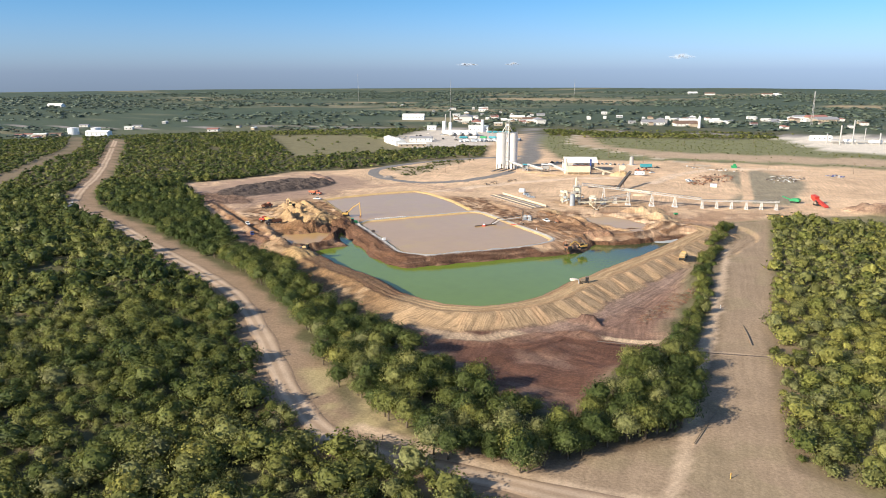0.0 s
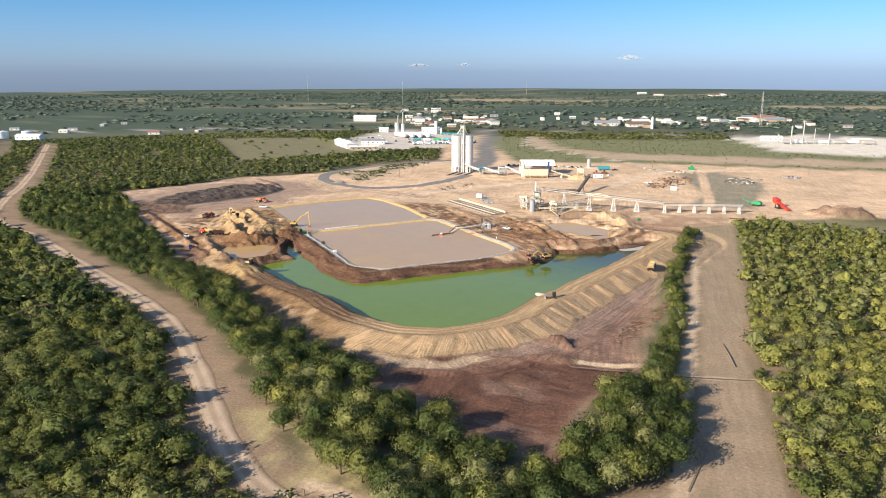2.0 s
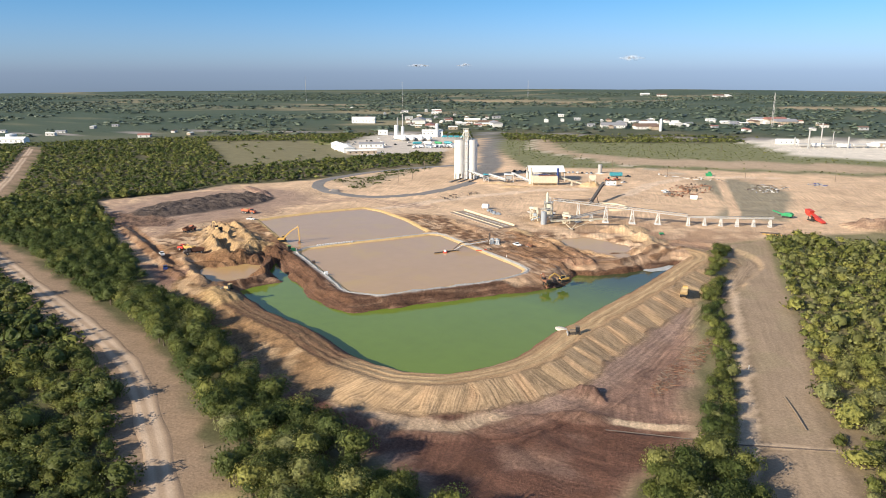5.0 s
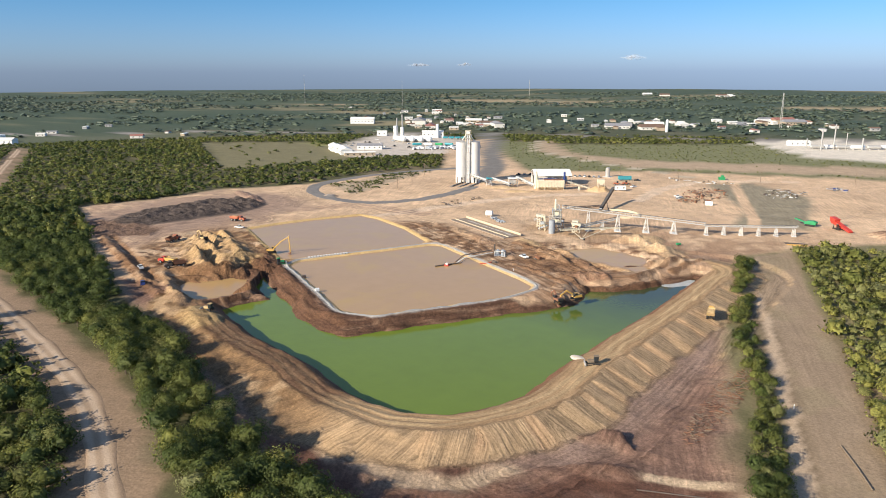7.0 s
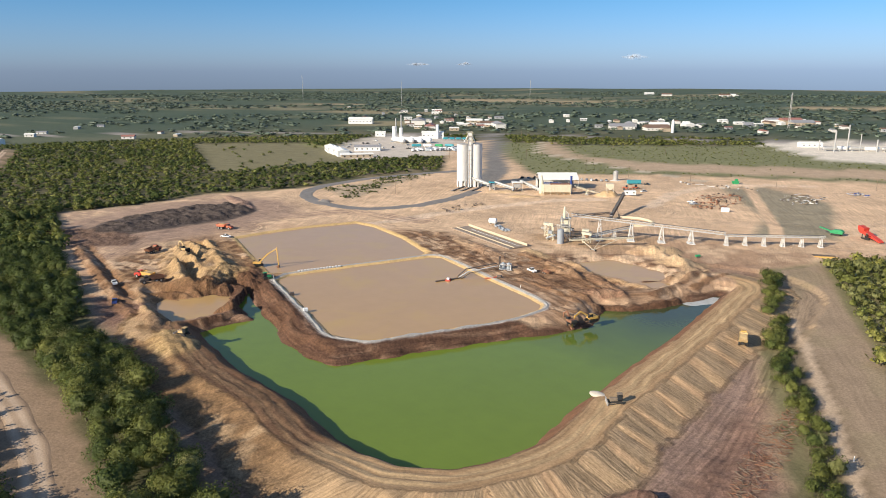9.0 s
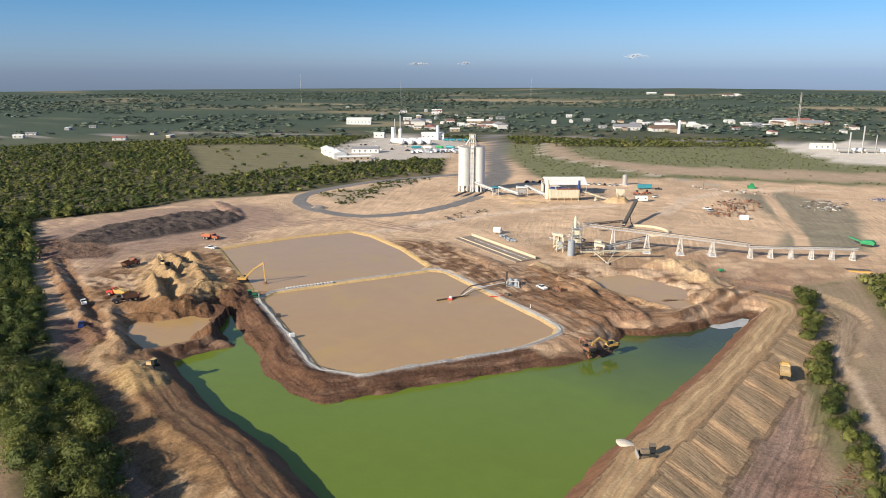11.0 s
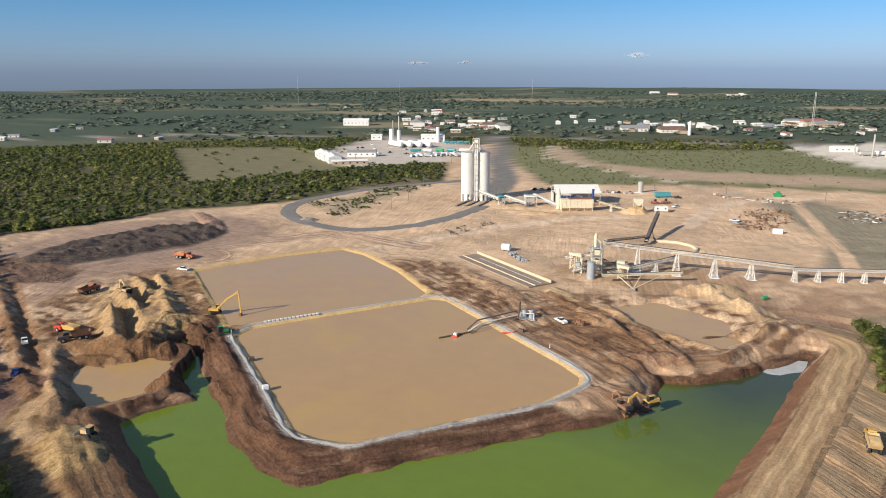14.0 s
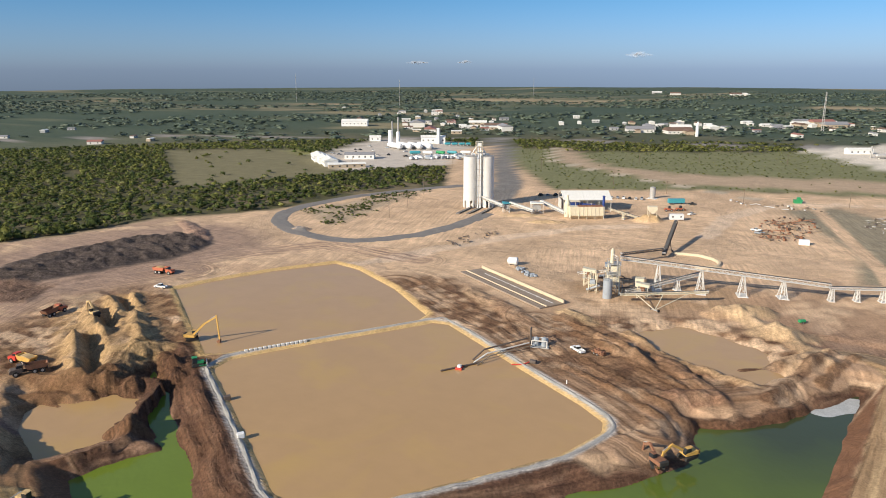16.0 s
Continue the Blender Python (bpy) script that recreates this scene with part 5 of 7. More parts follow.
rt = thing("stacker_undercarriage", -266.5, 508.5, 12, "dark steel legs and wheels of the radial stacker", "undercarriage")
for sx in (-1.8, 1.8):
    bm = B()
    bar(bm, (sx, 0, 0.4), (sx * 0.4, 1.0, 5.0), 0.3)
    part("leg", bm, M_BOOM, rt)
    bm = B()
    tube(bm, (sx * 1.1, -0.2, 0.5), (sx * 1.35, -0.2, 0.5), 0.6, seg=14)
    part("wheel", bm, M_DARK, rt)

# curved sand berm round the stacker
wb = B()
pts_ = [Vector((-252 + 14.5 * math.cos(a), 496 + 11 * math.sin(a))) for a in np.linspace(-1.1, 2.3, 26)]
rows_ = []
for i, p in enumerate(pts_):
    d = (pts_[min(i + 1, 25)] - pts_[max(i - 1, 0)]).normalized()
    nrm = Vector((d.y, -d.x))
    z = height(p.x, p.y)
    rows_.append([wb.verts.new((p.x + nrm.x * o, p.y + nrm.y * o, z + hh)) for o, hh in ((-1.3, -0.2), (-0.5, 1.1), (0.5, 1.15), (1.4, -0.2))])
for r0, r1 in zip(rows_, rows_[1:]):
    for i in range(3):
        wb.faces.new((r0[i], r0[i + 1], r1[i + 1], r1[i]))
bmesh.ops.recalc_face_normals(wb, faces=wb.faces[:])
tagged(part("containment_wall", wb, M_KERB), "low curved pale concrete wall round the stacker", "wall")

# ---- wash plant ----
tw = thing("wash_tower", -259.0, 428.5, 26, "tall cream and grey steel wash tower with pipes and decks", "tower")
for sx in (-2.4, 2.4):
    for sy in (-2.4, 2.4):
        bm = B()
        bar(bm, (sx, sy, 0), (sx * 0.85, sy * 0.85, 13), 0.3)
        part("column", bm, M_CREAM, tw)
for z in (4.2, 8.4, 12.6):
    bm = B()
    box(bm, (0, 0, z), (5.6, 5.6, 0.18))
    for k in range(4):
        a = [(-2.7, -2.7), (2.7, -2.7), (2.7, 2.7), (-2.7, 2.7)]
        p, q = a[k], a[(k + 1) % 4]
        bar(bm, (*p, z + 1.1), (*q, z + 1.1), 0.07)
        bar(bm, (*p, z), (*p, z + 1.1), 0.07)
        bar(bm, (*p, z - 4.0), (*q, z), 0.14)
    part("deck", bm, M_STEEL, tw)
bm = B()
box(bm, (0.3, 0.2, 10.4), (3.2, 2.8, 2.6), bevel=0.2)
box(bm, (0, 0, 6.0), (3.8, 3.4, 2.0), bevel=0.2)
part("screen_box", bm, M_CREAM, tw)
bm = B()
tube(bm, (-0.8, 0, 12.6), (-0.8, 0, 17.5), 0.75, seg=16)
tube(bm, (-0.8, 0, 12.6), (-0.8, 0, 9.5), 0.75, 0.2, seg=16)
tube(bm, (-0.8, 0, 17.5), (-0.8, 0, 18.8), 0.75, 0.35, seg=16)
part("hydrocyclone", bm, M_CREAM, tw)
bm = B()
for k in range(3):
    y0 = -1.6 + k * 1.3
    tube(bm, (1.4, y0, 0.5), (1.4, y0, 15.5 - k), 0.16, seg=8)
    tube(bm, (1.4, y0, 15.5 - k), (-0.8, y0 * 0.3, 16.5 - k), 0.16, seg=8)
part("pipework", bm, M_STEEL, tw)
tk = thing("steel_tank", -257.8, 421.0, 0, "upright blue-grey steel tank beside the wash tower", "tank")
bm = B()
tube(bm, (0, 0, 0), (0, 0, 7.6), 1.8, seg=28)
tube(bm, (0, 0, 7.6), (0, 0, 8.1), 1.8, 0.5, seg=28)
part("shell", bm, M_TANKGREY, tk)
bm = B()
for i in range(16):
    a, b = math.tau * i / 16, math.tau * (i + 1) / 16
    bar(bm, (1.75 * math.cos(a), 1.75 * math.sin(a), 9.0), (1.75 * math.cos(b), 1.75 * math.sin(b), 9.0), 0.06)
    bar(bm, (1.75 * math.cos(a), 1.75 * math.sin(a), 7.6), (1.75 * math.cos(a), 1.75 * math.sin(a), 9.0), 0.06)
part("railing", bm, M_STEEL, tk)
sg = thing("sand_screw_unit", -266.0, 424.5, 20, "cream steel pump frame with pipes beside the tank", "pump unit")
bm = B()
for sx in (-1.6, 1.6):
    for sy in (-1.2, 1.2):
        bar(bm, (sx, sy, 0), (sx, sy, 7.5), 0.2)
    bar(bm, (sx, -1.2, 7.5), (sx, 1.2, 7.5), 0.2)
    bar(bm, (sx, -1.2, 3.5), (sx, 1.2, 3.5), 0.2)
    bar(bm, (sx, -1.2, 0), (sx, 1.2, 3.5), 0.14)
box(bm, (0, 0, 3.6), (3.4, 2.6, 0.15))
part("frame", bm, M_CREAM, sg)
bm = B()
box(bm, (0, 0, 4.6), (2.2, 1.6, 1.6), bevel=0.15)
tube(bm, (-2.4, 0, 1.0), (2.8, 0, 3.2), 0.5, seg=12)
part("screw_housing", bm, M_TANKGREY, sg)
bm = B()
tube(bm, (-1.0, 1.4, 0), (-1.0, 1.4, 9.0), 0.25, seg=8)
tube(bm, (1.0, 1.4, 9.0), (-1.0, 1.4, 9.0), 0.25, seg=8)
tube(bm, (1.0, 1.4, 0), (1.0, 1.4, 9.0), 0.25, seg=8)
part("riser_pipe", bm, M_CREAM, sg)
hp = thing("feed_hopper", -251.0, 436.5, 20, "cream steel feed hopper box on legs", "hopper")
bm = B()
side(bm, [(-1.8, 6.0), (1.8, 6.0), (1.6, 3.2), (0.5, 1.6), (-0.5, 1.6), (-1.6, 3.2)], -1.5, 1.5)
part("bin", bm, M_CREAM, hp)
for sx in (-1.5, 1.5):
    for sy in (-1.2, 1.2):
        bm = B()
        bar(bm, (sx, sy, 0), (sx, sy, 3.3), 0.22)
        part("leg", bm, M_CREAM, hp)
for (px, py, sc_, rz_) in ((-272, 446, 1.0, 40), (-268, 452, 0.8, -20), (-243, 436, 0.7, 60)):
    t = thing("pump_skid", px, py, rz_, "grey steel pump and motor on a skid at the wash plant", "pump")
    bm = B()
    box(bm, (0, 0, 0.25), (3.2 * sc_, 1.6 * sc_, 0.3), bevel=0.03)
    part("skid", bm, M_RUST, t)
    bm = B()
    tube(bm, (-1.2 * sc_, 0, 1.0), (0.3 * sc_, 0, 1.0), 0.55 * sc_, seg=14)
    box(bm, (0.9 * sc_, 0, 0.95), (1.0 * sc_, 1.0 * sc_, 1.2), bevel=0.1)
    part("motor", bm, M_TANKGREY, t)

# ---- drying pad ----
pad = thing("concrete_pad", -296.5, 408.5, -22, "long wet brown concrete drying pad with yellow kerbs", "pad", z=-0.55)
bm = B()
box(bm, (0, 0, -0.2), (58, 11.5, 0.7))
part("slab", bm, M_SLAB, pad)
for yy, hh in ((5.9, 1.4), (-2.4, 0.5)):
    bm = B()
    box(bm, (0, yy, hh / 2 - 0.1), (58, 0.5, hh + 0.2), bevel=0.05)
    part("kerb", bm, M_KERB, pad, "sand-yellow concrete kerb")
bm = B()
box(bm, (3, 2.2, 0.17), (48, 0.35, 0.03))
part("painted_line", bm, M_WHITE, pad, "worn white line")
wtk = thing("water_tank", -314.0, 439.5, 20, "white plastic tank lying on its cradle", "tank")
bm = B()
tube(bm, (-2.0, 0, 2.0), (2.0, 0, 2.0), 1.75, seg=24)
tube(bm, (2.0, 0, 2.0), (2.5, 0, 2.0), 1.75, 0.9, seg=24)
tube(bm, (-2.5, 0, 2.0), (-2.0, 0, 2.0), 0.9, 1.75, seg=24)
part("shell", bm, M_WHITE, wtk)
bm = B()
for sx in (-1.3, 1.3):
    box(bm, (sx, 0, 0.4), (0.4, 2.8, 0.8))
part("cradle", bm, M_STEEL, wtk)
rs = np.random.RandomState(21)
for i in range(26):
    f = rs.uniform(0, 1)
    x_, y_ = -309.5 + f * 14 + rs.normal(0, 0.9), 435.5 - f * 7.5 + rs.normal(0, 1.1)
    t = thing("filled_bag", x_, y_, rs.uniform(0, 180), "blue-grey filled bulk bag on bare ground", "bag", "pile of bags")
    bm = B()
    box(bm, (0, 0, 0.55), (1.3, 1.1, 1.1), bevel=0.28)
    part("sack", bm, M_TANKGREY, t)

# ---- dryer, shed and transfer houses ----
conveyor("silo_conveyor", (-411.5, 549.0, 6.0), (-386.5, 541.5, 3.2), "pale enclosed conveyor from the silos", 1.7, 1.0, cover=True)
conveyor("silo_conveyor", (-385.0, 547.0, 4.4), (-366.5, 545.0, 1.8), "pale enclosed conveyor between transfer houses", 1.7, 1.0, cover=True)
conveyor("silo_conveyor", (-370.5, 561.0, 5.0), (-347.5, 552.5, 1.4), "pale enclosed conveyor to the dryer", 1.9, 1.1, cover=True)
for (px, py, w_, d_, h_, roof) in ((-386.5, 545.0, 4.2, 3.6, 6.0, M_TEAL), (-369.0, 553.5, 7.5, 4.6, 6.4, M_ROOF)):
    t = thing("transfer_house", px, py, 38, "small open steel transfer house with a sheet roof", "transfer house")
    for sx in (-1, 1):
        for sy in (-1, 1):
            bm = B()
            bar(bm, (sx * w_ / 2, sy * d_ / 2, 0), (sx * w_ / 2, sy * d_ / 2, h_), 0.28)
            part("post", bm, M_TRUSS, t)
    bm = B()
    side(bm, [(-w_ / 2 - 0.4, h_), (w_ / 2 + 0.4, h_), (w_ / 2 + 0.4, h_ + 0.25), (-w_ / 2 - 0.4, h_ + 0.9)], -d_ / 2 - 0.4, d_ / 2 + 0.4)
    part("roof", bm, roof, t)
    bm = B()
    box(bm, (0, 0, h_ * 0.6), (w_ * 0.7, d_ * 0.7, h_ * 0.45), bevel=0.1)
    tube(bm, (0, 0, 0.6), (0, 0, h_ * 0.4), 0.3, 1.2, seg=12)
    part("chute", bm, M_STEEL, t)
    bm = B()
    for sy in (-1, 1):
        bar(bm, (-w_ / 2, sy * d_ / 2, 0.2), (w_ / 2, sy * d_ / 2, h_ * 0.5), 0.14)
        bar(bm, (w_ / 2, sy * d_ / 2, 0.2), (-w_ / 2, sy * d_ / 2, h_ * 0.5), 0.14)
    part("bracing", bm, M_TRUSS, t)
bh = thing("baghouse", -336.0, 556.5, 38, "long cream steel dust filter house on short legs", "filter house")
bm = B()
box(bm, (0, 0, 5.0), (21, 5.5, 5.6), bevel=0.12)
for i in range(9):
    box(bm, (-9.6 + i * 2.4, -2.85, 5.0), (0.18, 0.2, 5.4))
part("casing", bm, M_CREAM, bh)
for i in range(4):
    bm = B()
    cx_ = -7.8 + i * 5.2
    prism(bm, [(-2.6, 2.2), (2.6, 2.2), (0.4, 0.6), (-0.4, 0.6)], cx_ - 2.4, cx_ + 2.4)
    part("dust_hopper", bm, M_CREAM, bh)
for i in range(5):
    for sy in (-2.5, 2.5):
        bm = B()
        bar(bm, (-10 + i * 5, sy, 0), (-10 + i * 5, sy, 2.3), 0.3)
        part("leg", bm, M_CREAM, bh)
bm = B()
box(bm, (2.2, 0, 7.95), (15, 4.6, 0.35))
for i in range(6):
    box(bm, (-3.6 + i * 2.5, 0, 8.2), (1.6, 3.8, 0.3))
part("roof_hatch", bm, M_RUST, bh, "rust-brown roof hatches")
cy = thing("cyclone", -347.5, 553.5, 38, "tall cream cyclone with a bottle-shaped top beside the filter house", "cyclone")
bm = B()
tube(bm, (0, 0, 0.2), (0, 0, 8.5), 1.6, 1.9, seg=18)
tube(bm, (0, 0, 8.5), (0, 0, 12.0), 1.9, 0.8, seg=18)
tube(bm, (0, 0, 12.0), (0, 0, 13.6), 0.8, 0.7, seg=18)
part("shell", bm, M_CREAM, cy)
sk = thing("blue_stack", -330.0, 567.5, 38, "dark blue exhaust stack by the dryer shed", "stack")
bm = B()
tube(bm, (0, 0, 0), (0, 0, 13.0), 0.8, seg=16)
tube(bm, (0, 0, 13.0), (0, 0, 13.3), 0.95, seg=16)
part("flue", bm, M_BLUE, sk)
dr = thing("rotary_dryer", -343.0, 567.0, 38, "dark blue rotary dryer drum under the shed's edge", "dryer")
bm = B()
tube(bm, (-4.5, 0, 5.9), (7, 0, 5.2), 1.5, seg=22)
part("drum", bm, M_BLUE, dr)
for sx in (-3.0, 4.5):
    bm = B()
    tube(bm, (sx - 0.25, 0, 5.6 - sx * 0.05), (sx + 0.25, 0, 5.6 - sx * 0.05), 1.95, seg=22)
    part("tyre_ring", bm, M_STEEL, dr)
    bm = B()
    box(bm, (sx, 0, 1.9), (1.2, 3.6, 3.8), bevel=0.1)
    part("pier", bm, M_CONCRETE, dr)
sh = thing("open_shed", -351.5, 584.0, 38, "open-sided shed with a pale sheet metal gable roof", "shed")
bm = B()
prism(bm, [(-12, 8.0), (0, 12.0), (12, 8.0), (12, 8.25), (0, 12.25), (-12, 8.25)], -15.5, 15.5)
part("roof", bm, M_ROOF, sh)
for i in range(15):
    bm = B()
    x_ = -15.2 + i * 2.17
    bar(bm, (x_, -12, 8.33), (x_, 0, 12.33), 0.1, 0.08)
    bar(bm, (x_, 12, 8.33), (x_, 0, 12.33), 0.1, 0.08)
    part("roof_rib", bm, M_ROOF, sh)
for i in range(5):
    for sy in (-10.5, 10.5):
        bm = B()
        bar(bm, (-15 + i * 7.5, sy, 0), (-15 + i * 7.5, sy, 8.3), 0.32)
        part("post", bm, M_TRUSS, sh)
bm = B()
box(bm, (-15.2, 4, 3.4), (0.15, 12, 6.4))
box(bm, (0, 10.6, 3.4), (30, 0.15, 6.4))
part("wall_panel", bm, M_TRUSS, sh)
bm = B()
box(bm, (-5, 1, 2.0), (9, 5, 4), bevel=0.1)
part("machine_block", bm, M_BLUE, sh)
conveyor("incline_conveyor", (-326.5, 567.0, 5.0), (-304.5, 569.5, 0.6), "cream inclined conveyor from the hopper to the dryer", 1.3, 0.9, M_CREAM)
trestle(-317.0, 568.3, 2.4, 1.1, 5, M_CREAM)
hb = thing("loading_hopper", -300.5, 571.5, 38, "cream steel loading hopper above a sand ramp", "hopper")
bm = B()
side(bm, [(-2.6, 6.4), (2.6, 6.4), (2.6, 4.4), (0.8, 2.2), (-0.8, 2.2), (-2.6, 4.4)], -1.8, 1.8)
part("bin", bm, M_CREAM, hb)
for sx in (-2.3, 2.3):
    for sy in (-1.6, 1.6):
        bm = B()
        bar(bm, (sx, sy, 0), (sx, sy, 4.6), 0.25)
        part("leg", bm, M_CREAM, hb)
trl = thing("site_office", -291.0, 586.0, 38, "white portable site office box", "office")
bm = B()
box(bm, (0, 0, 2.1), (8.5, 3.0, 3.2), bevel=0.06)
part("body", bm, M_WHITE, trl)
bm = B()
box(bm, (0, 0, 0.3), (8.3, 2.6, 0.5))
part("skid", bm, M_DARK, trl)
for sx in (-2.5, 2.5):
    bm = B()
    box(bm, (sx, -1.52, 2.3), (1.0, 0.05, 0.9))
    part("window", bm, M_GLASS, trl)
ct = thing("storage_tank", -331.0, 648.0, 0, "upright pale steel tank behind the parked cars", "tank")
bm = B()
tube(bm, (0, 0, 0), (0, 0, 8.0), 2.0, seg=24)
tube(bm, (0, 0, 8.0), (0, 0, 8.6), 2.0, 0.4, seg=24)
part("shell", bm, M_STEEL, ct)
bm = B()
box(bm, (0, 0, 0.1), (7, 6, 0.5))
part("plinth", bm, M_CONCRETE, ct)

# more of the wash plant: dewatering screens, walkways, pipes and a second frame
for px, py, rz_, h_, lab in ((-271.0, 431.0, 20, 6.5, "cream dewatering screen on a tall steel frame"), (-264.0, 437.0, 26, 8.5, "grey screen box on a tall steel frame"), (-247.0, 430.0, 20, 5.0, "cream screen box on a short steel frame")):
    t = thing("dewatering_screen", px, py, rz_, lab, "screen", "screens of the wash plant")
    for sx in (-2.0, 2.0):
        for sy in (-1.4, 1.4):
            bm = B()
            bar(bm, (sx, sy, 0), (sx, sy, h_), 0.24)
            part("post", bm, M_CREAM, t)
    bm = B()
    for sy in (-1.4, 1.4):
        bar(bm, (-2.0, sy, 0.2), (2.0, sy, h_ * 0.55), 0.14)
        bar(bm, (2.0, sy, 0.2), (-2.0, sy, h_ * 0.55), 0.14)
        bar(bm, (-2.0, sy, h_ * 0.6), (2.0, sy, h_ * 0.6), 0.18)
    part("bracing", bm, M_CREAM, t)
    bm = B()
    side(bm, [(-2.6, h_ + 1.5), (2.6, h_ + 0.7), (2.6, h_ - 0.4), (-2.6, h_ + 0.2)], -1.5, 1.5)
    part("screen_box", bm, M_TANKGREY if "grey" in lab else M_CREAM, t)
    bm = B()
    tube(bm, (0, 0, h_ - 0.2), (0.6, 0, 1.2), 1.1, 0.35, seg=10)
    part("chute", bm, M_RUST, t)
    bm = B()
    box(bm, (0, -1.9, h_ * 0.6), (5.0, 0.8, 0.1))
    for k in range(6):
        bar(bm, (-2.5 + k, -2.3, h_ * 0.6), (-2.5 + k, -2.3, h_ * 0.6 + 1.1), 0.06)
    bar(bm, (-2.5, -2.3, h_ * 0.6 + 1.1), (2.5, -2.3, h_ * 0.6 + 1.1), 0.06)
    part("walkway", bm, M_STEEL, t)
for a_, b_ in (((-258, 424, 1.2), (-270, 431, 2.0)), ((-262, 425, 0.8), (-250, 437, 1.4)), ((-270, 441, 0.8), (-258, 447, 0.6)), ((-256, 433, 5.0), (-268, 438, 6.0))):
    p_, q_ = V3(a_), V3(b_)
    t = thing("slurry_pipe", p_.x, p_.y, 0, "dark slurry pipe across the wash plant on short stands", "pipe", "slurry pipes")
    b_0 = t.matrix_basis.translation.copy()
    bm = B()
    tube(bm, p_ - b_0, q_ - b_0, 0.24, seg=8)
    part("pipe", bm, M_BOOM, t)
    for f_ in (0.08, 0.5, 0.92):
        m_ = p_.lerp(q_, f_)
        bm = B()
        bar(bm, V3((m_.x, m_.y, height(m_.x, m_.y) - 0.1)) - b_0, m_ - b_0, 0.16)
        part("stand", bm, M_STEEL, t)

# ---- vehicles ----


def wheel_set(t, places, r, w, mat=None):
    for x_, y_ in places:
        bm = B()
        tube(bm, (x_, y_ - w / 2, r), (x_, y_ + w / 2, r), r, seg=14)
        ob = part("wheel", bm, mat or M_DARK, t)
        bm = B()
        tube(bm, (x_, y_ - w / 2 - 0.02, r), (x_, y_ + w / 2 + 0.02, r), r * 0.5, seg=10)
        part("rim", bm, M_STEEL, ob)


def pickup(x, y, rz, mat, label, group="", bed=True):
    t = thing("pickup_truck" if bed else "parked_car", x, y, rz, label, "pickup" if bed else "car", group)
    bm = B()
    if bed:
        side(bm, [(-2.8, 0.5), (2.75, 0.5), (2.85, 0.75), (2.8, 1.05), (1.3, 1.2), (-0.75, 1.2), (-0.75, 0.85), (-2.65, 0.85), (-2.65, 1.2), (-2.8, 1.2)], -0.95, 0.95)
        for sy in (-0.91, 0.91):
            box(bm, (-1.7, sy, 1.0), (2.0, 0.1, 0.42))
    else:
        side(bm, [(-2.35, 0.45), (2.3, 0.45), (2.4, 0.7), (2.3, 0.95), (1.2, 1.08), (-1.9, 1.1), (-2.4, 0.95)], -0.92, 0.92)
    part("body", bm, mat, t)
    bm = B()
    if bed:
        side(bm, [(-0.75, 1.2), (1.35, 1.2), (0.65, 1.86), (-0.65, 1.88)], -0.84, 0.84)
    else:
        side(bm, [(-2.0, 1.08), (1.15, 1.08), (0.4, 1.62), (-1.5, 1.64)], -0.8, 0.8)
    part("window_band", bm, M_GLASS, t)
    bm = B()
    if bed:
        box(bm, (0.0, 0, 1.89), (1.35, 1.6, 0.07), bevel=0.02)
    else:
        box(bm, (-0.55, 0, 1.65), (1.9, 1.5, 0.07), bevel=0.02)
    part("roof", bm, mat, t)
    r = 0.41 if bed else 0.34
    k = 1.75 if bed else 1.45
    wheel_set(t, [(sx * k, sy * 0.82) for sx in (-1, 1) for sy in (-1, 1)], r, 0.28)
    return t


def hauler(x, y, rz, paint_mat, bed_mat, label, load=True):
    """A six-wheeled articulated dump truck, nose towards +x."""
    t = thing("dump_truck", x, y, rz, label, "dump truck", "site dump trucks")
    bm = B()
    side(bm, [(1.6, 1.1), (5.0, 1.0), (5.1, 1.7), (4.6, 2.25), (1.6, 2.4)], -1.25, 1.25)
    part("bonnet", bm, paint_mat, t)
    bm = B()
    side(bm, [(1.3, 1.5), (3.1, 1.5), (3.2, 2.4), (2.8, 3.45), (1.3, 3.5)], -0.95, 0.95)
    cab_ = part("cab", bm, paint_mat, t)
    bm = B()
    side(bm, [(1.6, 2.5), (3.22, 2.5), (2.86, 3.3), (1.6, 3.3)], -0.98, 0.98)
    part("window", bm, M_GLASS, cab_)
    bm = B()
    box(bm, (-1.6, 0, 1.25), (7.0, 1.1, 0.6))
    part("chassis", bm, M_DARK, t)
    bm = B()
    prof = [(-5.4, 2.9), (-4.6, 1.6), (0.2, 1.6), (1.0, 3.2), (0.75, 3.2), (0.1, 1.85), (-4.5, 1.85), (-5.2, 2.95)]
    side(bm, prof, -1.3, 1.3)
    for sy in (-1.36, 1.36):
        side(bm, [(-5.4, 2.9), (-4.6, 1.6), (0.2, 1.6), (1.0, 3.2)], sy - 0.06, sy + 0.06)
    part("bed", bm, bed_mat, t)
    if load:
        bm = B()
        side(bm, [(-4.6, 1.8), (0.1, 1.8), (0.6, 2.7), (-1.5, 3.3), (-3.4, 3.1), (-5.0, 2.6)], -1.2, 1.2)
        part("load", bm, M_SAND_LOAD, t, "heaped sand load")
    wheel_set(t, [(sx, sy * 1.15) for sx in (3.4, -1.6, -3.6) for sy in (-1, 1)], 0.85, 0.6)
    return t


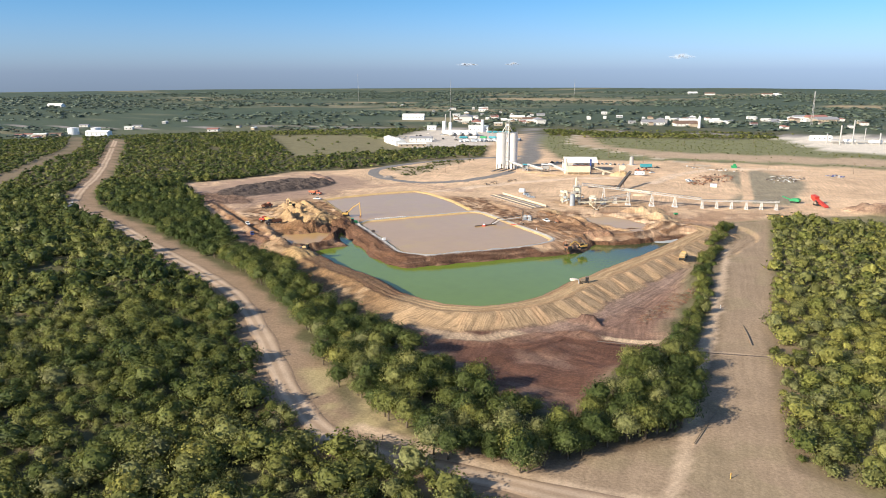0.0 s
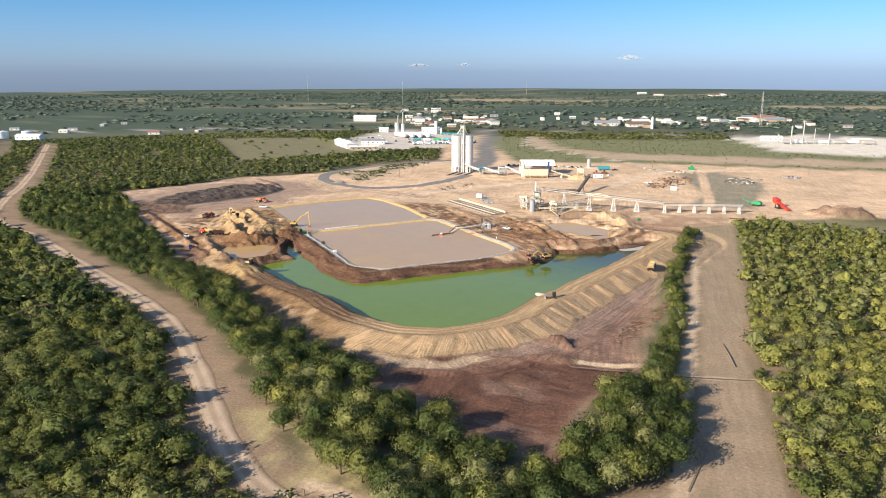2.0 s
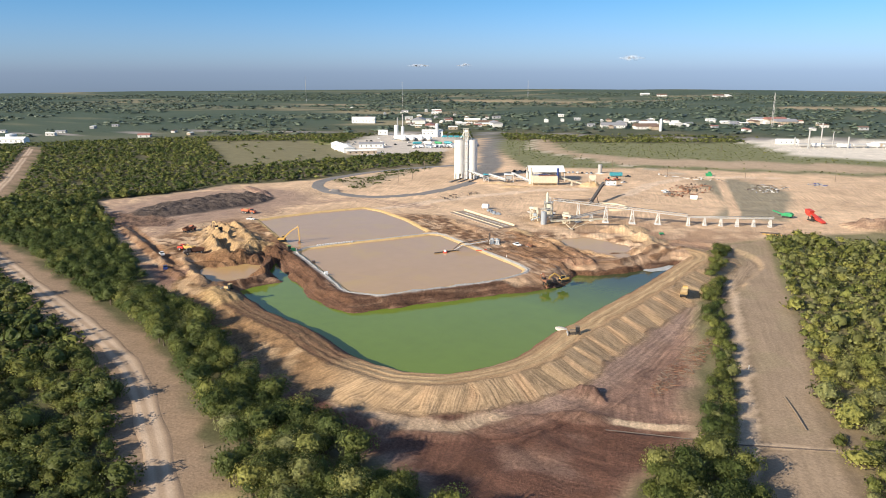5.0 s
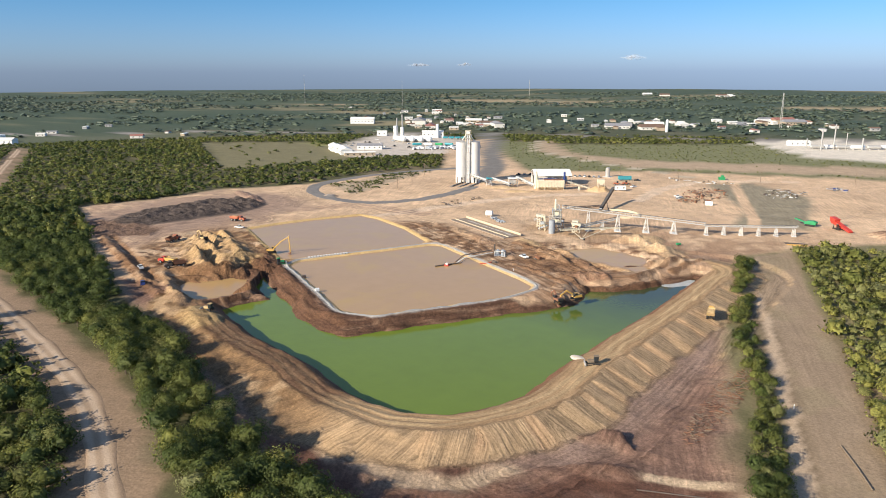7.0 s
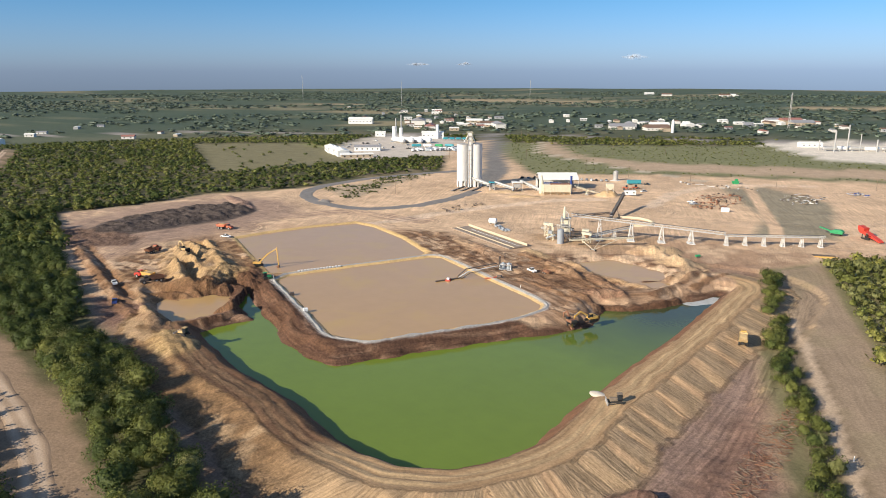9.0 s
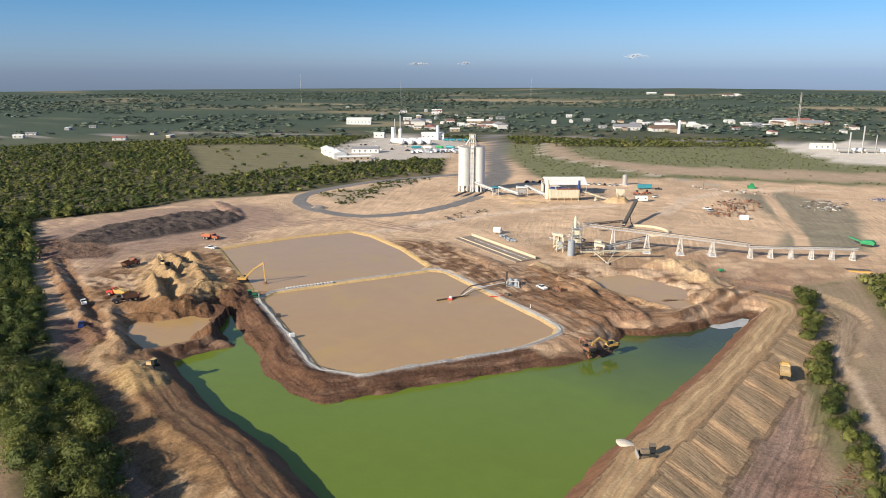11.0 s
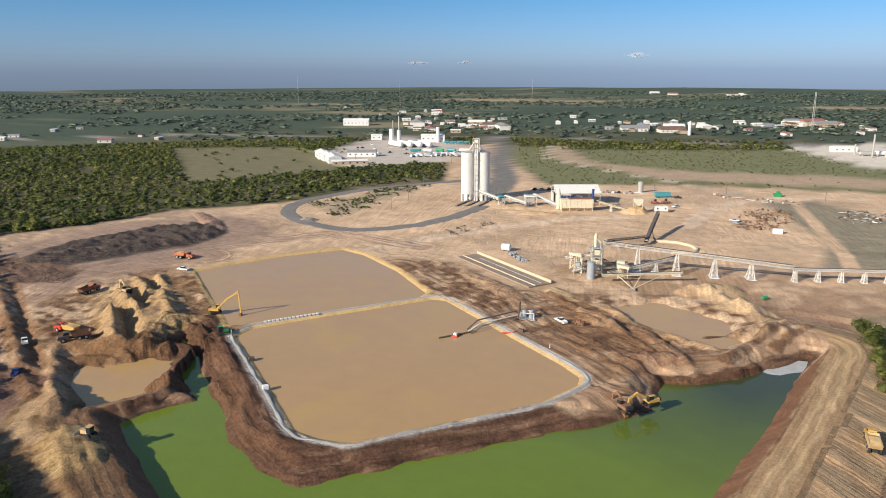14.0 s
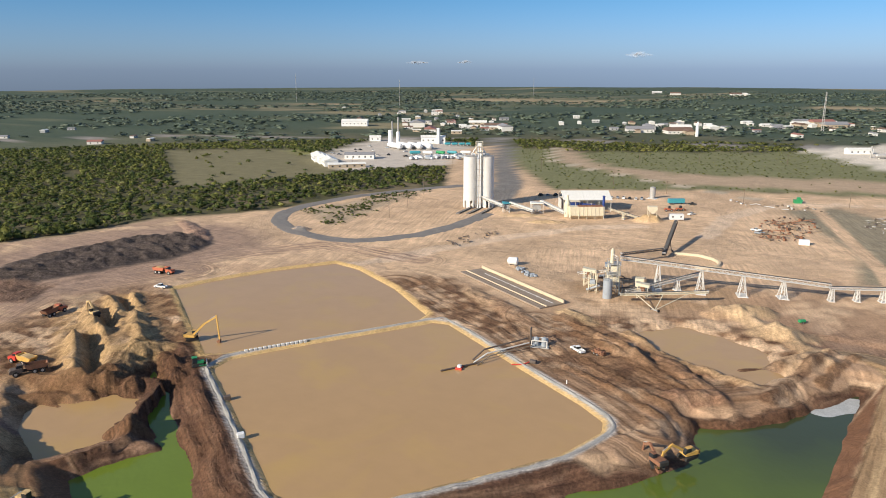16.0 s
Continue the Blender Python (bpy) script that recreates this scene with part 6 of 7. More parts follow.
def excavator(x, y, rz, house_mat, label, boom=((0.8, 1.9), (4.5, 5.2), (7.2, 4.4), (7.6, 0.6)), turn=0.0, z=None):
    """A tracked excavator; the arm's line is given as (out, up) pairs."""
    t = thing("excavator", x, y, rz, label, "excavator", "site excavators", z)
    for sy in (-1.2, 1.2):
        bm = B()
        side(bm, [(-2.1, 0.25), (-1.8, 0.0), (1.8, 0.0), (2.1, 0.25), (2.1, 0.65), (1.8, 0.9), (-1.8, 0.9), (-2.1, 0.65)], sy - 0.3, sy + 0.3)
        part("track", bm, M_DARK, t)
    bm = B()
    box(bm, (0, 0, 0.7), (1.8, 1.8, 0.5))
    tube(bm, (0, 0, 0.9), (0, 0, 1.15), 0.8, seg=16)
    part("undercarriage", bm, M_DARK, t)
    c, s = math.cos(radians(turn)), math.sin(radians(turn))

    def spun(ob):
        ob.matrix_basis = pose(0, 0, 0, 0, 0, turn)
        return ob
    bm = B()
    side(bm, [(-2.5, 1.15), (1.5, 1.15), (1.5, 1.9), (-0.6, 2.1), (-2.5, 2.2)], -1.3, 1.3)
    spun(part("house", bm, house_mat, t))
    bm = B()
    box(bm, (-2.3, 0, 1.7), (0.9, 2.6, 1.2), bevel=0.2)
    spun(part("counterweight", bm, M_DARK, t))
    bm = B()
    side(bm, [(0.0, 1.8), (1.6, 1.5), (1.7, 2.3), (1.3, 3.05), (0.0, 3.1)], 0.25, 1.25)
    cab_ = spun(part("cab", bm, M_GLASS, t))
    bm = B()
    box(bm, (0.65, 0.75, 3.13), (1.4, 1.05, 0.1), bevel=0.03)
    part("cab_roof", bm, house_mat, cab_)
    a, b, e, g = [(p[0], -0.3, p[1]) for p in boom]
    bm = B()
    bar(bm, a, b, 0.5, 0.6)
    bar(bm, b, e, 0.42, 0.5)
    spun(part("boom", bm, house_mat, t))
    bm = B()
    bar(bm, (e[0] - (g[0] - e[0]) * 0.12, e[1], e[2] + 0.6), g, 0.34, 0.42)
    spun(part("stick", bm, house_mat, t))
    bm = B()
    bar(bm, (a[0] + 0.6, a[1], a[2] - 0.3), ((a[0] + b[0]) / 2 + 0.4, a[1], (a[2] + b[2]) / 2 - 0.1), 0.18)
    bar(bm, ((b[0] + e[0]) / 2, a[1], (b[2] + e[2]) / 2 + 0.5), (e[0] + 0.2, a[1], e[2] + 0.55), 0.16)
    spun(part("hydraulic_ram", bm, M_STEEL, t))
    bm = B()
    side(bm, [(g[0] - 0.2, g[2] + 0.3), (g[0] + 0.3, g[2] + 0.2), (g[0] + 0.2, g[2] - 0.7), (g[0] - 0.7, g[2] - 0.75), (g[0] - 1.0, g[2] - 0.3)], -0.9, 0.3)
    spun(part("bucket", bm, M_RUST, t))
    return t


def dozer(x, y, rz, mat, label, z=None):
    t = thing("bulldozer", x, y, rz, label, "bulldozer", "", z)
    for sy in (-1.05, 1.05):
        bm = B()
        side(bm, [(-1.9, 0.3), (-1.6, 0.0), (1.6, 0.0), (1.9, 0.3), (1.4, 0.85), (-1.4, 1.0)], sy - 0.28, sy + 0.28)
        part("track", bm, M_DARK, t)
    bm = B()
    box(bm, (0.7, 0, 1.15), (2.2, 1.2, 1.0), bevel=0.1)
    part("bonnet", bm, mat, t)
    bm = B()
    box(bm, (-0.9, 0, 1.9), (1.4, 1.4, 1.7), bevel=0.1)
    cab_ = part("cab", bm, M_GLASS, t)
    bm = B()
    box(bm, (-0.9, 0, 2.85), (1.6, 1.6, 0.12), bevel=0.03)
    part("roof", bm, mat, cab_)
    bm = B()
    side(bm, [(2.5, 0.05), (2.75, 0.0), (2.6, 0.6), (2.75, 1.2), (2.55, 1.2), (2.4, 0.6)], -1.8, 1.8)
    part("blade", bm, M_STEEL, t)
    for sy in (-1.4, 1.4):
        bm = B()
        bar(bm, (0.2, sy, 0.5), (2.5, sy, 0.4), 0.18)
        part("push_arm", bm, mat, t)
    return t


hauler(-430, 332, 20, M_ORANGE, M_ORANGE, "orange and yellow articulated dump truck carrying sand")
hauler(-413, 277, 112, M_ORANGE, M_RUST, "faded orange articulated dump truck on bare ground", False)
hauler(-374, 250, 195, M_RED, M_YELLOW, "red and yellow articulated dump truck loaded with sand")
hauler(-363.5, 247.5, 250, M_BOOM, M_RUST, "dark muddy dump truck beside the diggings", False)
hauler(-139, 333, 105, M_YELLOW, M_SAND_LOAD, "yellow articulated dump truck on a dusty haul track")
excavator(-349, 293.5, 62, M_YELLOW, "yellow long-reach excavator with its boom raised beside the pond", ((0.8, 1.9), (5.0, 6.0), (9.4, 8.6), (9.9, 0.3)), -30)
excavator(-390, 281, 165, M_SAND_LOAD, "sand-coloured excavator digging on top of a sand heap", ((0.8, 1.9), (4.2, 4.8), (6.6, 3.8), (7.0, 0.2)), 10)
excavator(-191, 324, 250, M_YELLOW, "yellow excavator dredging at the edge of the green pond", ((0.8, 1.9), (4.6, 4.2), (7.0, 2.6), (8.2, -1.6)), -10, z=-2.4)
excavator(-195.5, 316.5, 120, M_RUST, "muddy rust-yellow excavator at the water's edge", ((0.8, 1.9), (3.4, 4.0), (5.4, 2.6), (5.8, -0.2)), 30, z=-2.6)
dozer(-152.5, 262, 215, M_WOOD, "muddy brown bulldozer on the sandy bank")
dozer(-328.0, 282, 60, M_GREENP, "small green tracked machine on brown mud")
dozer(-291, 217, 200, M_SAND_LOAD, "sand-yellow bulldozer on a yellow sand heap")
pickup(-411, 319, 200, M_WHITE, "white pickup truck parked on bare earth", "site pickups")
pickup(-374, 236, 160, M_WHITE, "white pickup truck parked by the brush", "site pickups")
pickup(-351, 224, 150, M_BLUE, "dark blue pickup truck parked by the brush", "site pickups")
pickup(-241, 364, 155, M_WHITE, "white pickup truck with a loaded bed beside tan mud", "site pickups")
pickup(-289, 607, 70, M_WHITE, "white pickup truck on the sand yard", "site pickups")
pickup(-244.5, 584, 170, M_WHITE, "white pickup truck by the scrap heaps", "site pickups")
pickup(-241, 578, 20, M_TANKGREY, "grey pickup truck by the scrap heaps", "site pickups")
for i, m_ in enumerate((M_DARK, M_TANKGREY, M_DARK, M_WHITE, M_DARK)):
    p = Vector((-400, 611)).lerp(Vector((-383, 625)), i / 4)
    pickup(p.x, p.y, 100, m_, "car parked in a row behind the dryer", "parked cars", i % 2 == 0)
for i, m_ in enumerate((M_DARK, M_WHITE, M_TANKGREY, M_WHITE, M_DARK, M_WHITE, M_TANKGREY)):
    p = Vector((-358, 630)).lerp(Vector((-335, 639)), i / 6)
    pickup(p.x, p.y, 110, m_, "car parked in a row behind the dryer", "parked cars", i % 3 == 0)
bt = thing("box_trailer", -310, 637, 40, "teal box trailer parked on the yard", "trailer")
bm = B()
box(bm, (0, 0, 2.4), (11, 2.6, 2.8), bevel=0.05)
part("box", bm, M_TEAL, bt)
wheel_set(bt, [(sx, sy) for sx in (-3.8, -2.6) for sy in (-1.0, 1.0)], 0.5, 0.4)
bm = B()
box(bm, (4.0, 0, 0.55), (0.3, 1.6, 1.1))
part("landing_leg", bm, M_DARK, bt)
pickup(-300, 640, 20, M_DARK, "dark tractor truck beside a teal trailer", "site pickups")
for x_, y_, rz_ in ((-305, 611, 30), (-299.5, 616, 50)):
    t = thing("wheel_loader", x_, y_, rz_, "orange wheel loader parked on the yard", "loader", "wheel loaders")
    bm = B()
    side(bm, [(-2.8, 1.0), (1.2, 1.0), (1.4, 1.8), (-0.4, 2.0), (-2.8, 2.1)], -1.0, 1.0)
    part("body", bm, M_ORANGE, t)
    bm = B()
    box(bm, (0.2, 0, 2.7), (1.4, 1.4, 1.5), bevel=0.1)
    part("cab", bm, M_GLASS, t)
    bm = B()
    for sy in (-0.6, 0.6):
        bar(bm, (0.9, sy, 1.6), (3.2, sy, 0.9), 0.25)
    part("lift_arm", bm, M_ORANGE, t)
    bm = B()
    side(bm, [(3.1, 0.2), (4.2, 0.15), (3.4, 0.5), (3.3, 1.4), (3.0, 1.3)], -1.4, 1.4)
    part("bucket", bm, M_RUST, t)
    wheel_set(t, [(sx, sy) for sx in (-1.9, 1.5) for sy in (-1.1, 1.1)], 0.8, 0.55)

# far screening machines
sc_ = thing("screening_plant", -129, 530, -42, "red mobile screening plant with long folded conveyors", "screening plant")
bm = B()
side(bm, [(-7, 4.6), (-5, 5.4), (8, 1.6), (9.5, 0.8), (9.3, 0.4), (7, 0.9), (-5.5, 3.2)], -1.4, 1.4)
part("main_frame", bm, M_RED, sc_)
bm = B()
side(bm, [(-6.5, 4.8), (-2.5, 4.2), (-2.0, 6.0), (-6.8, 6.8)], -1.7, 1.7)
part("hopper", bm, M_RED, sc_)
bm = B()
bar(bm, (1, -1.5, 2.4), (5, -6, 4.8), 1.0, 0.5)
part("side_conveyor", bm, M_BOOM, sc_)
for sy in (-1.3, 1.3):
    bm = B()
    side(bm, [(-4, 0.3), (-3.6, 0), (1.6, 0), (2.0, 0.3), (1.6, 0.9), (-3.6, 0.9)], sy - 0.3, sy + 0.3)
    part("track", bm, M_DARK, sc_)
bm = B()
for sx in (-3.5, 1):
    for sy in (-1.1, 1.1):
        bar(bm, (sx, sy, 0.6), (sx, sy, 3.6), 0.3)
part("support_leg", bm, M_DARK, sc_)
gc_ = thing("crusher", -145, 532, -10, "green mobile crusher with a discharge conveyor", "crusher")
bm = B()
side(bm, [(-3, 1.2), (3.5, 1.2), (3.8, 2.6), (2.2, 3.6), (-1.5, 3.2), (-3.2, 2.2)], -1.4, 1.4)
part("body", bm, M_GREENP, gc_)
bm = B()
bar(bm, (-2.5, 0, 2.0), (-9, 0, 3.6), 1.1, 0.6)
part("discharge_conveyor", bm, M_GREENP, gc_)
for sy in (-1.1, 1.1):
    bm = B()
    side(bm, [(-2.6, 0.3), (-2.2, 0), (2.2, 0), (2.6, 0.3), (2.2, 1.3), (-2.2, 1.3)], sy - 0.3, sy + 0.3)
    part("track", bm, M_DARK, gc_)
gm2 = thing("green_skip", -246, 691, 30, "bright green steel skip on the yard's edge", "skip")
bm = B()
side(bm, [(-2.8, 2.4), (2.8, 2.4), (2.2, 0), (-2.2, 0)], -1.5, 1.5)
box(bm, (0.5, 0, 3.2), (2.4, 2.0, 1.7), bevel=0.2)
part("body", bm, M_GREENP, gm2)
g3 = thing("green_pump", -190, 437.5, 50, "small green wheeled pump on sand", "pump")
bm = B()
box(bm, (0, 0, 0.9), (2.6, 1.3, 1.0), bevel=0.2)
part("housing", bm, M_GREENP, g3)
wheel_set(g3, [(0, -0.75), (0, 0.75)], 0.4, 0.2)
yb = thing("timber_stack", -141, 476, 25, "stack of yellow and brown beams at the wood's edge", "beams")
for i in range(6):
    bm = B()
    box(bm, (rs.uniform(-1, 1), -2.4 + i * 0.9, 0.35), (9 + rs.uniform(-2, 2), 0.5, 0.6), rs.uniform(-6, 6))
    part("beam", bm, M_YELLOW if i < 2 else M_BOOM, yb)

# ---- pond pump and its pipes ----
pm = thing("pump_station", -253.0, 360.5, 26, "grey steel pump station with pipes on the pond bank", "pump station")
bm = B()
box(bm, (0, 0, 0.25), (6, 4, 0.4), bevel=0.05)
part("skid", bm, M_STEEL, pm)
for sx in (-1.2, 1.4):
    bm = B()
    tube(bm, (sx, 0, 0.4), (sx, 0, 2.9), 0.95, seg=18)
    tube(bm, (sx, 0, 2.9), (sx, 0, 3.4), 0.95, 0.4, seg=18)
    part("vessel", bm, M_TANKGREY, pm)
bm = B()
for sy in (-1.5, 1.5):
    tube(bm, (-2.6, sy, 0.4), (-2.6, sy, 2.6), 0.2, seg=8)
    tube(bm, (-2.6, sy, 2.6), (2.4, sy, 2.6), 0.2, seg=8)
    tube(bm, (2.4, sy, 2.6), (2.4, sy, 0.4), 0.2, seg=8)
part("manifold", bm, M_TRUSS, pm)
bm = B()
tube(bm, (-3.2, 0.5, 0.5), (-3.2, 0.5, 5.2), 0.26, seg=10)
tube(bm, (-3.2, 0.5, 5.2), (-3.2, 3.6, 5.2), 0.26, seg=10)
tube(bm, (-3.2, 3.6, 5.2), (-3.2, 3.6, 0.5), 0.26, seg=10)
part("gooseneck_pipe", bm, M_BOOM, pm)


def pipe_run(name, pts, r, mat, label, category="pipe"):
    b = V3(pts[0])
    t = thing(name, b.x, b.y, 0, label, category, z=b.z)
    bm = B()
    for p, q in zip(pts, pts[1:]):
        tube(bm, V3(p) - b, V3(q) - b, r, seg=8)
    part("pipe", bm, mat, t)
    return t


pipe_run("suction_pipe", [(-256, 357.5, 2.0), (-262.5, 342.0, 1.4), (-264.5, 338.5, -1.5)], 0.28, M_BOOM, "dark suction pipe from the pump down into the pond")
pipe_run("suction_pipe", [(-254.5, 356.0, 1.2), (-261.0, 341.5, 0.6), (-263.0, 337.0, -1.5)], 0.24, M_TRUSS, "pale suction pipe from the pump down into the pond")
pipe_run("suction_pipe", [(-253.0, 355.5, 0.8), (-259.5, 341.0, 0.4), (-261.0, 336.0, -1.5)], 0.2, M_WOOD, "brown suction pipe from the pump down into the pond")
pipe_run("floating_pipe", [(-261.0, 338.5, -1.3), (-267.0, 325.5, -1.3)], 0.3, M_BOOM, "dark pipe floating on silty water")
fl = thing("red_float", -263.8, 330.6, 20, "red pontoon float with a white pump on silty water", "float", z=SILT_Z - 0.1)
for sy in (-0.7, 0.7):
    bm = B()
    tube(bm, (-1.0, sy, 0.35), (1.0, sy, 0.35), 0.42, seg=12)
    part("pontoon", bm, M_RED, fl)
bm = B()
box(bm, (0, 0, 1.0), (1.2, 1.2, 0.8), bevel=0.1)
part("pump", bm, M_WHITE, fl)
h2 = thing("hose_reel_pump", -247.5, 347.0, 10, "small dark pump with a red hose on the bank", "pump")
bm = B()
box(bm, (0, 0, 0.7), (2.2, 1.4, 1.0), bevel=0.15)
part("motor", bm, M_BOOM, h2)
bm = B()
tube(bm, (-1.0, -0.6, 0.6), (-2.2, -2.6, 0.3), 0.2, seg=8)
tube(bm, (-2.2, -2.6, 0.3), (-5.5, -4.2, 0.2), 0.2, seg=8)
part("hose", bm, M_RED, h2)
wr = thing("flat_trailer", -234.5, 366.0, -20, "rusty flat trailer with scrap parked on mud", "trailer")
bm = B()
box(bm, (0, 0, 0.9), (5.0, 2.0, 0.3))
for i in range(9):
    box(bm, (rs.uniform(-2, 2), rs.uniform(-0.7, 0.7), 1.4), (rs.uniform(0.5, 1.4), rs.uniform(0.4, 0.9), rs.uniform(0.5, 1.0)), rs.uniform(0, 90))
part("deck", bm, M_RUST, wr)
wheel_set(wr, [(sx, sy) for sx in (-1.2, 0.2) for sy in (-0.95, 0.95)], 0.45, 0.3)
for i in range(14):
    p = Vector((-325.5, 298.0)).lerp(Vector((-317.0, 315.5)), i / 13)
    t = thing("barrier_block", p.x, p.y, 64 + rs.uniform(-5, 5), "pale concrete block in a row on the dam between the ponds", "block", "row of barrier blocks", z=-1.7)
    bm = B()
    box(bm, (0, 0, 0.7), (1.0, 1.0, 1.5), bevel=0.08)
    part("block", bm, M_CONCRETE, t)
for x_, y_, lab in ((-281, 263, "white intake box on the pond's lined rim"), (-302, 274, "dark intake box on the pond's lined rim")):
    t = thing("intake_box", x_, y_, 60, lab, "box")
    bm = B()
    box(bm, (0, 0, 0.6), (1.8, 1.4, 1.3), bevel=0.1)
    part("housing", bm, M_WHITE if "white" in lab else M_BOOM, t)
rk = thing("flat_rock", -159.5, 265.0, 0, "large pale flat rock at the pond's edge", "rock")
bm = B()
bmesh.ops.create_icosphere(bm, subdivisions=2, radius=1.0, matrix=pose(0, 0, 0.3) @ Matrix.Diagonal((2.6, 1.7, 0.7, 1)))
for v in bm.verts:
    v.co *= 1 + 0.12 * noise.noise(v.co * 1.3)
part("stone", bm, M_PALEROCK, rk)

# pond liner: a rumpled strip round the near settling pond
ln = curve_through([*grown(POND_A, 2.2), grown(POND_A, 2.2)[0]], 1.6)
for nm, off, wd, mt, lab in (("pond_liner", 0.0, 1.5, M_LINER, "pale grey liner strip along the settling pond's rim"),):
    bm = B()
    rows_ = []
    n_ = len(ln)
    for i, p in enumerate(ln):
        d = (ln[min(i + 1, n_ - 1)] - ln[max(i - 1, 0)]).normalized()
        nr = Vector((d.y, -d.x))
        w_ = wd * (0.75 + 0.5 * abs(noise.noise(Vector((p.x * 0.15, p.y * 0.15, 0)))))
        rows_.append([bm.verts.new((p.x + nr.x * o * w_, p.y + nr.y * o * w_, height(p.x + nr.x * o * w_, p.y + nr.y * o * w_) + hh)) for o, hh in ((-0.5, 0.03), (-0.15, 0.22 + 0.1 * math.sin(i)), (0.2, 0.2), (0.5, 0.03))])
    for r0, r1 in zip(rows_, rows_[1:]):
        for k in range(3):
            bm.faces.new((r0[k], r0[k + 1], r1[k + 1], r1[k]))
    bmesh.ops.recalc_face_normals(bm, faces=bm.faces[:])
    tagged(part(nm, bm, mt), lab, "liner", kind="structure")
# foam at the head of the green pond
fm = B()
fv = [fm.verts.new((-168 + 5.5 * math.cos(a) * (1 + 0.3 * math.sin(3 * a)) + 0.35 * 11 * math.sin(a), 381 + 9 * math.sin(a), WATER_Z + 0.03)) for a in np.linspace(0, math.tau, 40)[:-1]]
fm.faces.new(fv)
M_FOAM = material("pale_foam", (0.42, 0.43, 0.42), 0.5, scale=0.35, amount=0.35)
tagged(part("foam_patch", fm, M_FOAM), "pale foam floating at the head of the green pond", "foam", kind="structure")

# ---- scrap, logs, posts ----


def scrap(name, x, y, rx_, ry_, n, label, mats, lmin=1.0, lmax=6.0, thin=False):
    for k, m_ in enumerate(mats):
        bm = B()
        for i in range(n // len(mats)):
            a, r = rs.uniform(0, math.tau), math.sqrt(rs.uniform(0, 1))
            px, py = x + rx_ * r * math.cos(a), y + ry_ * r * math.sin(a)
            L = rs.uniform(lmin, lmax)
            z = height(px, py) + rs.uniform(0.1, 1.0)
            if thin:
                w_ = rs.uniform(0.05, 0.14)
                box(bm, (px, py, z - 0.2), (L, w_, w_), rs.uniform(0, 180), rs.uniform(-25, 25))
            elif rs.uniform() < 0.3:
                box(bm, (px, py, z), (rs.uniform(0.6, 2.2), rs.uniform(0.5, 1.6), rs.uniform(0.4, 1.3)), rs.uniform(0, 180))
            else:
                box(bm, (px, py, z), (L, rs.uniform(0.15, 0.5), rs.uniform(0.15, 0.5)), rs.uniform(0, 180), rs.uniform(-9, 9))
        tagged(part(name, bm, m_), label, "scrap", kind="stuff")


scrap("scrap_heap", -232, 600, 16, 38, 170, "heap of rusty beams and pipes on bare ground", (M_RUST, M_BOOM, M_RUST, M_WOOD))
scrap("scrap_heap", -185, 646, 15, 24, 90, "heap of grey pipes and scrap on bare ground", (M_STEEL, M_BOOM, M_WOOD, M_TRUSS))
scrap("scrap_heap", -158, 692, 8, 6, 26, "heap of dark blue and grey machine scrap", (M_BLUE, M_STEEL))
scrap("scrap_heap", -255, 668, 34, 9, 40, "loose beams and pipes laid out on the yard", (M_TRUSS, M_WOOD))
scrap("scrap_heap", -360, 470, 7, 22, 22, "dark pipes and branches lying on sand", (M_BOOM, M_WOOD), 1.5, 5)
scrap("brush_debris", -113, 262, 4, 28, 420, "tangled reddish cut branches along the tree strip", (M_RUST, M_WOOD), 0.8, 3.2, True)
scrap("wreck_yard", -522, 186, 11, 9, 34, "scrap and old vehicles beside the dirt road", (M_BOOM, M_TANKGREY, M_WHITE), 0.8, 3)
sb = thing("scrap_container", -216, 566, 20, "white container box among scrap", "container")
bm = B()
box(bm, (0, 0, 1.4), (5, 2.4, 2.7), bevel=0.05)
part("body", bm, M_WHITE, sb)
pipe_run("lying_log", [(-82, 255, -0.6), (-77, 246, -0.6), (-73, 238, -0.6)], 0.2, M_WOOD, "long dark log lying on the cleared strip", "log")
pipe_run("lying_log", [(-63, 182, -0.7), (-62, 172, -0.7), (-60.5, 161, -0.7)], 0.12, M_WOOD, "thin dark pole lying on the cleared strip", "log")
pipe_run("lying_log", [(-114, 206, -0.6), (-99, 213, -0.6), (-85, 219, -0.6), (-65, 231, -0.7)], 0.16, M_BOOM, "dark hose laid across the cleared strip", "hose")
for x_, y_, h_, m_, lab in ((-127, 108, 1.6, M_WOOD, "weathered timber fence post by the road"), (-121, 111, 1.4, M_WOOD, "weathered timber fence post by the road"), (-48, 152, 1.5, M_YELLOW, "yellow marker post on the cleared strip"),
                            (-96, 270, 1.4, M_WHITE, "white marker post on the cleared strip"), (-232, 340, 1.3, M_WHITE, "white marker post on the bank"), (-205, 175, 1.5, M_WOOD, "weathered timber post by the road"), (-189, 137, 1.5, M_WOOD, "weathered timber post by the road")):
    t = thing("post", x_, y_, 0, lab, "post", "marker posts")
    bm = B()
    tube(bm, (0, 0, 0), (0, 0, h_), 0.14, 0.11, seg=8)
    part("stake", bm, m_, t)


def utility_pole(x, y, h, rz):
    t = thing("utility_pole", x, y, rz, "weathered wooden utility pole with a crossarm", "utility pole", "utility poles")
    bm = B()
    tube(bm, (0, 0, 0), (0, 0, h), 0.2, 0.13, seg=8)
    part("pole", bm, M_WOOD, t)
    bm = B()
    box(bm, (0, 0, h - 0.8), (2.6, 0.14, 0.16))
    part("crossarm", bm, M_WOOD, t)


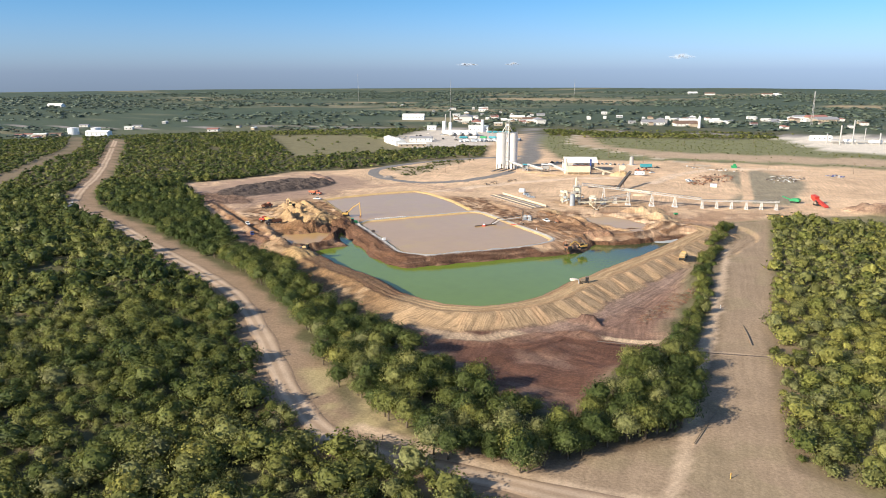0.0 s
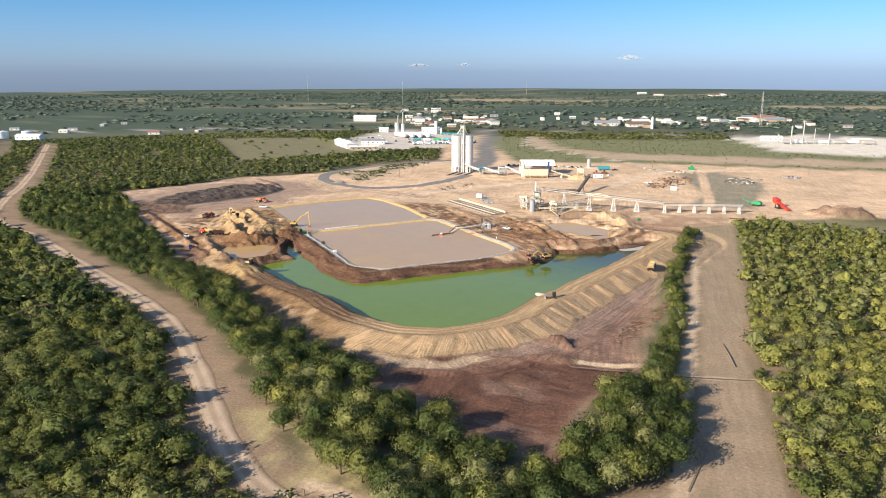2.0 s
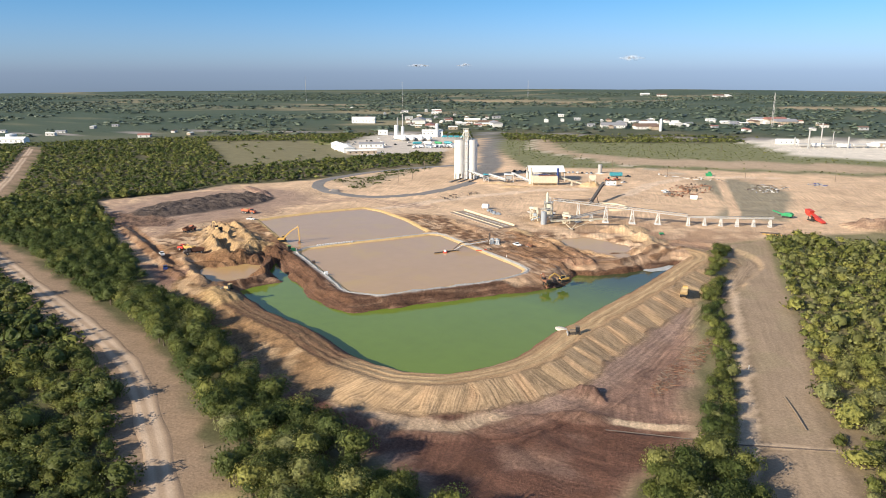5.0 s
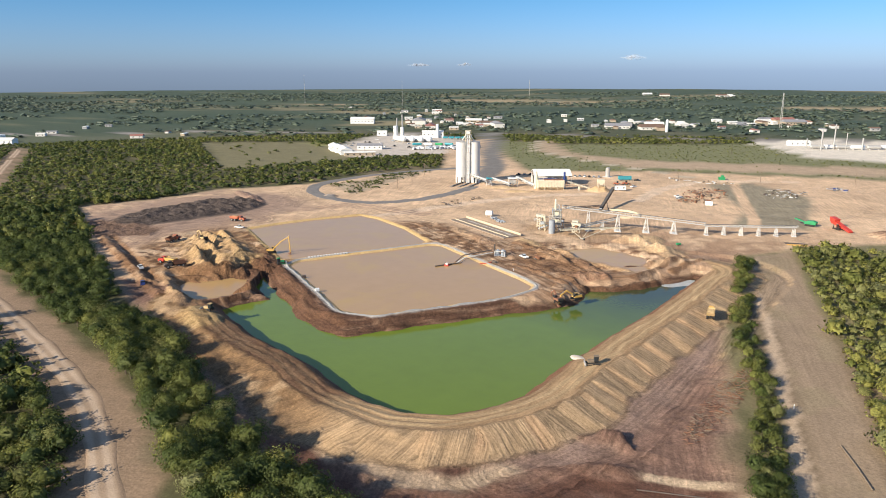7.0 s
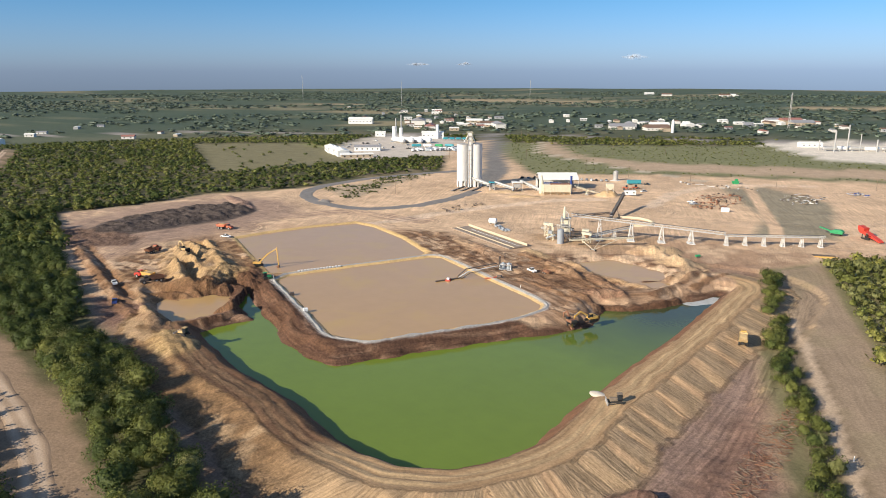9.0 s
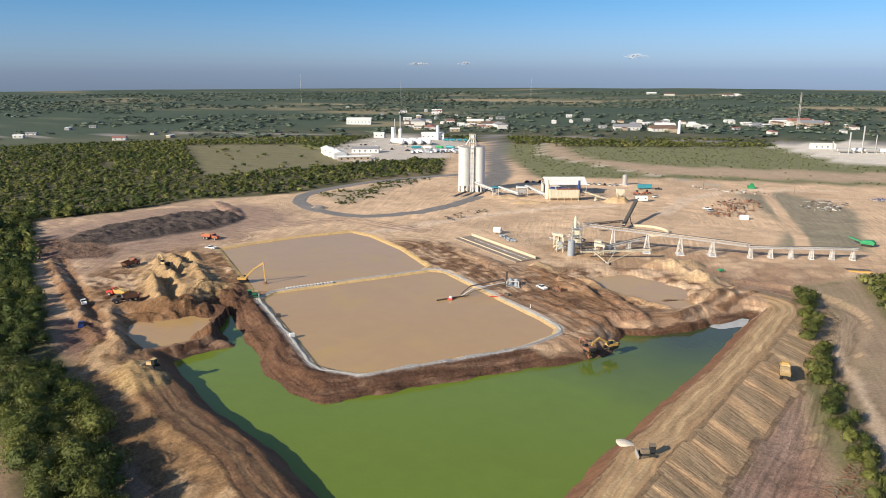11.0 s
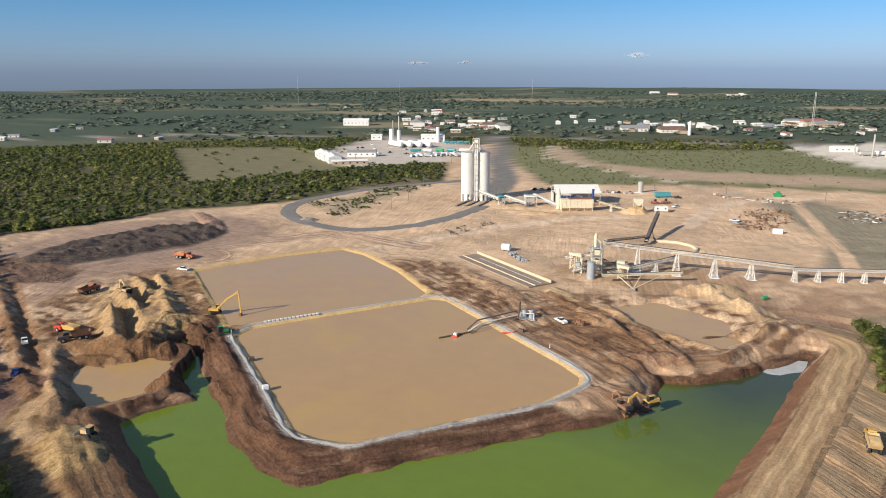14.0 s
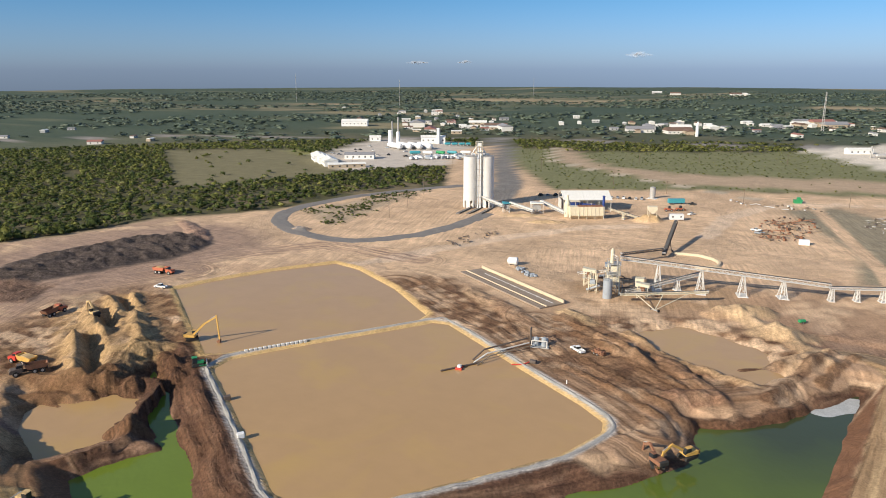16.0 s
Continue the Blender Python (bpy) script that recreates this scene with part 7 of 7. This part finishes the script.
for x_, y_ in ((-434, 486), (-443, 514), (-469, 562), (-471, 733), (-416, 825), (-380, 690), (-330, 672), (-275, 668), (-215, 692), (-150, 720), (-90, 750), (-540, 690), (-620, 640), (-370, 860), (-300, 900), (-600, 930)):
    utility_pole(x_, y_, 10, 40)


def mast(x, y, h, w, label):
    """A lattice mast."""
    t = thing("lattice_mast", x, y, 15, label, "mast", "lattice masts")
    bm = B()
    c3 = [(w * math.cos(a), w * math.sin(a)) for a in (0, 2.09, 4.19)]
    n = int(h / (w * 3))
    for p in c3:
        bar(bm, (*p, 0), (p[0] * 0.35, p[1] * 0.35, h), w * 0.22)
    for i in range(n):
        f0, f1 = i / n, (i + 1) / n
        k0, k1 = 1 - 0.65 * f0, 1 - 0.65 * f1
        for a, b in ((0, 1), (1, 2), (2, 0)):
            bar(bm, (c3[a][0] * k0, c3[a][1] * k0, f0 * h), (c3[b][0] * k1, c3[b][1] * k1, f1 * h), w * 0.12)
    part("lattice", bm, M_STEEL, t)


mast(-1748, 1539, 82, 0.8, "tall thin lattice radio mast on the far plain")
mast(-1280, 1454, 66, 0.7, "tall thin lattice radio mast in the distant town")
mast(-352, 1335, 56, 2.0, "grey lattice tower in the distant town")
mast(-1438, 2330, 60, 1.3, "thin radio mast on the far plain")

# ---- far buildings ----
M_TOWN = [paint("town_wall_white", (0.62, 0.60, 0.56), 0.7, 0.1), paint("town_wall_tan", (0.42, 0.34, 0.25), 0.8, 0.1), paint("town_wall_grey", (0.36, 0.36, 0.36), 0.8, 0.1)]
M_TROOF = [M_ROOF, paint("brown_roof", (0.17, 0.11, 0.08), 0.8), paint("grey_roof", (0.25, 0.25, 0.26), 0.7), paint("red_roof", (0.30, 0.14, 0.11), 0.7)]


def house(x, y, rz, w, d, h, wall, roof, label, category="house", group="town houses"):
    t = thing("house" if category == "house" else "warehouse", x, y, rz, label, category, group, sink=0.3)
    bm = B()
    box(bm, (0, 0, h / 2), (w, d, h))
    part("wall", bm, wall, t)
    bm = B()
    prism(bm, [(-d / 2 - 0.5, h), (0, h + d * 0.18), (d / 2 + 0.5, h), (d / 2 + 0.5, h - 0.2), (-d / 2 - 0.5, h - 0.2)], -w / 2 - 0.5, w / 2 + 0.5)
    part("roof", bm, roof, t)
    for i in range(max(2, int(w / 6))):
        bm = B()
        box(bm, (-w / 2 + (i + 0.5) * w / max(2, int(w / 6)), -d / 2 - 0.03, h * 0.55), (1.6, 0.1, 1.4))
        part("window", bm, M_GLASS, t)


def cluster(cx, cy, rx_, ry_, n, big=False):
    for i in range(n):
        x_, y_ = cx + rs.normal(0, rx_), cy + rs.normal(0, ry_)
        w = rs.uniform(10, 18) if not big else rs.uniform(22, 40)
        d = w * rs.uniform(0.4, 0.7)
        house(x_, y_, rs.choice([40, 130]) + rs.uniform(-8, 8), w, min(d, 24), rs.uniform(3.5, 5.0) if not big else rs.uniform(5, 8), M_TOWN[rs.choice([0, 0, 1, 2])], M_TROOF[rs.choice([0, 0, 0, 1, 1, 2, 2, 3])],
              "low house with a pitched roof among distant trees" if not big else "large low metal building in the distant town", "house" if not big else "warehouse", "town houses" if not big else "town sheds")


cluster(-855, 1090, 60, 60, 16)
cluster(-880, 1180, 90, 70, 14)
cluster(-830, 1080, 50, 50, 5, True)
cluster(-540, 1270, 90, 60, 18)
cluster(-500, 1200, 60, 30, 6, True)
cluster(-400, 1380, 80, 60, 18)
cluster(-370, 1400, 60, 60, 5, True)
cluster(-1050, 1330, 140, 80, 12)
cluster(-1140, 375, 40, 20, 6)
cluster(-1210, 600, 50, 40, 5)
cluster(-1000, 640, 40, 30, 3)
cluster(-960, 2760, 120, 30, 5, True)
house(-978, 1002, 38, 42, 20, 8, M_WHITE, M_ROOF, "long white warehouse by a dry field", "warehouse", "town sheds")
house(-2080, 750, 38, 40, 20, 7, M_WHITE, M_ROOF, "long white building on the far plain", "warehouse", "town sheds")
ch = thing("elevator_tower", -471, 1149, 38, "white tower rising over the distant town", "tower")
bm = B()
tube(bm, (0, 0, 0), (0, 0, 17), 2.2, seg=16)
tube(bm, (0, 0, 17), (0, 0, 20), 2.2, 0.4, seg=16)
part("shaft", bm, M_WHITE, ch)


def round_tank(x, y, r, h, mat, label, group):
    t = thing("storage_tank", x, y, 0, label, "tank", group, sink=0.2)
    bm = B()
    tube(bm, (0, 0, 0), (0, 0, h), r, seg=24)
    part("shell", bm, mat, t)
    bm = B()
    tube(bm, (0, 0, h), (0, 0, h + r * 0.15), r, 0.2, seg=24)
    part("roof", bm, mat, t)


def lying_tank(x, y, rz, L, r, mat, label, group):
    t = thing("pressure_tank", x, y, rz, label, "tank", group, sink=0.1)
    bm = B()
    tube(bm, (-L / 2, 0, r + 0.9), (L / 2, 0, r + 0.9), r, seg=18)
    tube(bm, (L / 2, 0, r + 0.9), (L / 2 + r * 0.6, 0, r + 0.9), r, r * 0.45, seg=18)
    tube(bm, (-L / 2 - r * 0.6, 0, r + 0.9), (-L / 2, 0, r + 0.9), r * 0.45, r, seg=18)
    part("shell", bm, mat, t)
    for sx in (-0.35, 0.35):
        bm = B()
        box(bm, (sx * L, 0, 0.5), (0.8, r * 1.6, 1.2))
        part("saddle", bm, M_CONCRETE, t)


round_tank(-1141, 431, 8, 10, M_WHITE, "large white storage tank by the far dirt road", "far white tanks")
round_tank(-1118, 455, 7, 10, M_WHITE, "large white storage tank by the far dirt road", "far white tanks")
house(-1090, 447, 38, 34, 14, 6, M_WHITE, M_ROOF, "white metal building beside storage tanks", "warehouse", "pad buildings")
# industrial pad
for i in range(3):
    house(-684 + i * 17, 652 - i * 9 + 4, -35, 30, 13, 6, M_WHITE, M_ROOF, "long white metal building on the gravel pad", "warehouse", "pad buildings")
house(-622, 634, 52, 34, 7, 4, M_TOWN[1], M_ROOF, "long low tan building on the gravel pad", "warehouse", "pad buildings")
house(-660, 690, 38, 30, 12, 5, M_WHITE, M_TROOF[2], "white shed with a grey roof on the gravel pad", "warehouse", "pad buildings")
house(-700, 860, 38, 30, 12, 8, M_WHITE, M_ROOF, "white plant building behind the tanks", "warehouse", "pad buildings")
house(-775, 835, 38, 14, 9, 6, M_WHITE, M_ROOF, "small white plant building behind the tanks", "warehouse", "pad buildings")
for i in range(4):
    lying_tank(-694 + i * 9, 782 + i * 7, -20, 26, 3.2, M_WHITE, "white pressure tank lying on saddles", "pressure tanks")
for i in range(6):
    lying_tank(-640 + i * 11 + rs.uniform(-2, 2), 752 + i * 9, rs.uniform(0, 90), 10, 1.6, (M_TEAL, M_WHITE, M_GREENP, M_TEAL, M_WHITE, M_WHITE)[i], "small horizontal tank on the gravel pad", "pad tanks")
for i in range(4):
    lying_tank(-668 + i * 7, 848 + i * 5, 40, 6, 1.4, M_TEAL, "teal horizontal tank at the pad's edge", "pad tanks")
for x_, y_, r_, h_ in ((-735, 820, 3.0, 17), (-728, 826, 2.4, 15), (-690, 858, 2.2, 19), (-752, 842, 0.8, 26), (-733, 832, 0.9, 32)):
    round_tank(x_, y_, r_, h_, M_STEEL if r_ < 1 else M_WHITE, "tall white process column on the gravel pad", "process columns")
for i in range(46):
    f = rs.uniform(0, 1)
    x_, y_ = -618 + f * 52 + rs.normal(0, 4), 722 + f * 50 + rs.normal(0, 9)
    t = thing("white_truck", x_, y_, rs.uniform(0, 180), "white truck or trailer parked on the gravel pad", "truck", "trucks on the pad")
    bm = B()
    box(bm, (-1, 0, 1.9), (6, 2.4, 2.4), bevel=0.1)
    part("box", bm, M_WHITE if i % 3 else M_TANKGREY, t)
    bm = B()
    box(bm, (3.2, 0, 1.4), (1.9, 2.2, 2.0), bevel=0.2)
    part("cab", bm, M_WHITE, t)
    for sx in (-2.8, 2.8):
        bm = B()
        tube(bm, (sx, -1.2, 0.5), (sx, 1.2, 0.5), 0.5, seg=10)
        part("wheel_axle", bm, M_DARK, t)
for i in range(18):
    x_, y_ = -690 + rs.uniform(-50, 70), 735 + rs.uniform(-40, 60)
    pickup(x_, y_, rs.uniform(0, 180), (M_WHITE, M_DARK, M_TANKGREY)[i % 3], "vehicle parked on the gravel pad", "pad vehicles", i % 2 == 0)
# gas plant on the pale pad
for i in range(7):
    lying_tank(-236 + i * 14 + rs.uniform(-3, 3), 1010 + i * 9 + rs.uniform(-8, 8), 30, 14, 2.2, M_WHITE if i % 2 else M_STEEL, "pale pressure vessel on the gas plant's pad", "gas plant vessels")
for x_, y_, r_, h_ in ((-228, 1000, 0.9, 24), (-218, 1018, 0.8, 30), (-206, 1024, 0.5, 20), (-190, 1030, 0.9, 14), (-246, 1012, 0.8, 12)):
    round_tank(x_, y_, r_, h_, M_STEEL, "tall grey process column at the gas plant", "gas plant columns")
house(-262, 1045, 38, 26, 10, 5, M_WHITE, M_ROOF, "white building on the gas plant's pad", "warehouse", "pad buildings")
house(-160, 1075, 38, 22, 9, 5, M_TOWN[1], M_ROOF, "tan building on the gas plant's pad", "warehouse", "pad buildings")

# ---- single trees between the road and the works ----


def tree_proto(seed):
    rs_ = np.random.RandomState(seed)
    t = new("tree")
    q, qf, qn = crown_mesh(rs_, 8, 12, 8, 720, 0.068, 0.95, 0.9)
    me = mesh_from("crown", q, qf.ravel(), np.full(len(qf), 4), M_LEAF_TREE)
    me.polygons.foreach_set("use_smooth", np.ones(len(qf), bool))
    me.attributes.new("custom_normal", "FLOAT_VECTOR", "POINT").data.foreach_set("vector", qn.astype(np.float32).ravel())
    c = new("crown", me)
    c.parent = t
    bm = B()
    tube(bm, (0, 0, -0.05), (0.04, 0.02, 0.55), 0.07, 0.045, seg=7)
    for i in range(5):
        a = math.tau * i / 5 + seed
        tube(bm, (0.03, 0.02, 0.42), (0.45 * math.cos(a), 0.45 * math.sin(a), 1.0 + 0.1 * (i % 2)), 0.035, 0.012, seg=5)
    part("trunk", bm, M_BARK, t, "grey-brown forked trunk")
    return tagged(t, "leafy green tree in the strip beside the dirt road", "tree", "trees of the strip")


protos = [tree_proto(500 + i) for i in range(6)]
rs = np.random.RandomState(77)
x, y = [], []
sx_, sy_ = scatter(-515, -50, 100, 440, 5.0, rs)
inside = (poly_dist(sx_, sy_, STRIP) < 0.5) & ~((sx_ > -165) & (sy_ > 205))
sx_, sy_ = sx_[inside], sy_[inside]
belt = curve_through([(-153, 428), (-140, 379), (-130, 342), (-118, 305), (-106, 276), (-98, 248), (-91, 224), (-86, 205)], 2.3)
sx_ = np.concatenate((sx_, [p.x + rs.uniform(-3.2, 3.2) for p in belt]))
sy_ = np.concatenate((sy_, [p.y + rs.uniform(-2, 2) for p in belt]))
order = np.argsort(np.hypot(sx_ + 190, sy_ - 120))
near = order[:300]
rest = order[300:]
for k, i in enumerate(near):
    thin_strip = sx_[i] > -165 and sy_[i] > 205
    r_ = rs.uniform(2.3, 3.3) if thin_strip else rs.uniform(2.7, 4.8)
    z_ = height(sx_[i], sy_[i])
    m = pose(sx_[i], sy_[i], z_ - 0.1, 0, 0, rs.uniform(0, 360)) @ Matrix.Diagonal((r_, r_, r_ * rs.uniform(0.95, 1.3), 1))
    if k < 6:
        protos[k].matrix_basis = m
    else:
        copy_thing(protos[k % 6], m @ Matrix.Diagonal((*[1 / s for s in protos[k % 6].matrix_basis.to_scale()], 1)))
rr = rs.uniform(2.6, 4.4, rest.size) * np.where((sx_[rest] > -165) & (sy_[rest] > 205), 0.72, 1.0)
brush_mass("tree_belt", sx_[rest], sy_[rest], rr, rr * rs.uniform(1.4, 1.9, rest.size), BRUSH_NEAR, "dense green trees along the works' edge", rs, shift=-0.35)
# low shrubs inside the loop road, along the yards and by the debris
gx_ = rs.uniform(-500, -440, 900)
gy_ = rs.uniform(445, 580, 900)
kk = (near_dist(gx_, gy_, LOOPBUSH) < 4) & (vnoise(gx_, gy_, 9, 70) > -0.2)
r_ = rs.uniform(0.6, 1.5, 900)
brush_mass("low_shrubs", gx_[kk], gy_[kk], r_[kk], r_[kk] * 1.2, BRUSH_FAR, "sparse grey-green shrubs on sandy ground", rs)

# ---- small clouds low over the horizon ----
M_CLOUD = bpy.data.materials.new("cloud")
M_CLOUD.use_nodes = True
cn = M_CLOUD.node_tree
cb = cn.nodes["Principled BSDF"]
cb.inputs["Base Color"].default_value = (0.86, 0.86, 0.88, 1)
cb.inputs["Roughness"].default_value = 1.0
ctr = cn.nodes.new("ShaderNodeBsdfTransparent")
cmx = cn.nodes.new("ShaderNodeMixShader")
cmx.inputs[0].default_value = 0.07
cn.links.new(ctr.outputs[0], cmx.inputs[1])
cn.links.new(cb.outputs[0], cmx.inputs[2])
cn.links.new(cmx.outputs[0], cn.nodes["Material Output"].inputs[0])
rs = np.random.RandomState(5)
for cx_, cy_, cz_, wide, tall in ((-1850, 4180, 168, 62, 24), (-2930, 3480, 128, 60, 18), (-2710, 3660, 130, 40, 18)):
    t = new("cloud")
    t.matrix_basis = pose(cx_, cy_, cz_, 0, 0, 32)
    tagged(t, "small thin white cloud low over the horizon", "cloud", "small clouds")
    bm = B()
    for i in range(16):
        u = rs.uniform(-1, 1)
        k_ = 1 - 0.75 * abs(u)
        bmesh.ops.create_icosphere(bm, subdivisions=2, radius=1.0, matrix=pose(u * wide, rs.uniform(-20, 20), rs.uniform(-0.3, 0.6) * tall * k_) @ Matrix.Diagonal((wide * 0.3, 18, tall * k_ * rs.uniform(0.3, 0.7), 1)))
    for f_ in bm.faces:
        f_.smooth = True
    tagged(part("vapour", bm, M_CLOUD, t), kind="stuff")
